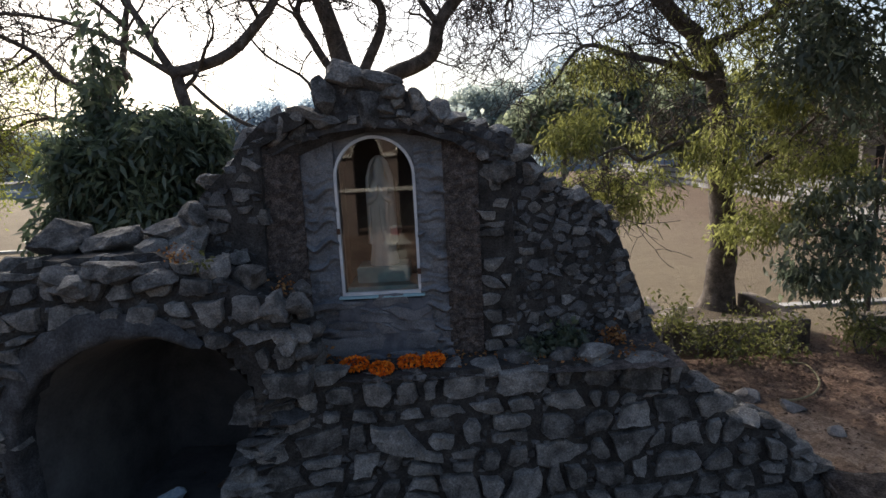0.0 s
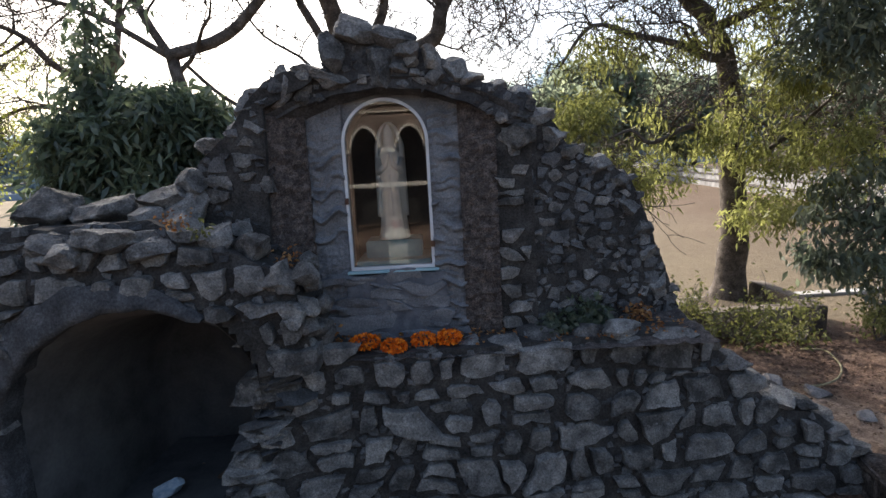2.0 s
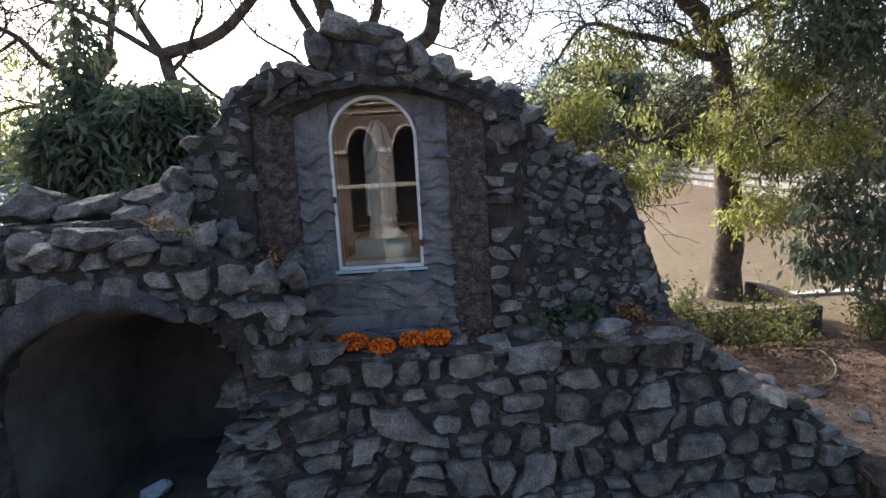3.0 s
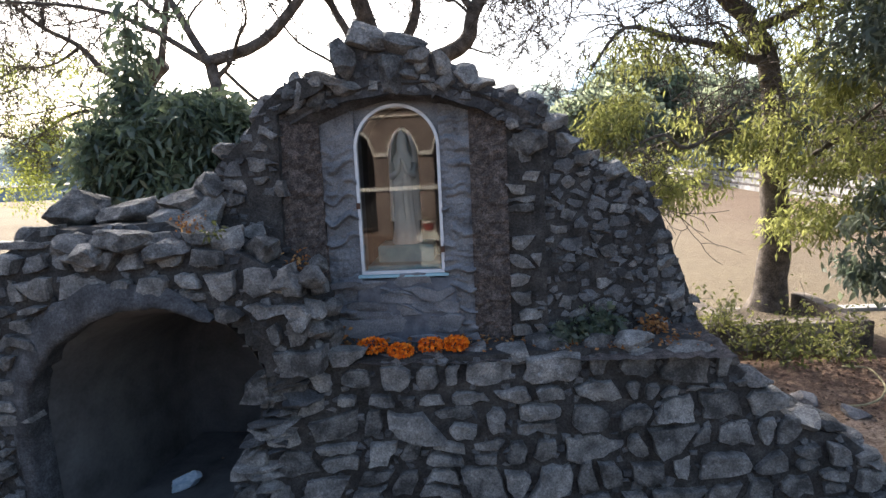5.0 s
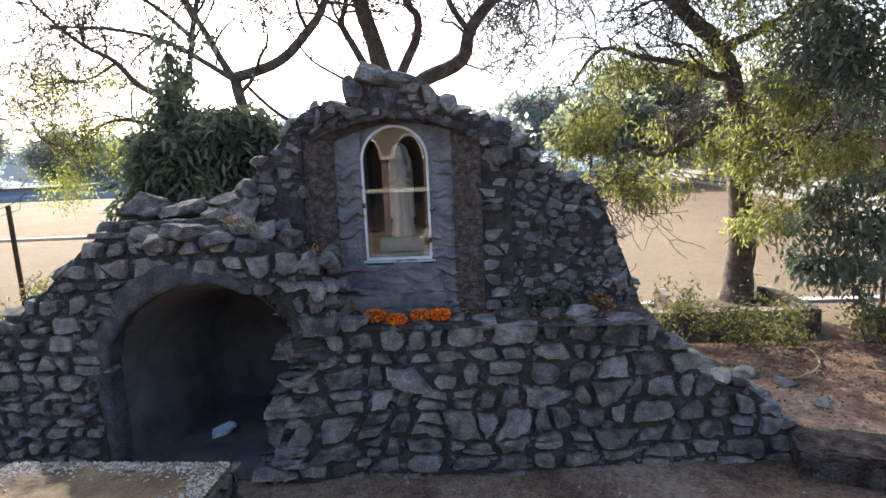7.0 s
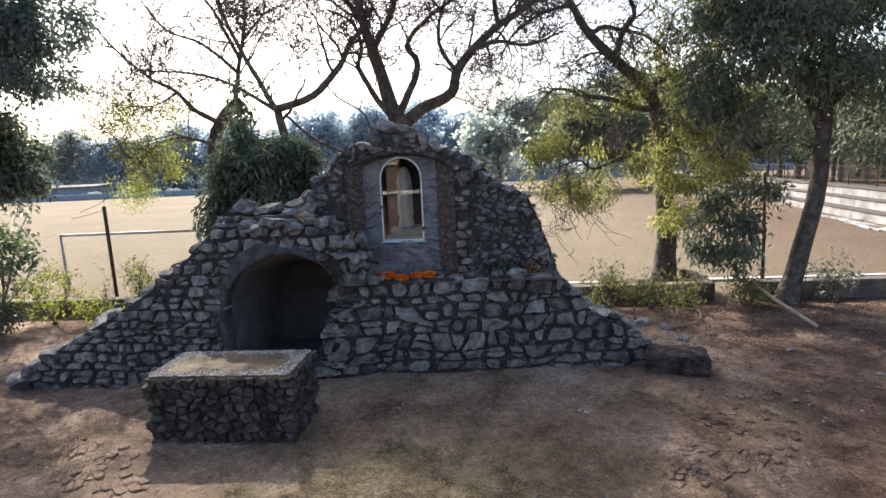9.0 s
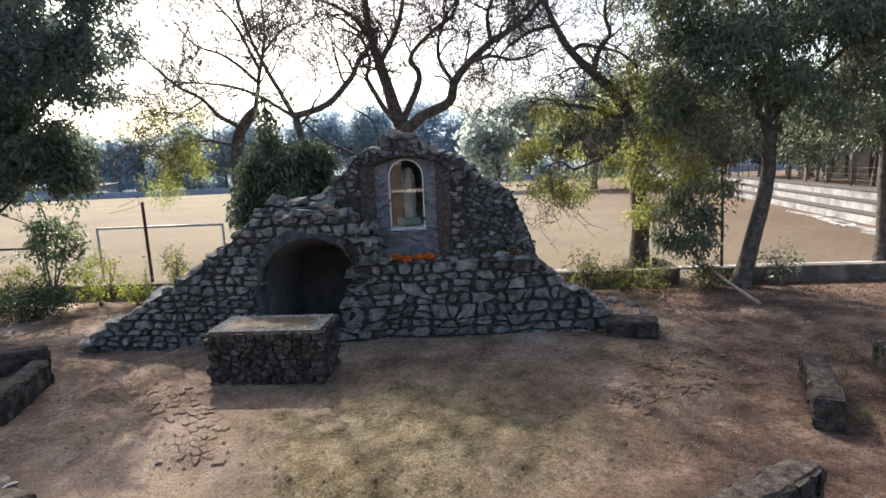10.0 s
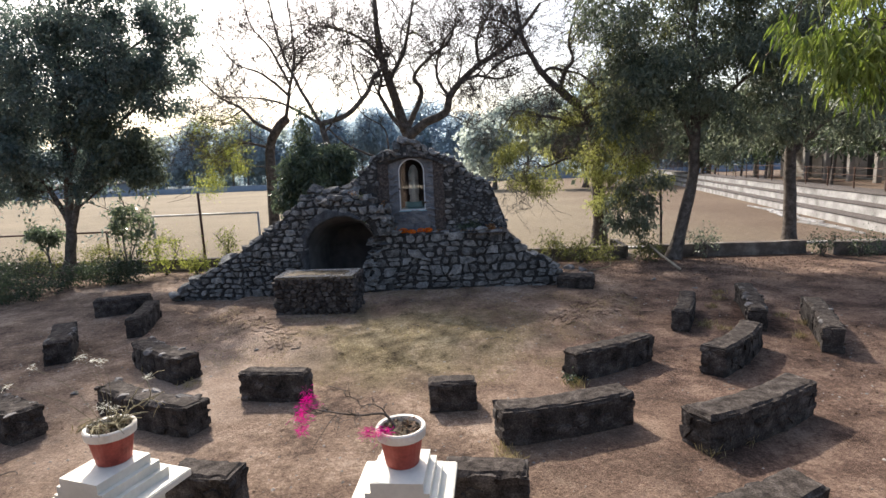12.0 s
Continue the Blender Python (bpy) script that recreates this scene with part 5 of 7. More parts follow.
def lobes(centre, radii, n, size, tufts, seed):
    """A crown broken into leafy lobes: n small blobs spread through an ellipsoid."""
    rng = random.Random(seed)
    out = []
    for _ in range(n):
        u = Vector((rng.gauss(0, 1), rng.gauss(0, 1), rng.gauss(0, 1))).normalized() * rng.uniform(.3, 1.0) ** .5
        s = size * rng.uniform(.6, 1.35)
        out.append(((centre[0] + u.x * radii[0], centre[1] + u.y * radii[1], centre[2] + u.z * radii[2]), (s, s * .9, s * .6), int(tufts * rng.uniform(.6, 1.4))))
    return out


def tree(label, seed, limbs, twig=(6, 1.6, 2), bark=M_BARK, leaf=None, leaf_len=.12, leaf_w=.16, per=3, up=.35, droop=.0, blobs=(), tuft=14, tuft_size=.16, gap=.25, leaf_droop=.5, name="tree", tipspread=.12, category="tree", group="", thin=1.0):
    at = Vector(limbs[0][0][0])
    ob = thing(name, label, category, group, at=(at.x, at.y, 0))
    inv = Matrix.Translation((-at.x, -at.y, 0))
    tw = Twigs(seed, thin)
    for k, (pts, r0, r1, *share) in enumerate(limbs):
        P, R = tw.limb(pts, r0, r1, flare=.4 if k == 0 and r0 > .12 else 0.0)
        if k or len(limbs) == 1:
            tw.grow(P, R, max(1, round(twig[0] * (share[0] if share else 1))), *twig[1:], up=up, droop=droop)
    me = tw.bag.mesh("trunk", bark, True)
    me.transform(inv)
    link("trunk", me, ob)
    B, D = [], []
    if per and tw.tips:
        b, d = tip_leaves(tw.tips, per, tipspread, leaf_droop, seed)
        B.append(b), D.append(d)
    if blobs:
        b, d = clump_leaves(blobs, tuft, tuft_size, leaf_droop, seed + 1, gap)
        B.append(b), D.append(d)
    if B and leaf:
        me = leaf_mesh("crown", np.concatenate(B), np.concatenate(D), leaf_len, leaf_w, leaf, seed)
        me.transform(inv)
        link("crown", me, ob)
    return ob


# bare spreading tree right behind the shrine
tree("large nearly bare tree with spreading dark limbs behind the grotto", 5, [
    ([(-1.0, 11.0, 0), (-1.2, 11.0, 2.2), (-1.5, 11.0, 4.3), (-1.6, 11.0, 4.9)], .32, .22),
    ([(-1.6, 11.0, 4.7), (-1.86, 11.0, 5.67), (-2.12, 11.0, 6.6), (-2.31, 11.0, 7.27), (-2.43, 11.0, 8.1), (-2.48, 11.0, 9.4), (-2.3, 11, 11.5)], .22, .07),
    ([(-1.5, 10.9, 4.5), (-.84, 10.9, 4.93), (-.05, 10.9, 5.31), (.15, 10.9, 5.87), (.59, 10.9, 6.42), (1.28, 10.8, 6.94), (2.12, 10.7, 7.4), (2.78, 10.6, 8.0), (3.44, 10.5, 8.8)], .2, .05),
    ([(-1.55, 11.1, 4.8), (-1.09, 11.1, 5.64), (-.94, 11.1, 6.2), (-1.21, 11.1, 6.65), (-.57, 11.1, 7.34), (.13, 11.1, 7.8), (.5, 11.1, 8.7)], .12, .03),
    ([(-1.6, 10.8, 4.7), (-2.11, 10.6, 5.39), (-2.45, 10.6, 6.06), (-2.33, 10.6, 6.54), (-2.54, 10.6, 7.2), (-3.2, 10.6, 7.56)], .1, .025),
    ([(-1.3, 10.9, 1.2), (-2.4, 10.2, 2.1), (-3.4, 9.9, 3.0), (-4.15, 9.8, 4.0), (-4.4, 9.8, 4.7), (-4.47, 9.8, 5.06)], .13, .1, .1),
    ([(-1.4, 10.9, 2.8), (-2.3, 10.3, 3.6), (-3.05, 10.1, 3.95), (-3.7, 10.0, 4.3), (-4.3, 9.9, 4.9)], .05, .03, .1),
    ([(-4.47, 9.8, 5.03), (-3.48, 9.8, 5.3), (-2.77, 9.8, 5.96), (-2.4, 9.8, 6.56), (-1.97, 9.8, 6.91)], .11, .055, .5),
    ([(-4.45, 9.75, 4.95), (-4.75, 9.7, 5.59), (-5.18, 9.7, 6.4), (-5.58, 9.7, 7.35), (-5.82, 9.7, 8.3), (-6.0, 9.7, 9.4)], .08, .025),
    ([(-4.5, 9.8, 5.0), (-5.6, 9.7, 5.7), (-6.6, 9.6, 6.0), (-7.8, 9.4, 6.1)], .06, .02),
    ([(-2.31, 11.0, 7.2), (-2.9, 11.0, 8.0), (-3.9, 10.9, 8.5), (-5.0, 10.8, 8.7)], .09, .025),
    ([(-2.1, 11.0, 6.6), (-1.5, 11, 7.6), (-1.2, 11, 8.8), (-.9, 11, 10)], .1, .03),
    ([(.59, 10.9, 6.4), (1.2, 10.6, 6.5), (2.0, 10.3, 6.3), (2.8, 10.0, 6.5)], .08, .02),
    ([(-2.07, 9.8, 4.0), (-2.19, 9.8, 4.75), (-2.9, 9.8, 5.26), (-3.3, 9.7, 5.9)], .035, .015, .3),
    ([(.15, 10.9, 5.8), (-.3, 10.8, 6.6), (-.1, 10.7, 7.6), (.6, 10.6, 8.4)], .08, .02),
    ([(1.28, 10.8, 6.9), (1.2, 10.8, 7.8), (1.7, 10.7, 8.8), (1.6, 10.7, 9.8)], .08, .02),
], twig=(10, 1.7, 3), thin=.95, leaf=M_LEAF_YEL, leaf_len=.07, leaf_w=.2, per=0, bark=M_BARK, up=.25,
    # second lobes: unseen leafy top, added to throw dappled shade on the ground
    blobs=lobes((-1.2, 10.8, 7.4), (3.4, .8, 1.5), 14, .6, 5, 61) + lobes((-1.6, 10.6, 10.9), (4.2, 1.6, .9), 44, .7, 9, 66), tuft=8, tuft_size=.15, gap=.3)

# leaning bare tree behind the cave
tree("bare leaning tree with thin bright-leaved twigs", 8, [
    ([(-7.61, 12.24, 0.00), (-7.49, 12.12, 1.74), (-7.42, 12.00, 3.06), (-7.32, 12.00, 4.49), (-6.87, 12.00, 5.20), (-6.52, 12.00, 5.48)], .25, .17),
    ([(-6.59, 12.00, 5.39), (-6.35, 12.00, 6.53), (-6.05, 12.00, 7.73), (-6.04, 12.00, 8.73), (-6.17, 12.00, 10.36)], .08, .022),
    ([(-7.08, 12.00, 4.95), (-7.89, 12.00, 5.43), (-8.39, 12.00, 5.99), (-9.10, 12.00, 6.37), (-10.13, 12.00, 7.31), (-10.84, 12.00, 8.21)], .09, .02),
    ([(-6.41, 12.00, 6.41), (-7.37, 12.00, 7.25), (-8.45, 12.00, 7.73), (-9.17, 12.00, 8.68)], .06, .02),
    ([(-7.37, 12.00, 4.37), (-8.45, 12.12, 4.61), (-9.41, 12.24, 4.37), (-10.13, 12.24, 3.78)], .06, .015),
    ([(-6.29, 12.00, 6.77), (-7.01, 12.12, 8.21), (-7.73, 12.12, 9.16), (-7.97, 12.12, 10.36)], .06, .02),
    ([(-6.17, 12.00, 7.25), (-5.45, 12.00, 7.97), (-4.74, 12.00, 8.21)], .05, .015),
    ([(-8.33, 12.00, 5.93), (-9.17, 12.00, 5.57), (-10.36, 12.00, 5.69)], .04, .012),
], twig=(9, 1.8, 3), thin=.95, leaf=M_LEAF_YEL, leaf_len=.08, leaf_w=.2, per=0, bark=M_BARK,
    blobs=lobes((-9.3, 12, 4.1), (1.2, .8, .9), 16, .4, 14, 62) + lobes((-8.7, 12, 5.3), (1.4, .8, .5), 12, .4, 9, 63) + lobes((-10.3, 12, 3.0), (.6, .5, .6), 8, .35, 10, 64) + lobes((-10.6, 12, 5.6), (1.0, .6, .7), 14, .32, 8, 65), tuft=15, tuft_size=.15, gap=.4)

# dense dark mango bush behind the cave's top
tree("dense dark-leaved young mango tree behind the cave", 11, [
    ([(-4.3, 7.3, 0), (-4.4, 7.3, 1.6), (-4.6, 7.3, 3.0)], .1, .05),
    ([(-4.4, 7.3, 1.6), (-3.9, 7.1, 2.4), (-3.3, 7.0, 3.2)], .05, .02),
    ([(-4.6, 7.3, 2.8), (-4.5, 7.35, 3.8), (-4.34, 7.35, 5.2)], .04, .012),
], twig=(5, .6, 1), leaf=M_LEAF_DARK, leaf_len=.17, leaf_w=.17, per=2,
    blobs=lobes((-4.05, 7.25, 3.1), (1.08, .5, .72), 50, .28, 20, 51) + lobes((-3.4, 7.2, 3.65), (.7, .4, .3), 20, .22, 18, 56) + lobes((-4.4, 7.3, 3.9), (.3, .25, .2), 6, .16, 9, 57) + [((-4.36, 7.35, 4.35), (.2, .18, .18), 12), ((-4.32, 7.35, 4.7), (.15, .14, .18), 8), ((-4.36, 7.35, 5.0), (.11, .1, .16), 5), ((-4.3, 7.35, 5.25), (.06, .07, .12), 3)] + lobes((-4.95, 7.3, 2.6), (.3, .3, .5), 9, .2, 10, 58) + lobes((-3.8, 7.2, 1.9), (1.5, .7, .7), 20, .42, 26, 53), tuft=15, tuft_size=.11, gap=.28, leaf_droop=.7)

# right: leaning neem with drooping yellow-green sprays
tree("leaning neem tree with drooping yellow-green foliage", 14, [
    ([(5.45, 10.65, -0.20), (5.46, 10.60, 0.16), (5.5, 10.60, 0.85), (5.5, 10.49, 1.52), (5.4, 10.49, 2.70), (5.3, 10.39, 3.67), (5.06, 10.18, 4.65), (4.6, 10.08, 5.2)], .36, .14),
    ([(4.68, 10.08, 5.23), (4.02, 9.87, 5.73), (3.42, 9.87, 6.37), (3.04, 9.87, 6.98), (2.75, 9.87, 7.73), (2.56, 9.87, 9.04)], .16, .05),
    ([(4.02, 9.87, 5.73), (4.18, 9.87, 6.31), (4.48, 9.87, 6.74), (4.34, 9.87, 7.37), (4.65, 9.87, 8.62)], .1, .03),
    ([(3.40, 9.87, 6.32), (3.71, 9.76, 6.48), (4.13, 9.66, 6.36), (4.73, 9.66, 6.17), (5.17, 9.66, 5.77)], .07, .03),
    ([(5.06, 10.13, 4.6), (4.74, 9.97, 4.55), (4.12, 9.76, 4.73), (3.25, 9.55, 4.90), (2.50, 9.45, 5.06), (1.94, 9.35, 4.44)], .11, .02),
    ([(5.35, 10.39, 3.30), (4.95, 9.97, 3.19), (4.23, 9.66, 3.40), (3.43, 9.35, 3.14), (3.01, 9.14, 3.37), (2.46, 8.93, 3.19)], .08, .015),
    ([(4.86, 10.08, 5.07), (5.80, 9.97, 5.49), (6.43, 9.87, 6.12), (6.63, 9.87, 7.16)], .1, .03),
    ([(2.77, 9.87, 7.58), (2.04, 9.76, 8.10), (1.21, 9.66, 8.20)], .06, .02),
    ([(2.98, 9.87, 7.05), (2.25, 9.66, 6.85), (1.52, 9.45, 6.32), (1.21, 9.35, 5.70)], .06, .015),
    ([(5.42, 10.39, 2.57), (6.22, 10.08, 3.19), (6.84, 9.87, 3.82)], .08, .02),
], twig=(11, 1.25, 3), thin=.8, leaf=M_LEAF_NEEM, leaf_len=.13, leaf_w=.13, per=0, droop=.12, up=.1, bark=M_BARK,
    blobs=lobes((4.74, 9.55, 3.8), (1.6, 1.0, 1.1), 15, .36, 9, 31) + lobes((5.69, 9.55, 3.19), (1.2, .9, .8), 11, .3, 13, 32) + lobes((3.0, 9.24, 4.35), (1.1, .9, .7), 9, .32, 8, 33) + lobes((6.22, 9.55, 4.45), (1.3, 1, 1.0), 17, .38, 11, 34) + lobes((6.3, 9.1, 2.6), (1.2, .6, .7), 13, .4, 12, 40) + lobes((2.35, 9.03, 3.51), (.45, .5, .8), 9, .24, 13, 35) + lobes((5.3, 9.55, 5.5), (1.3, 1, .7), 12, .42, 8, 36) + lobes((6.2, 9.6, 7.0), (1.6, 1, 1.3), 22, .5, 10, 39) + lobes((5.0, 9.7, 6.9), (1.3, 1, 1.0), 14, .4, 6, 41) + lobes((3.50, 9.35, 2.72), (1.2, .6, .35), 9, .36, 14, 37) + lobes((5.80, 9.55, 1.83), (.8, .6, .35), 10, .36, 12, 38), tuft=16, tuft_size=.12, gap=.35, leaf_droop=1.0)

# right: dense mango with a leaning trunk
tree("dense dark mango tree with a leaning trunk", 17, [
    ([(7.38, 8.3, -.05), (7.55, 8.3, .6), (7.78, 8.3, 1.54), (7.99, 8.3, 2.94), (8.0, 8.3, 4.3), (8.0, 8.3, 6.0)], .22, .14),
    ([(8.0, 8.3, 3.6), (7.2, 8.1, 5.2), (6.2, 7.9, 6.6)], .1, .03),
    ([(8.0, 8.3, 4.2), (9.2, 8.2, 5.4), (10.2, 8.1, 6.2)], .1, .03),
    ([(8.0, 8.3, 5.8), (7.9, 8.3, 7.5), (8.3, 8.2, 9.5)], .12, .03),
], twig=(6, 1.3, 2), leaf=M_LEAF_MID, leaf_len=.16, leaf_w=.17, per=2, bark=M_BARK,
    blobs=lobes((7.9, 8.2, 6.8), (2.6, 1.5, 1.8), 24, .66, 27, 1) + lobes((6.4, 7.9, 5.0), (1.4, 1.0, 1.4), 13, .58, 26, 2) + lobes((9.4, 8.0, 5.2), (1.7, 1.2, 1.4), 13, .65, 28, 3) + lobes((8.4, 7.9, 3.7), (1.9, 1.0, .6), 8, .5, 14, 4) + lobes((8.4, 8.2, 9.4), (2.8, 1.6, 1.4), 18, .8, 55, 5) + lobes((5.6, 8.0, 7.6), (1.1, 1.2, 1.6), 9, .6, 40, 6) + lobes((7.0, 8.0, 5.6), (2.0, 1.2, 1.5), 18, .45, 18, 7) + lobes((9.6, 8.2, 6.2), (1.9, 1.3, 1.8), 14, .5, 18, 8) + lobes((8, 8.3, 8), (3.2, 1.5, 1.3), 12, .6, 26, 9), tuft=14, tuft_size=.15, gap=.5, leaf_droop=.8)
tree("mango sapling with big drooping leaves tied to a stake", 19, [
    ([(7.22, 9.0, 0), (7.2, 8.95, 1.4), (7.1, 8.8, 2.9)], .05, .03),
    ([(7.2, 8.95, 1.7), (6.4, 8.6, 2.3), (5.6, 8.4, 1.9)], .025, .01),
    ([(7.2, 8.95, 1.2), (6.5, 8.6, 1.6), (5.9, 8.4, 1.2)], .02, .01)], twig=(5, .6, 1), leaf=M_LEAF_MID, leaf_len=.15, leaf_w=.2, per=2,
    blobs=lobes((6.0, 8.4, 1.45), (.9, .35, .6), 18, .22, 9, 54) + lobes((6.5, 8.45, 2.3), (.8, .35, .5), 10, .24, 8, 55), tuft=10, tuft_size=.12, gap=.6, leaf_droop=1.3, name="sapling")
tree("tall mango tree with an upright trunk by the kerb", 23, [
    ([(11.53, 9.3, -.05), (11.48, 9.3, 1.5), (11.42, 9.3, 3.4), (11.7, 9.4, 5.5)], .24, .14),
    ([(11.45, 9.3, 3.2), (12.4, 9.2, 4.2), (13.3, 9.1, 4.6)], .1, .03),
    ([(11.5, 9.3, 4.2), (10.8, 9.2, 5.4), (10.3, 9.1, 6.4)], .1, .03)], twig=(6, 1.3, 2), leaf=M_LEAF_MID, leaf_len=.17, leaf_w=.17, per=2, bark=M_BARK,
    blobs=lobes((11.6, 9.2, 6.6), (2.4, 1.5, 1.9), 20, .72, 36, 11) + lobes((13.4, 9.0, 5.2), (1.8, 1.3, 1.5), 13, .65, 30, 12) + lobes((10.7, 8.8, 4.5), (1.3, 1.0, 1.1), 10, .55, 24, 13) + lobes((12.4, 8.8, 4.0), (1.8, 1.0, .5), 8, .5, 14, 14) + lobes((15.4, 9, 5.6), (1.8, 1.4, 2.2), 14, .7, 34, 15) + lobes((12.5, 9.2, 9), (3, 1.6, 1.6), 18, .8, 55, 16) + lobes((12.5, 9.2, 6.6), (3, 1.5, 1.9), 18, .55, 20, 17), tuft=14, tuft_size=.15, gap=.5, leaf_droop=.8)

# hanging bright sprays beside the viewer's path
tree("tree with bright narrow drooping leaves over the benches", 29, [
    ([(10.6, -2.0, 0), (10.5, -2.0, 2.5), (10.0, -2.1, 4.6), (9.6, -2.1, 6.4)], .22, .13),
    ([(9.9, -2.1, 4.8), (8.6, -2.3, 5.9), (7.0, -2.5, 6.3), (6.0, -2.6, 5.6)], .09, .02),
    ([(10.0, -2.1, 4.4), (9.0, -2.4, 5.0), (7.2, -2.6, 5.0), (6.2, -2.6, 4.7)], .07, .015),
    ([(9.7, -2.1, 6.0), (8.4, -2.3, 7.4), (7.0, -2.5, 7.8)], .08, .02)], twig=(6, .6, 2), droop=.25, up=0, leaf=M_LEAF_BRIGHT, leaf_len=.19, leaf_w=.085, per=2, tipspread=.08,
    blobs=[((5.5, -2.6, 5.05), (.42, .5, .65), 85), ((5.95, -2.6, 4.45), (.55, .5, .5), 105), ((6.4, -2.5, 5.6), (.75, .6, .7), 170), ((7.6, -2.4, 5.3), (1.1, .8, 1.2), 240)], tuft=9, tuft_size=.07, gap=.2, leaf_droop=2.0)

# left: big dark tree
left_tree = tree("big dense dark-leaved tree forking low into several stems", 37, [
    ([(-13.55, 8.0, -.05), (-13.42, 8.0, .5), (-13.2, 8.0, 1.6), (-13.15, 8.0, 2.3), (-13.0, 8.05, 4.2), (-12.9, 8.1, 7.5)], .23, .1),
    ([(-13.2, 8.0, 1.9), (-13.45, 7.95, 2.6), (-13.75, 7.9, 3.2), (-14.6, 7.8, 4.3), (-15.4, 7.8, 6)], .12, .05),
    ([(-13.15, 8.0, 1.7), (-12.75, 7.95, 2.6), (-12.5, 7.9, 3.3), (-11.6, 7.85, 4.6), (-10.2, 7.8, 5.6), (-8.6, 7.8, 6.6)], .13, .025),
    ([(-12.85, 7.95, 2.4), (-11.9, 7.9, 3.0), (-11.0, 7.8, 3.6), (-10.1, 7.8, 3.7)], .05, .015, .7),
    ([(-13.0, 8.0, 3.6), (-12.0, 8.0, 5.6), (-10.4, 8.0, 7.4), (-9.0, 8.0, 8.2)], .1, .03),
    ([(-13.6, 7.9, 3.0), (-14.5, 7.7, 3.1), (-15.4, 7.6, 2.8)], .04, .012, .5)], twig=(6, 1.3, 2), leaf=M_LEAF_BLUE, leaf_len=.14, leaf_w=.24, per=3, bark=M_BARK,
    blobs=lobes((-13.8, 7.9, 6.6), (2.9, 1.8, 2.0), 40, .72, 38, 21) + lobes((-10.6, 7.8, 6.5), (1.7, 1.2, .8), 16, .5, 30, 22) + lobes((-10.4, 7.8, 8.3), (1.9, 1.4, 1.2), 18, .5, 26, 23) + lobes((-13.6, 7.6, 4.2), (2.3, 1.3, .7), 22, .5, 31, 24)
    + lobes((-13, 8, 9.8), (3.4, 2, 1.8), 30, .85, 26, 26) + lobes((-16.4, 7.6, 6.2), (2.4, 1.6, 2.6), 30, .8, 38, 27) + lobes((-13.2, 7.9, 7), (4.0, 1.6, 2.3), 36, .6, 26, 28)
    + lobes((-8.7, 7.8, 6.9), (1.0, .8, .6), 16, .26, 9, 29) + lobes((-8.6, 7.8, 8.2), (.9, .8, .7), 14, .28, 9, 30) + lobes((-9.3, 7.8, 5.7), (.8, .7, .3), 10, .24, 8, 131) + lobes((-14.8, 7.6, 3.2), (1.0, .6, .35), 12, .26, 10, 132) + lobes((-12.0, 7.7, 3.2), (.5, .5, .35), 7, .22, 10, 133), tuft=15, tuft_size=.16, gap=.5, leaf_droop=.4)
# its low bough; sunlight on it is put in as a yellower leaf colour
b, d = clump_leaves(lobes((-11.0, 7.7, 4.85), (1.1, .7, .35), 16, .36, 18, 134) + lobes((-10.2, 7.7, 4.3), (.75, .6, .3), 13, .3, 16, 135) + lobes((-10.0, 7.7, 3.45), (.5, .5, .16), 10, .22, 12, 136) + lobes((-11.2, 7.8, 3.75), (.8, .5, .25), 10, .28, 14, 137), 15, .14, .5, 38, .45)
me = leaf_mesh("low_bough", b, d, .15, .24, M_LEAF_MID, 38)
me.transform(Matrix.Translation((13.55, -8.0, 0)))
link("low_bough", me, left_tree, "low bough, sunlight put in as yellowish-green leaves")


def shrub(label, seed, x, y, h, w, leaf, n, leaf_len=.09, leaf_w=.22, name="shrub", group="shrubs along the kerb"):
    rng = random.Random(seed)
    limbs = [([(x + rng.uniform(-.1, .1), y, 0), (x + rng.uniform(-.5, .5) * w, y + rng.uniform(-.3, .3) * w, h * .5), (x + rng.uniform(-.8, .8) * w, y + rng.uniform(-.5, .5) * w, h * rng.uniform(.7, 1.05))], .02, .006) for _ in range(5)]
    return tree(label, seed, limbs, twig=(4, .45, 1), leaf=leaf, leaf_len=leaf_len, leaf_w=leaf_w, per=2, tipspread=.06, bark=M_BARK2,
                blobs=[((x, y, h * .55), (w, w * .7, h * .5), n)], tuft=10, tuft_size=.07, gap=.15, leaf_droop=.1, name=name, category="shrub", group=group, thin=.45)


for k, (x, y, h, w, leaf, n) in enumerate([(-9.75, 7.9, 1.35, .95, M_LEAF_YEL, 135), (-7.75, 8.0, 1.4, .5, M_LEAF_YEL, 40), (-12.3, 8.3, 1.05, .9, M_LEAF_DUSTY, 130), (-8.6, 7.8, .6, .45, M_LEAF_YEL, 40), (-14.6, 8.2, .9, 1.0, M_LEAF_DUSTY, 110),
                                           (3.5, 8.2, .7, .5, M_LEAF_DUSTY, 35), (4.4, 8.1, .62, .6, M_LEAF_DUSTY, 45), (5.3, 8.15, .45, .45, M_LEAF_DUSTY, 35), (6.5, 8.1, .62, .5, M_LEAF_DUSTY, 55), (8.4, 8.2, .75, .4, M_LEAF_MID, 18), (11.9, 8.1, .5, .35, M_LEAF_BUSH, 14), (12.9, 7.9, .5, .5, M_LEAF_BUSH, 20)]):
    shrub("low leafy green shrub by the cement kerb", 300 + k, x, y, h, w, leaf, n)
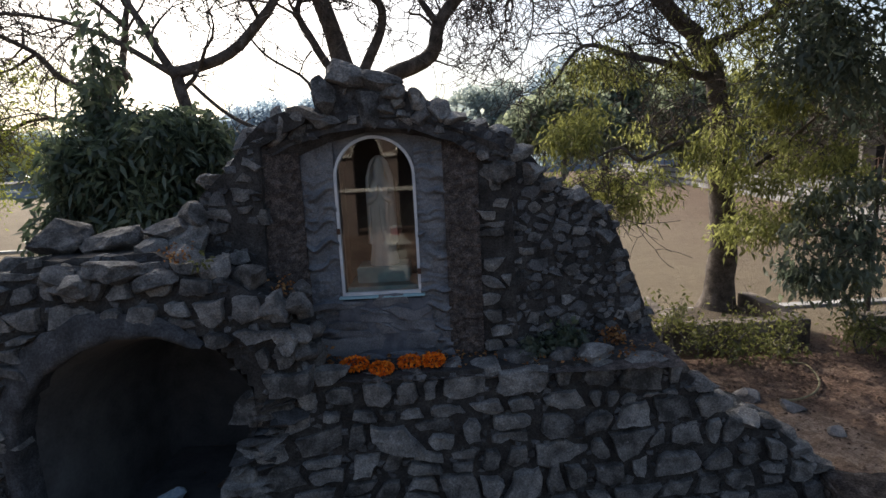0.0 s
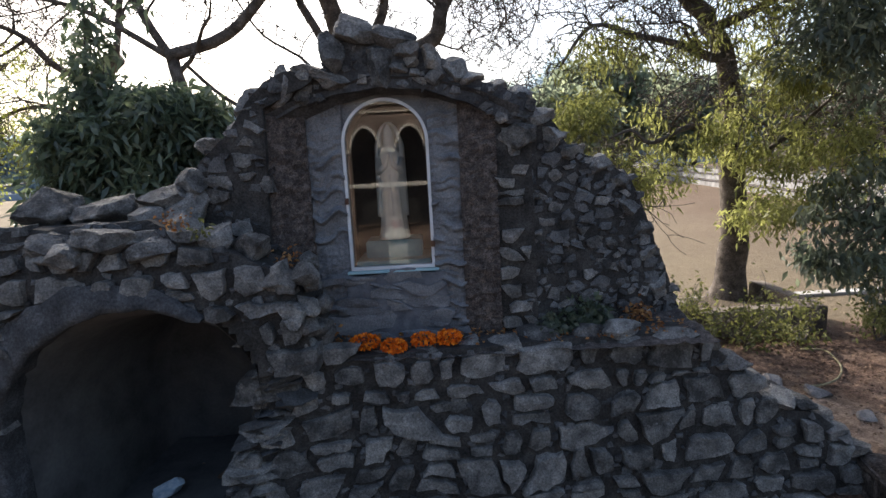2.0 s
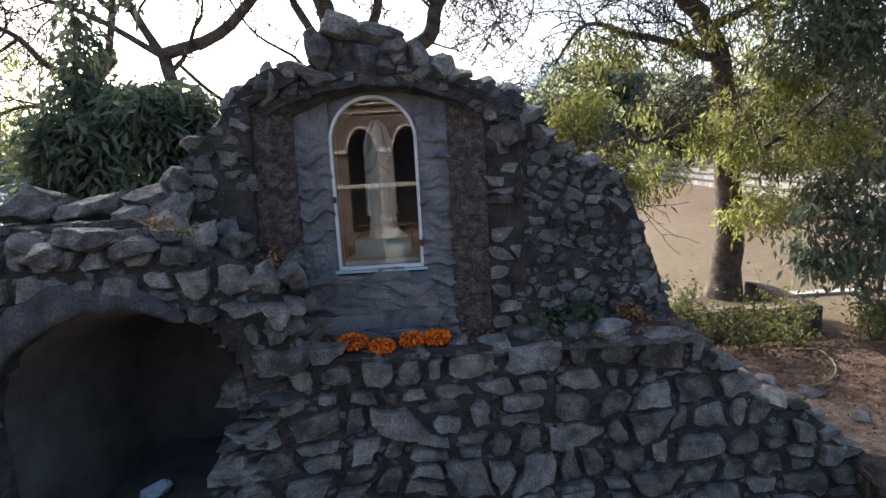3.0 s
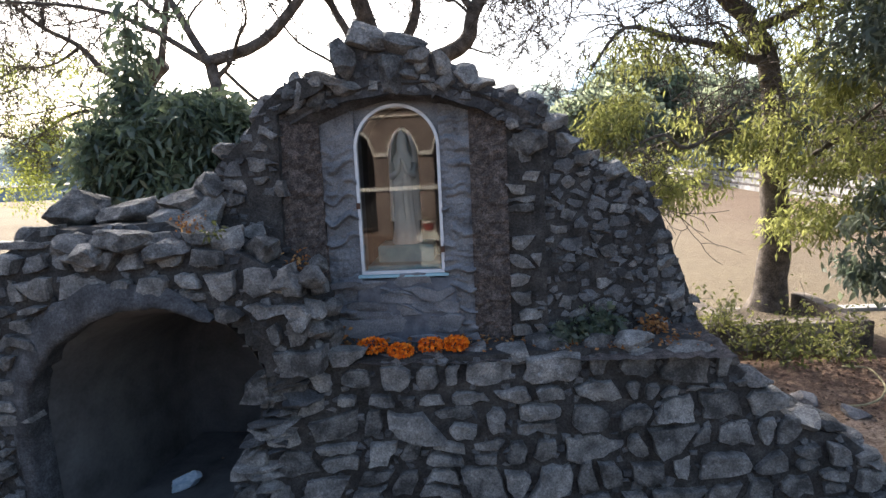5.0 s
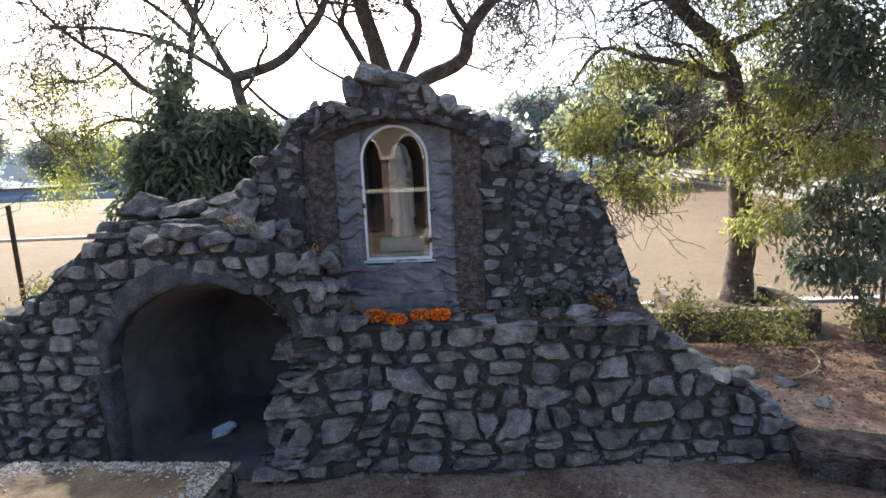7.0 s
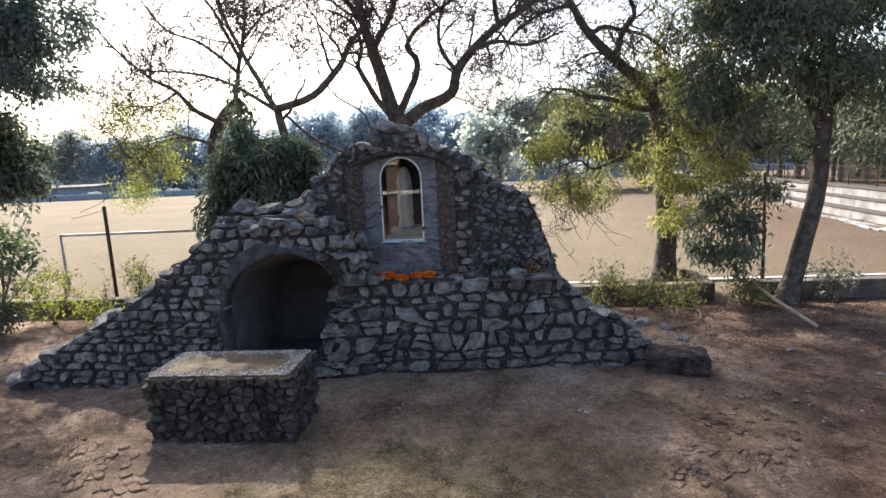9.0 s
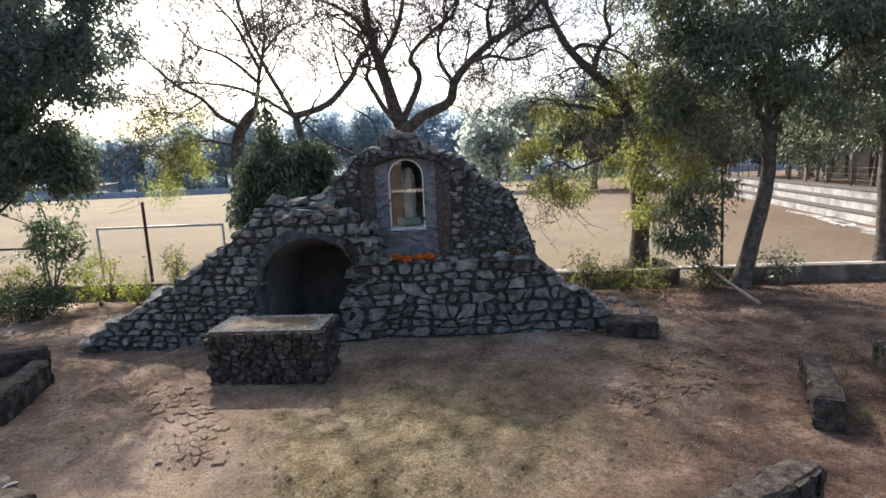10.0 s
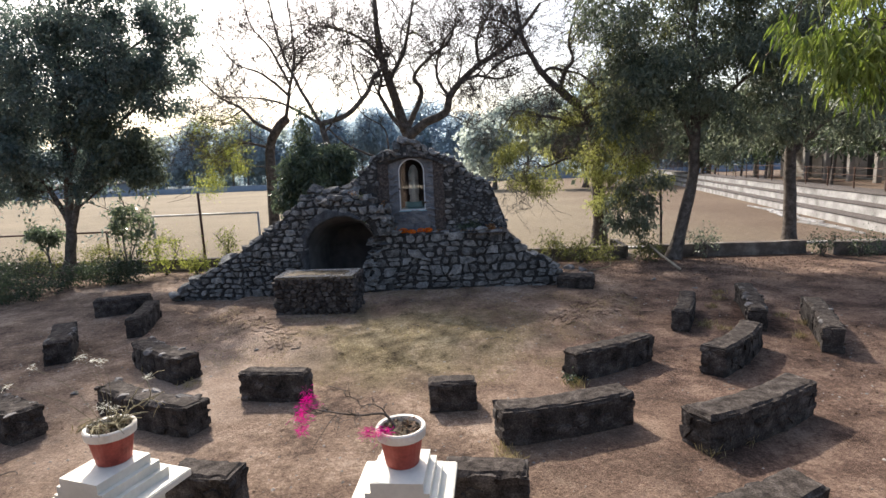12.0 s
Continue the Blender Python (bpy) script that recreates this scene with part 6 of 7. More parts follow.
# open, many-stemmed shrub whose stems fan out from the foot
tree("open many-stemmed shrub with sparse broad leaves", 320, [
    ([(-11.2, 8.0, 0), (-11.25, 8.0, .5)], .05, .04),
    ([(-11.25, 8.0, .4), (-11.3, 8.0, 1.5), (-11.1, 8.0, 2.4), (-11.35, 8.0, 3.1)], .035, .012),
    ([(-11.2, 8.0, .4), (-10.8, 8.0, 1.3), (-10.5, 8.0, 2.1), (-10.2, 8.0, 2.6)], .03, .008),
    ([(-11.2, 8.0, .4), (-10.9, 7.9, 1.4), (-10.9, 7.9, 2.5)], .025, .008),
    ([(-11.25, 8.0, .4), (-11.6, 8.1, 1.2), (-11.7, 8.1, 2.0)], .025, .008),
    ([(-11.2, 8.0, .4), (-10.6, 8.1, 1.0), (-10.2, 8.1, 1.7)], .025, .008)], twig=(5, .4, 1), leaf=M_LEAF_DARK, leaf_len=.14, leaf_w=.3, per=1, tipspread=.06, bark=M_BARK2,
    blobs=lobes((-10.9, 8.0, 1.9), (.75, .4, .65), 30, .15, 6, 321), tuft=6, tuft_size=.09, gap=.5, leaf_droop=.2, name="shrub", category="shrub", group="shrubs along the kerb", thin=.5)
# small round-headed sapling beside the big trunk
tree("small round-headed brownish sapling", 322, [
    ([(-14.0, 7.8, 0), (-14.0, 7.8, .6), (-14.05, 7.8, 1.1)], .05, .03),
    ([(-14.05, 7.8, .8), (-14.35, 7.8, 1.4), (-14.5, 7.8, 1.7)], .025, .01),
    ([(-14.05, 7.8, .8), (-13.85, 7.8, 1.4), (-13.7, 7.8, 1.75)], .025, .01)], twig=(4, .35, 1), leaf=M_LEAF_DARK, leaf_len=.12, leaf_w=.3, per=1, tipspread=.06, bark=M_BARK2,
    blobs=lobes((-14.1, 7.8, 1.5), (.5, .4, .28), 16, .2, 12, 323), tuft=8, tuft_size=.09, gap=.5, leaf_droop=.2, name="sapling", category="tree", thin=.5)
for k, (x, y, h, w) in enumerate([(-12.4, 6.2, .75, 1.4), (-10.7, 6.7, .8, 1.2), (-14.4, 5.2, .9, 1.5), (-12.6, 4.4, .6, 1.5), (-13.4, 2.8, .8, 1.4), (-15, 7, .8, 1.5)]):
    shrub("low bush, tree shade in its dark leaf colour", 340 + k, x, y, h, w, M_LEAF_BUSH, 330, name="bush", group="bushes in the shade")


# ---- far side of the field ----
def far_tree(x, y, h, w, seed, leaf, tufts=150):
    rng = random.Random(seed)
    blobs = [((x + rng.uniform(-.5, .5) * w, y + rng.uniform(-1, 1), h * rng.uniform(.45, .85)), (w * rng.uniform(.35, .6), w * .4, h * rng.uniform(.15, .25)), tufts) for _ in range(6)]
    return tree("tree beyond the sandy field, haze in its pale leaf colour", seed, [([(x, y, 0), (x + .3, y, h * .3), (x + .1, y, h * .6)], .35, .15)], twig=(5, h * .25, 1), leaf=leaf, leaf_len=.75, leaf_w=.35, per=2, blobs=blobs, tuft=16, tuft_size=.6, gap=.35, leaf_droop=.2, tipspread=.5, name="far_tree", group="trees beyond the field", bark=M_BARK2)


rng = random.Random(90)
x, k = -150.0, 0
while x < 75:
    h = rng.uniform(13, 19) * (1.15 if -45 < x < -10 or 8 < x < 30 else .9)
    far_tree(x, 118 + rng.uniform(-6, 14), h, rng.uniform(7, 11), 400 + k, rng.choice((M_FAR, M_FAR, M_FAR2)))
    x += rng.uniform(4.0, 7.5)
    k += 1
for k, (x, y, h, w) in enumerate([(2, 62, 9, 4), (13, 58, 12, 6), (20, 66, 13, 7), (28, 60, 11, 6), (34, 78, 12, 6), (44, 26, 11, 5), (33, 24, 9, 5), (40, 18, 10, 5)]):
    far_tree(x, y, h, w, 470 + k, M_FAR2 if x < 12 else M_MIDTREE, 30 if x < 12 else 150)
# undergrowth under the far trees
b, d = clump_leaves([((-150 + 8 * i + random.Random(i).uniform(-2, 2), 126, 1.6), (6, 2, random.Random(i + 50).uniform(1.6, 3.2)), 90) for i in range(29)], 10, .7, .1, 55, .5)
tagged(link("hedgerow", leaf_mesh("hedgerow", b, d, .9, .4, M_FAR, 5)), "undergrowth at the field's far edge, haze in its pale colour", "hedge", kind="stuff")

# flat sheet of woods on the horizon, haze in its colour and glow
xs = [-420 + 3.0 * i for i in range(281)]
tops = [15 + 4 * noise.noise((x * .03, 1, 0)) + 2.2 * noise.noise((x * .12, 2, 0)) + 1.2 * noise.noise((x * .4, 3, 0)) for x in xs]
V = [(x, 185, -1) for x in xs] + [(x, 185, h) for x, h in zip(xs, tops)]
tagged(link("backdrop", raw("backdrop", V, [(i, i + 1, i + 282, i + 281) for i in range(280)], M_HAZE)), "flat backdrop of woods on the horizon, glowing blue-grey as haze", "backdrop", kind="structure")

# low bluish hedge-like strip, simplified to a plain wall
bm = bmesh.new()
box(bm, -160, 70, 96.8, 97.2, 0, 1.15, .04)
bmesh.ops.subdivide_edges(bm, edges=[e for e in bm.edges if e.calc_length() > 50], cuts=40)
rough_up(bm, .08, .3, 4)
tagged(part("field_edge_strip", bm, M_BLUEWALL), "low grey-blue hedge-like strip across the field, built as a wall", "wall", kind="structure")

# low blue-roofed shed and parked white cars far off
shed = thing("shed", "long low blue-walled shed far across the field", "building", at=(-98, 108, 0))
bm = bmesh.new()
box(bm, -16, 16, -2.5, 2.5, 0, 2.6, .03)
part("wall", bm, M_BLUEWALL, shed)
bm = bmesh.new()
box(bm, -16.5, 16.5, -3, 3, 2.6, 2.85, .03, pose(0, 0, 0, 4))
part("roof", bm, M_CEMENT, shed)


def car(x, y):
    ob = thing("car", "distant white parked car", "car", "cars across the field", at=(x, y, 0))
    bm = bmesh.new()
    box(bm, -2, 2, -.82, .82, .35, .95, .15)
    box(bm, -1.2, 1.3, -.7, .7, .9, 1.45, .2)
    part("body", bm, M_WHITE, ob)
    for wx in (-1.25, 1.25):
        for wy in (-.8, .8):
            bm = bmesh.new()
            bmesh.ops.create_cone(bm, cap_ends=True, segments=16, radius1=.33, radius2=.33, depth=.2, matrix=pose(wx, wy, .33, 90))
            part("wheel", bm, M_NEARBLACK, ob)
    return ob


c0 = car(-72, 100)
for x, y in ((-66, 101), (-61, 99), (-79, 101)):
    copy_thing(c0, pose(x, y, 0, 0, 0, random.Random(x).uniform(-10, 10)))


# ---- stepped seating along the field's side ----
steps = thing("terrace", "whitewashed stepped concrete seating beside the field", "terrace", at=(0, 0, 0), kind="structure")
RISE = .41
turn = Matrix.Translation((16.75, 13.0, 0)) @ pose(0, 0, 0, 0, 0, -8)
for i in range(3):
    xa = .78 * i
    bm = bmesh.new()
    box(bm, xa, xa + (.8 if i < 2 else 1.6), -7, 74, -.1 if i == 0 else RISE * i - .05, RISE * (i + 1) - .04, .02, turn)
    part("riser", bm, M_WHITEWASH, steps)
    bm = bmesh.new()
    box(bm, xa - .03, xa + (.82 if i < 2 else 1.7), -7, 74, RISE * (i + 1) - .038, RISE * (i + 1), .01, turn)
    part("tread", bm, M_BROWN, steps, "dark brown cement tread")
rail = thing("railing", "wire railing on thin posts above the seating", "railing", at=(0, 0, 0))
for k in range(27):
    bm = bmesh.new()
    box(bm, 2.6, 2.66, -7 + 3 * k, -6.94 + 3 * k, 1.2, 2.36, 0, turn)
    part("post", bm, M_RUST, rail)
for z in (1.56, 1.91, 2.28):
    bm = bmesh.new()
    box(bm, 2.62, 2.645, -7, 74, z, z + .025, 0, turn)
    part("rail", bm, M_RUST, rail)
for k, (x, y, h, w) in enumerate([(22.5, 9, 7, 3.0), (23, 14, 6.5, 2.8), (24, 19, 7.5, 3.2), (25, 25, 7, 3.0), (26, 32, 8, 3.4), (27, 40, 8, 3.6), (29, 20, 8, 3.4), (30, 30, 8.5, 3.6), (30, 50, 8, 3.6), (31.5, 59, 8.5, 3.8), (32, 68, 8, 3.6), (33, 77, 9, 4)]):
    r = random.Random(k)
    tree("tree behind the stepped seating, shade in its leaf colour", 700 + k, [([(x, y, 0), (x + .2, y, h * .4), (x, y, h * .6)], .16, .08), ([(x, y, h * .4), (x - 1, y - .6, h * .6), (x - 1.8, y - 1, h * .7)], .08, .03)], twig=(5, 1.4, 1), leaf=M_LEAF_BUSH, leaf_len=.34, leaf_w=.2, per=3,
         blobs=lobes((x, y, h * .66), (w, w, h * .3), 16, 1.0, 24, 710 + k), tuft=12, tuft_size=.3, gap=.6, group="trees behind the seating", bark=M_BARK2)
# timber lengths lying at the foot of the seating
for k in range(17):
    r = random.Random(k)
    bm = bmesh.new()
    box(bm, -.05, .05, -r.uniform(.7, 1.7), r.uniform(.7, 1.7), 0, .07, .01)
    ob = tagged(part("plank", bm, M_WHITEWASH), "pale plank lying on the field edge", "plank", "planks by the seating")
    ob.matrix_world = pose(16.0 + .095 * k + r.uniform(-.25, .3), 14.2 + .66 * k + r.uniform(-.4, .4), .0, 0, 0, r.uniform(-16, 12))


# building behind the seating, glimpsed between trunks
def far_house():
    ob = thing("building", "cream colonnaded building behind the seating", "building", at=(37.5, 50, 0))
    bm = bmesh.new()
    box(bm, 3, 9, -18, 18, 0, 6.5, .05)
    part("wall", bm, M_FACADE, ob)
    bm = bmesh.new()
    box(bm, -1, 9.5, -18.5, 18.5, 6.5, 6.9, .05)
    part("roof", bm, M_CEMENT, ob)
    for k in range(10):
        bm = bmesh.new()
        box(bm, -.6, -.1, -17.8 + 3.9 * k, -17.3 + 3.9 * k, 0, 6.5, .04)
        part("column", bm, M_FACADE, ob)
        if k < 9:
            bm = bmesh.new()
            box(bm, 2.96, 3.02, -16.6 + 3.9 * k, -14.8 + 3.9 * k, .2, 2.6, .01)
            part("doorway", bm, M_NEARBLACK, ob)


far_house()


# ---- goal, pole, stick ----
def pipe(name, pts, r, material, parent, sides=8):
    V, F = tube(pts, [r] * len(pts), sides)
    return link(name, raw(name, V, F, material, True), parent)


goal = thing("goal_frame", "small grey pipe goal frame on the sandy field", "goal", at=(-10.4, 11.95, 0))
pipe("crossbar", [(-2.3, 0, 1.76), (2.3, 0, 1.76)], .045, M_PIPE, goal)
for s in (-1, 1):
    pipe("post", [(s * 2.3, 0, -.05), (s * 2.3, 0, 1.8)], .045, M_PIPE, goal)
fence = thing("fence_pipe", "low dark pipe rail on short posts", "railing", at=(-17, 11.6, 0))
pipe("rail", [(-5, 0, 1.15), (2.6, 0, 1.2)], .04, M_RUST, fence)
for px in (-4, 2.4):
    pipe("post", [(px, 0, -.05), (px, 0, 1.2)], .04, M_RUST, fence)
pole = thing("steel_pole", "thin rusty upright steel pole behind the kerb", "pole", at=(-9.05, 9.2, 0))
pipe("shaft", [(0, 0, -.1), (-.02, 0, 2.75)], .045, M_RUST, pole)
V, F = tube([(7.0, 6.4, .04), (6.75, 7.4, .3), (6.55, 8.5, .62)], [.04, .035, .03], 8)
tagged(link("bamboo_pole", raw("bamboo_pole", V, F, M_BAMBOO, True)), "pale bamboo pole leaning on the kerb", "pole")


# ---- flower pots on white pedestals ----
def pedestal(x, y, turn):
    ob = thing("pedestal", "white painted stepped pedestal", "pedestal", "pedestals with flower pots", at=(x, y, 0))
    ob.rotation_euler = (0, 0, radians(turn))
    bm = bmesh.new()
    box(bm, -.24, .24, -.24, .24, -.05, .98, .01)
    part("shaft", bm, M_WHITE, ob)
    bm = bmesh.new()
    box(bm, -.36, .36, -.27, .4, .98, 1.04, .008)
    part("slab", bm, M_WHITE, ob)
    for i, (w, z) in enumerate(((.26, 1.04), (.22, 1.11), (.18, 1.18))):
        bm = bmesh.new()
        box(bm, -w, w, -.25, w + .02, z, z + .07)
        part("step", bm, M_WHITE, ob)
    return ob


def flower_pot(x, y, z, label):
    ob = thing("flower_pot", label, "flower pot", "flower pots", at=(x, y, z))
    ob.scale = (1.1, 1.1, 1.08)
    bm = bmesh.new()
    prof = [(0, .0), (.105, .0), (.11, .01), (.142, .2), (.142, .2), (.12, .2), (.12, .19)]
    n = 28

    def lathe(prof):
        rows = [[bm.verts.new((r * math.cos(2 * math.pi * k / n), r * math.sin(2 * math.pi * k / n), zz)) for k in range(n)] if r else [bm.verts.new((0, 0, zz))] for r, zz in prof]
        for a, b in zip(rows, rows[1:]):
            for k in range(n):
                q = [a[k % len(a)], a[(k + 1) % len(a)], b[(k + 1) % len(b)], b[k % len(b)]]
                q = list(dict.fromkeys(q))
                if len(q) > 2:
                    bm.faces.new(q)
    lathe(prof)
    part("bowl", bm, M_TERRACOTTA, ob, smooth=False)
    bm = bmesh.new()
    lathe([(.14, .19), (.158, .195), (.163, .25), (.155, .26), (.138, .255), (.132, .2)])
    part("rim", bm, M_CREAM, ob, "cream painted rim")
    bm = bmesh.new()
    lathe([(.0, .235), (.06, .24), (.137, .225)])
    bmesh.ops.subdivide_edges(bm, edges=bm.edges, cuts=2)
    rough_up(bm, .015, 30)
    part("soil", bm, M_SOIL, ob, "dry soil")
    return ob


pedestal(.86, -6.28, 0)
pedestal(-1.34, -6.3, -14)
p1 = flower_pot(.86, -6.25, 1.248, "red flower pot with a cream rim holding a bougainvillea")
p2 = flower_pot(-1.34, -6.24, 1.248, "red flower pot with a cream rim and dry pruned stems")


def bougainvillea():
    rng = random.Random(3)
    tw = Twigs(3, .3)
    P, R = tw.limb([(-.03, 0, .23), (-.1, .04, .31), (-.18, .045, .315), (-.27, .045, .305), (-.42, .05, .318), (-.52, .05, .335), (-.62, .06, .35)], .01, .004, 6)
    tw.grow(P, R, 9, .09, 1, up=.25, droop=.05, start=.35)
    P, R = tw.limb([(-.03, .02, .23), (-.1, .045, .31), (-.13, .045, .355), (-.2, .045, .385), (-.26, .045, .37), (-.3, .05, .42), (-.36, .05, .44)], .006, .002, 5)
    tw.grow(P, R, 7, .07, 0, up=.1, start=.4)
    tw.limb([(-.42, .05, .318), (-.48, .04, .26), (-.54, .03, .17), (-.61, .02, .07)], .0035, .0015, 4)
    tw.limb([(-.6, .06, .345), (-.66, .05, .3), (-.68, .05, .19)], .003, .0015, 4)
    tw.limb([(-.05, -.04, .23), (-.12, -.09, .28), (-.2, -.12, .27)], .004, .002, 5)
    link("stem", tw.bag.mesh("stem", M_BARK, True), p1, "thin woody stems")
    B = []
    for c, sp, n in (((-.625, .06, .41), (.02, .03, .035), 190), ((-.665, .05, .3), (.024, .03, .045), 300), ((-.68, .05, .19), (.016, .02, .018), 110), ((-.555, .05, .385), (.02, .02, .012), 36), ((-.1, -.13, .275), (.035, .02, .014), 230), ((-.2, -.12, .27), (.022, .02, .012), 130)):
        B += [[rng.gauss(c[q], sp[q]) for q in range(3)] for _ in range(n)]
    tagged(link("bloom_cluster", leaf_mesh("bloom_cluster", np.array(B), np.random.default_rng(4).normal(size=(len(B), 3)), .04, .5, M_MAGENTA, 4), p1), "magenta papery blooms", kind="stuff")


def dry_plant():
    rng = random.Random(5)
    tw = Twigs(5, .35)
    for k in range(60):
        a, r = rng.uniform(0, 6.28), rng.uniform(0, .1)
        l = rng.uniform(.06, .17)
        x, y = r * math.cos(a), r * math.sin(a)
        b = a + rng.gauss(0, .8)
        tw.limb([(x, y, .22), (x + .4 * l * math.cos(b), y + .4 * l * math.sin(b), .26 + .25 * l), (x + l * math.cos(b + .5), y + l * math.sin(b + .5), .25 + rng.uniform(.0, .35) * l)], .0045, .0025, 4)
    sprays = [((-.22, .1, .71), .017), ((-.14, .1, .68), .018), ((-.07, .1, .68), .016), ((.25, .1, .57), .016), ((-.09, .08, .35), .024), ((-.02, .08, .34), .018), ((-.6, .1, .64), .012), ((-.8, .1, .5), .014)]
    for (x, y, z), s in sprays:
        tw.limb([(x * .1, y * .2, .23), (x * .5 + .03, y * .6, .25 + (z - .25) * .6), (x, y, z)], .0025, .0012, 4)
    P, R = tw.limb([(.0, 0, .23), (.1, .1, .33), (.3, .18, .42)], .007, .003, 5)
    tw.grow(P, R, 5, .12, 1)
    link("stem", tw.bag.mesh("stem", M_DRYSTEM, True), p2, "dry tangled stems")
    B = [(rng.gauss(x, sp), rng.gauss(y, sp), rng.gauss(z, sp * .6)) for (x, y, z), sp in sprays for _ in range(int(2400 * sp))]
    tagged(link("bloom_cluster", leaf_mesh("bloom_cluster", np.array(B), np.random.default_rng(6).normal(size=(len(B), 3)), .03, .5, M_PETAL, 6), p2), "small white blossoms", kind="stuff")


def pot_litter(pot, n, seed):
    rng = np.random.default_rng(seed)
    a, r = rng.uniform(0, 6.28, n), .125 * np.sqrt(rng.uniform(0, 1, n))
    B = np.stack([r * np.cos(a), r * np.sin(a), rng.uniform(.232, .25, n)], 1)
    D = rng.normal(size=B.shape) * np.array([1, 1, .35])
    tagged(link("leaf_litter", leaf_mesh("leaf_litter", B, D, .035, .3, M_LITTER, seed), pot), "brown fallen leaves on the soil", kind="stuff")


bougainvillea()
dry_plant()
pot_litter(p1, 110, 81)
pot_litter(p2, 50, 82)


# ---- offerings and litter on the ledge ----
def garland(x, y, z, w, seed):
    rng = np.random.default_rng(seed)
    n = 260
    u = rng.normal(size=(n, 3))
    u /= np.linalg.norm(u, axis=1, keepdims=True)
    B = u * np.array([w, .06, .045]) + np.array([0, 0, .04])
    B[:, 2] = np.abs(B[:, 2])
    me = leaf_mesh("marigold_garland", B, u + rng.normal(0, .5, u.shape), .03, .5, M_MARIGOLD, seed)
    ob = tagged(link("marigold_garland", me), "heap of orange marigold flowers on the stone ledge", "flowers", "marigold offerings")
    ob.location = (x, y, z)


for k, (x, z, w) in enumerate(((-.79, 1.64, .1), (-.56, 1.61, .085), (-.33, 1.63, .08), (-.13, 1.64, .08))):
    garland(x, 4.36 + (.0 if k != 1 else -.06), z, w, 60 + k)


def ledge_plant(x, y, z, n, size, leaf, seed, label, llen=.07):
    b, d = clump_leaves([((0, 0, size * .5), (size, size * .7, size * .55), n)], 9, .04, .1, seed)
    ob = tagged(link("weed", leaf_mesh("weed", b, d, llen, .3, leaf, seed)), label, "plant", "weeds on the masonry", kind="stuff")
    ob.location = (x, y, z)


ledge_plant(.75, 4.5, 1.6, 26, .14, M_LEAF_MID, 71, "small green weed on the ledge")
ledge_plant(1.05, 4.62, 1.62, 36, .2, M_LEAF_DARK, 72, "dark green weed against the wall")
ledge_plant(1.5, 4.8, 1.6, 20, .14, M_DRY, 73, "dry brown weeds on the ledge", .05)
ledge_plant(-2.02, 4.05, 2.68, 9, .07, M_DRY, 74, "dry reddish leaves on the cave top", .032)
ledge_plant(-1.82, 4.0, 2.64, 4, .04, M_LEAF_DUSTY, 75, "yellowing weed on the cave top", .045)
ledge_plant(-1.3, 4.2, 2.34, 10, .08, M_DRY, 76, "dry brown grass between stones", .035)
ledge_plant(-1.15, 4.45, 1.6, 26, .16, M_DRY, 78, "dry brown leaves on the ledge", .05)
ledge_plant(2.66, -1.86, .0, 16, .1, M_LEAF_BUSH, 79, "small ivy clump at a bench end", .05)
ob = boulder("plastic_bag", (-2.8, 4.86, .2), (.26, .2, .13), 91, M_BAG)
tagged(ob, "crumpled pale blue plastic bag on the cave floor", "bag")


def litter():
    rng = np.random.default_rng(8)
    n = 5200
    xy = np.concatenate([np.stack([rng.uniform(-9, 12, n), rng.uniform(-7, 8.4, n)], 1), np.stack([rng.uniform(2.5, 12, n), 8.5 - np.abs(rng.normal(0, 2.2, n))], 1)])
    keep = [(noise.noise((p[0] * .4, p[1] * .4, 0)) + .25 * min(1, max(0, (p[1] - 2) / 5)) + .25 * min(1, max(0, (p[0] - 2) / 4)) + .25 * noise.noise((p[0] * 2, p[1] * 2, 3)) - (.6 if abs(p[0]) < 4 and p[1] < 3.9 else 0)) > .14 for p in xy]
    xy = xy[keep]
    B = np.array([(p[0], p[1], ground_z(*p) + .012) for p in xy])
    D = rng.normal(0, 1, B.shape)
    D[:, 2] *= .15
    tagged(link("leaf_litter", leaf_mesh("leaf_litter", B, D, .045, .3, M_LITTER, 9)), "scattered dry fallen leaves on earth", "leaves", kind="stuff")


litter()


def ledge_litter():
    rng = np.random.default_rng(14)
    n = 420
    B = np.stack([rng.uniform(-1.3, 1.8, n), rng.uniform(4.3, 4.66, n), np.full(n, 1.0)], 1)
    B[:, 2] = 1.615 + .05 * (B[:, 1] - 4.2) / .9 + rng.uniform(0, .02, n)
    D = rng.normal(0, 1, B.shape)
    D[:, 2] = np.abs(D[:, 2]) * .25
    tagged(link("ledge_litter", leaf_mesh("ledge_litter", B, D, .045, .3, M_DRY, 15)), "dry red-brown leaves strewn on the stone ledge", "leaves", kind="stuff")


ledge_litter()


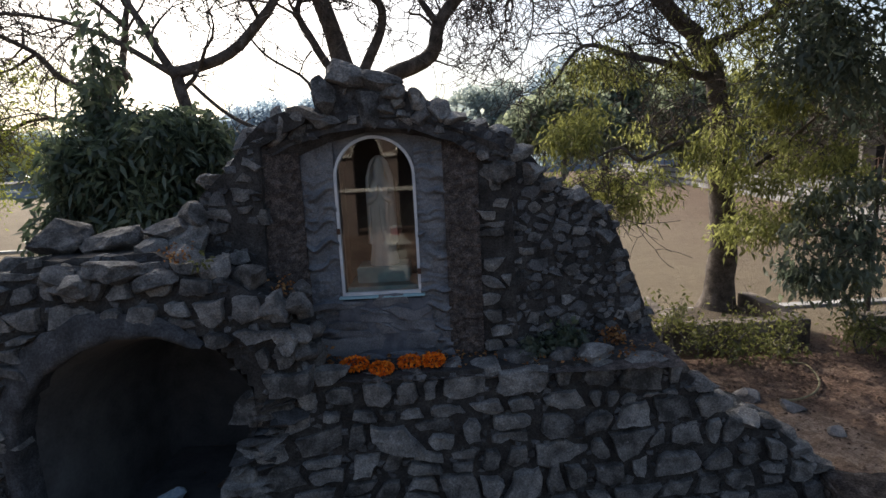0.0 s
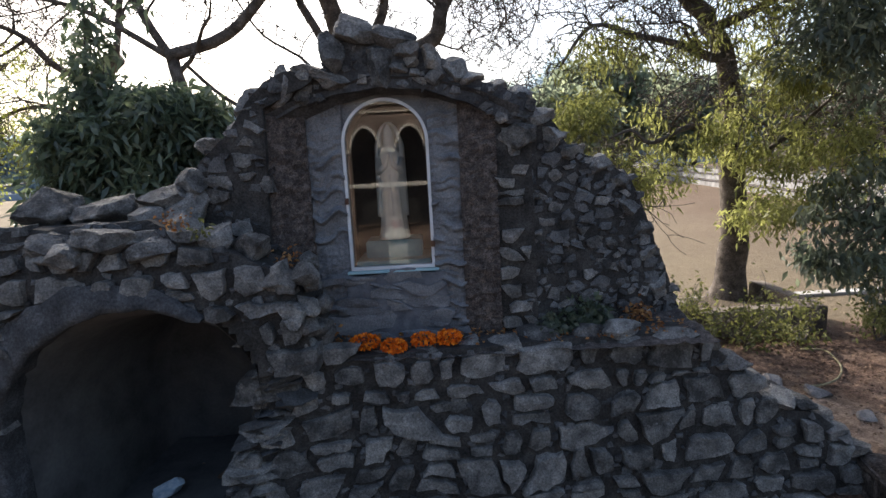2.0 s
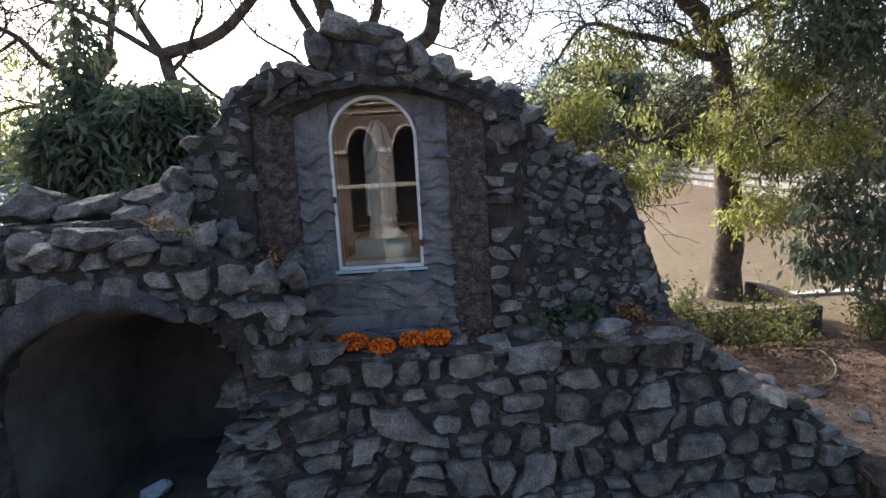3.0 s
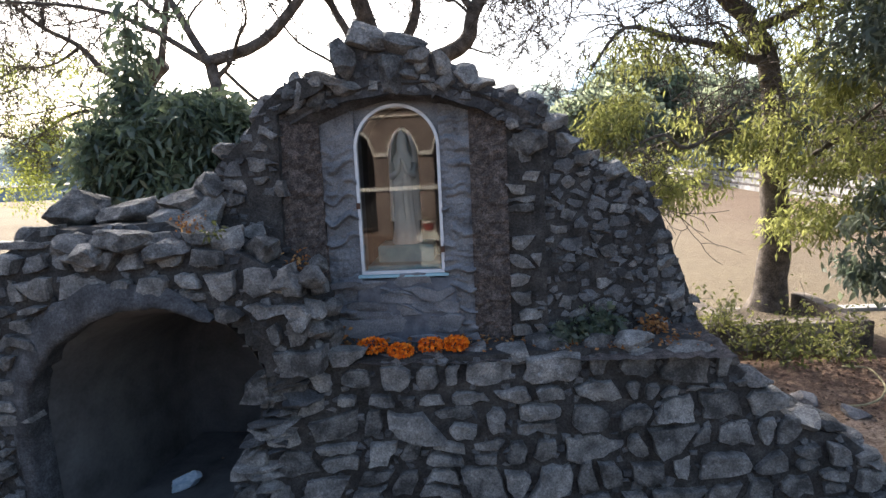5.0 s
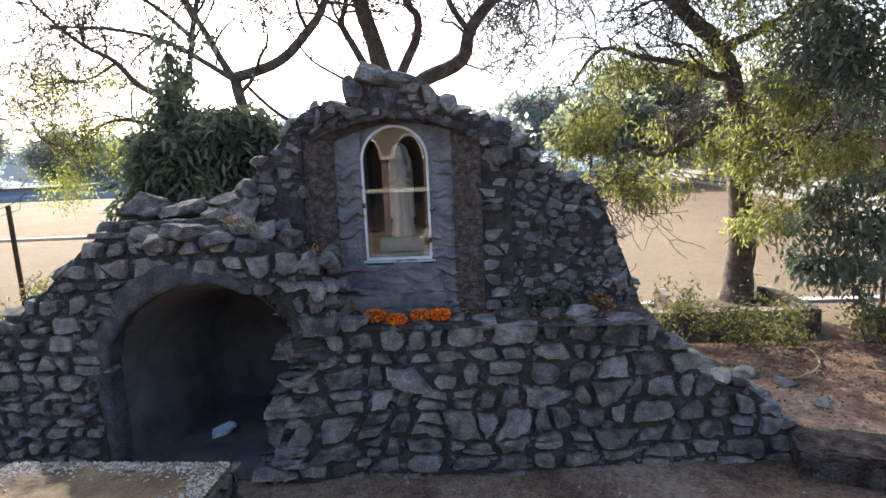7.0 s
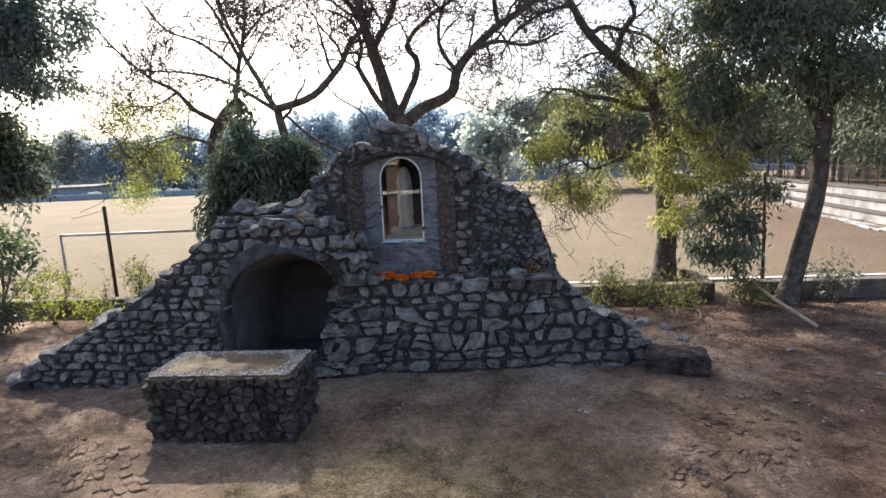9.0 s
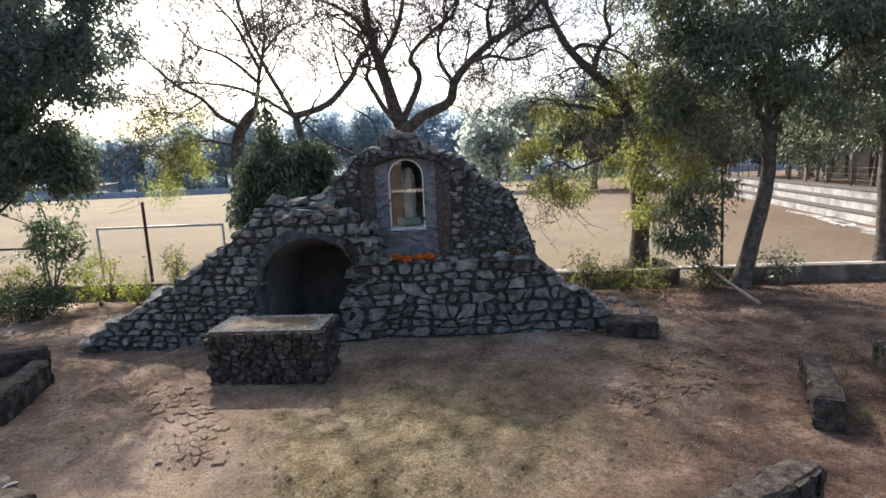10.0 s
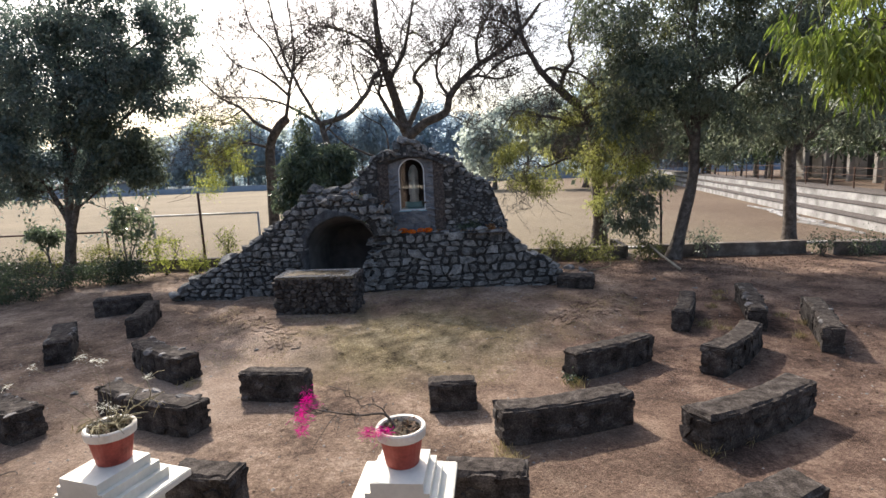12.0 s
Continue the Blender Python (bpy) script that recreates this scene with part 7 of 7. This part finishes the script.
def dry_grass():
    rng = np.random.default_rng(18)
    n = 42000
    a, r = rng.uniform(0, 2 * math.pi, n), 5.0 * np.sqrt(rng.uniform(0, 1, n))
    xy = np.stack([PC[0] + r * np.cos(a), PC[1] - 1.5 + r * np.sin(a)], 1)
    keep = [p[1] < 3.9 and noise.noise((p[0] * .9, p[1] * .9, 4)) + .5 * noise.noise((p[0] * 3, p[1] * 3, 2)) > .0 for p in xy]
    xy = xy[keep]
    B = np.array([(p[0], p[1], ground_z(*p) - .004) for p in xy])
    D = rng.normal(0, .75, B.shape)
    D[:, 2] = 1
    tagged(link("dry_grass", leaf_mesh("dry_grass", B, D, .05, .05, M_DRYGRASS, 19)), "short dry yellow grass on the terrace", "grass", kind="stuff")


dry_grass()


def pebbles():
    rng = random.Random(71)
    bag = Bag()
    for k in range(6500):
        x, y = rng.uniform(-9, 9), rng.uniform(-8.5, 4)
        if noise.noise((x * .7, y * .7, 11)) + .6 * rng.random() < .25:
            continue
        r = .007 + .02 * rng.random() ** 3
        z = ground_z(x, y)
        V = [(x + r * a * rng.uniform(.7, 1.3), y + r * b * rng.uniform(.7, 1.3), z + r * c) for a, b, c in ((1, 0, 0), (0, 1, 0), (-1, 0, 0), (0, -1, 0), (0, 0, .7), (0, 0, -.6))]
        bag.add(V, [(0, 1, 4), (1, 2, 4), (2, 3, 4), (3, 0, 4), (1, 0, 5), (2, 1, 5), (3, 2, 5), (0, 3, 5)])
    tagged(link("pebble_scatter", bag.mesh("pebble_scatter", M_GRAVEL)), "small pale pebbles scattered over bare earth", "gravel", kind="stuff")


pebbles()


def clods():
    rng = random.Random(72)
    bag = Bag()
    for k in range(9000):
        x, y = rng.uniform(-8, 9), rng.uniform(-8.5, 7.5)
        rim = abs(math.hypot(x - PC[0], y - PC[1]) - 4.9) < .6
        if not rim and (noise.noise((x * .9, y * .9, 17)) + .5 * rng.random() < .2 or math.hypot(x, y) < 1.8):
            continue
        r = .008 + (.035 if rim else .022) * rng.random() ** 3
        z = ground_z(x, y)
        V = [(x + r * a * rng.uniform(.7, 1.3), y + r * b * rng.uniform(.7, 1.3), z + r * c) for a, b, c in ((1, 0, 0), (0, 1, 0), (-1, 0, 0), (0, -1, 0), (0, 0, .75), (0, 0, -.6))]
        bag.add(V, [(0, 1, 4), (1, 2, 4), (2, 3, 4), (3, 0, 4), (1, 0, 5), (2, 1, 5), (3, 2, 5), (0, 3, 5)])
    tagged(link("earth_clods", bag.mesh("earth_clods", M_GROUND)), "crumbled clods of brown earth on the terrace", "earth", kind="stuff")


clods()


def tufts():
    rng = np.random.default_rng(28)
    spots = [(1.7, -4.1), (1.6, -3.9), (2.7, -2.0), (2.75, -1.9), (5.6, .8), (6.3, 2.2), (6.7, 2.9), (7.3, 1.4), (7.5, .9), (7.1, -.4), (4.4, -3.6), (3.9, -3.9), (-3.4, -1.9), (6.9, 3.4), (5.9, .6), (5.75, 1.0), (7.0, .1), (-4.0, -3.4)]
    B, D = [], []
    for x, y in spots:
        n = 55
        p = np.stack([rng.normal(x, .07, n), rng.normal(y, .07, n), np.full(n, ground_z(x, y))], 1)
        d = rng.normal(0, .4, p.shape)
        d[:, 2] = 1
        B.append(p), D.append(d)
    tagged(link("grass_tufts", leaf_mesh("grass_tufts", np.concatenate(B), np.concatenate(D), .15, .03, M_DRYGRASS, 40)), "dry grass tufts beside the stone benches", "grass", kind="stuff")


tufts()
stick_rng = random.Random(97)
for k in range(22):
    x, y = stick_rng.uniform(-7, 7), stick_rng.uniform(-7, 2)
    a, l = stick_rng.uniform(0, 6.28), stick_rng.uniform(.12, .4)
    pts = [(x + l * f * math.cos(a) + stick_rng.gauss(0, .02), y + l * f * math.sin(a) + stick_rng.gauss(0, .02), ground_z(x, y) + .015 + .02 * stick_rng.random()) for f in (0, .33, .66, 1)]
    V, F = tube(smooth_path(pts, 3), [.008 - .0004 * q for q in range(10)], 5)
    tagged(link("stick", raw("stick", V, F, M_BARK, True)), "thin dry fallen stick on the earth", "stick", "fallen sticks")


# ---- arcade behind the path, which the glass mirrors ----
def arcade():
    ob = thing("arcade", "cream arcaded building facing the shrine", "building", at=(-.2, -15.5, 0))
    n, w = 12, 2.0
    bm = bmesh.new()
    for i in range(n):
        x0 = (i - n / 2) * w
        prof = [(x0 + w / 2 - .66 * math.cos(a), 3.7 + .85 * math.sin(a) + .3 * max(0, math.sin(a) - .6)) for a in [math.pi * k / 12 for k in range(13)]]
        low = [(x0 + .34, 0.0)] + prof + [(x0 + w - .34, 0.0)]
        up = [(x0, 0.0)] + [(x0 + w * k / 12, 6.2) for k in range(13)] + [(x0 + w, 0.0)]
        f = [bm.verts.new((x, 0, z)) for x, z in low]
        g = [bm.verts.new((x, 0, z)) for x, z in up]
        bk = [bm.verts.new((x, -.4, z)) for x, z in low]
        for k in range(len(low) - 1):
            bm.faces.new([f[k], f[k + 1], g[k + 1], g[k]])
            bm.faces.new([f[k], bk[k], bk[k + 1], f[k + 1]])
    part("arch_wall", bm, M_ARCADE, ob)
    for i in range(n):
        x0 = (i - n / 2) * w
        bm = bmesh.new()
        pts = [(x0 + w / 2 - .66 * math.cos(a), .06, 3.7 + .85 * math.sin(a) + .3 * max(0, math.sin(a) - .6)) for a in [math.pi * k / 12 for k in range(13)]]
        V, F = tube(pts, [.07] * 13, 6)
        link("arch_moulding", raw("arch_moulding", V, F, M_WHITE, True), ob)
        bm = bmesh.new()
        box(bm, x0 - .34, x0 + .34, -.5, .14, 3.55, 3.72, .02)
        part("capital", bm, M_WHITE, ob)
    bm = bmesh.new()
    box(bm, -12, 12, -.35, .1, 2.0, 2.18, .02)
    part("balustrade_rail", bm, M_WHITE, ob)
    bm = bmesh.new()
    box(bm, -12, 12, -3.4, -3.2, 0, 6.2)
    part("back_wall", bm, M_NEARBLACK, ob)
    for z, d in ((5.25, .1), (5.6, .16), (5.78, .2)):
        bm = bmesh.new()
        box(bm, -12, 12, -.2, d, z, z + .09, .02)
        part("cornice", bm, M_CREAM, ob)
    bm = bmesh.new()
    box(bm, -12.4, 12.4, -3.6, .5, 6.2, 6.6, .04)
    part("roof", bm, M_FACADE, ob)


arcade()
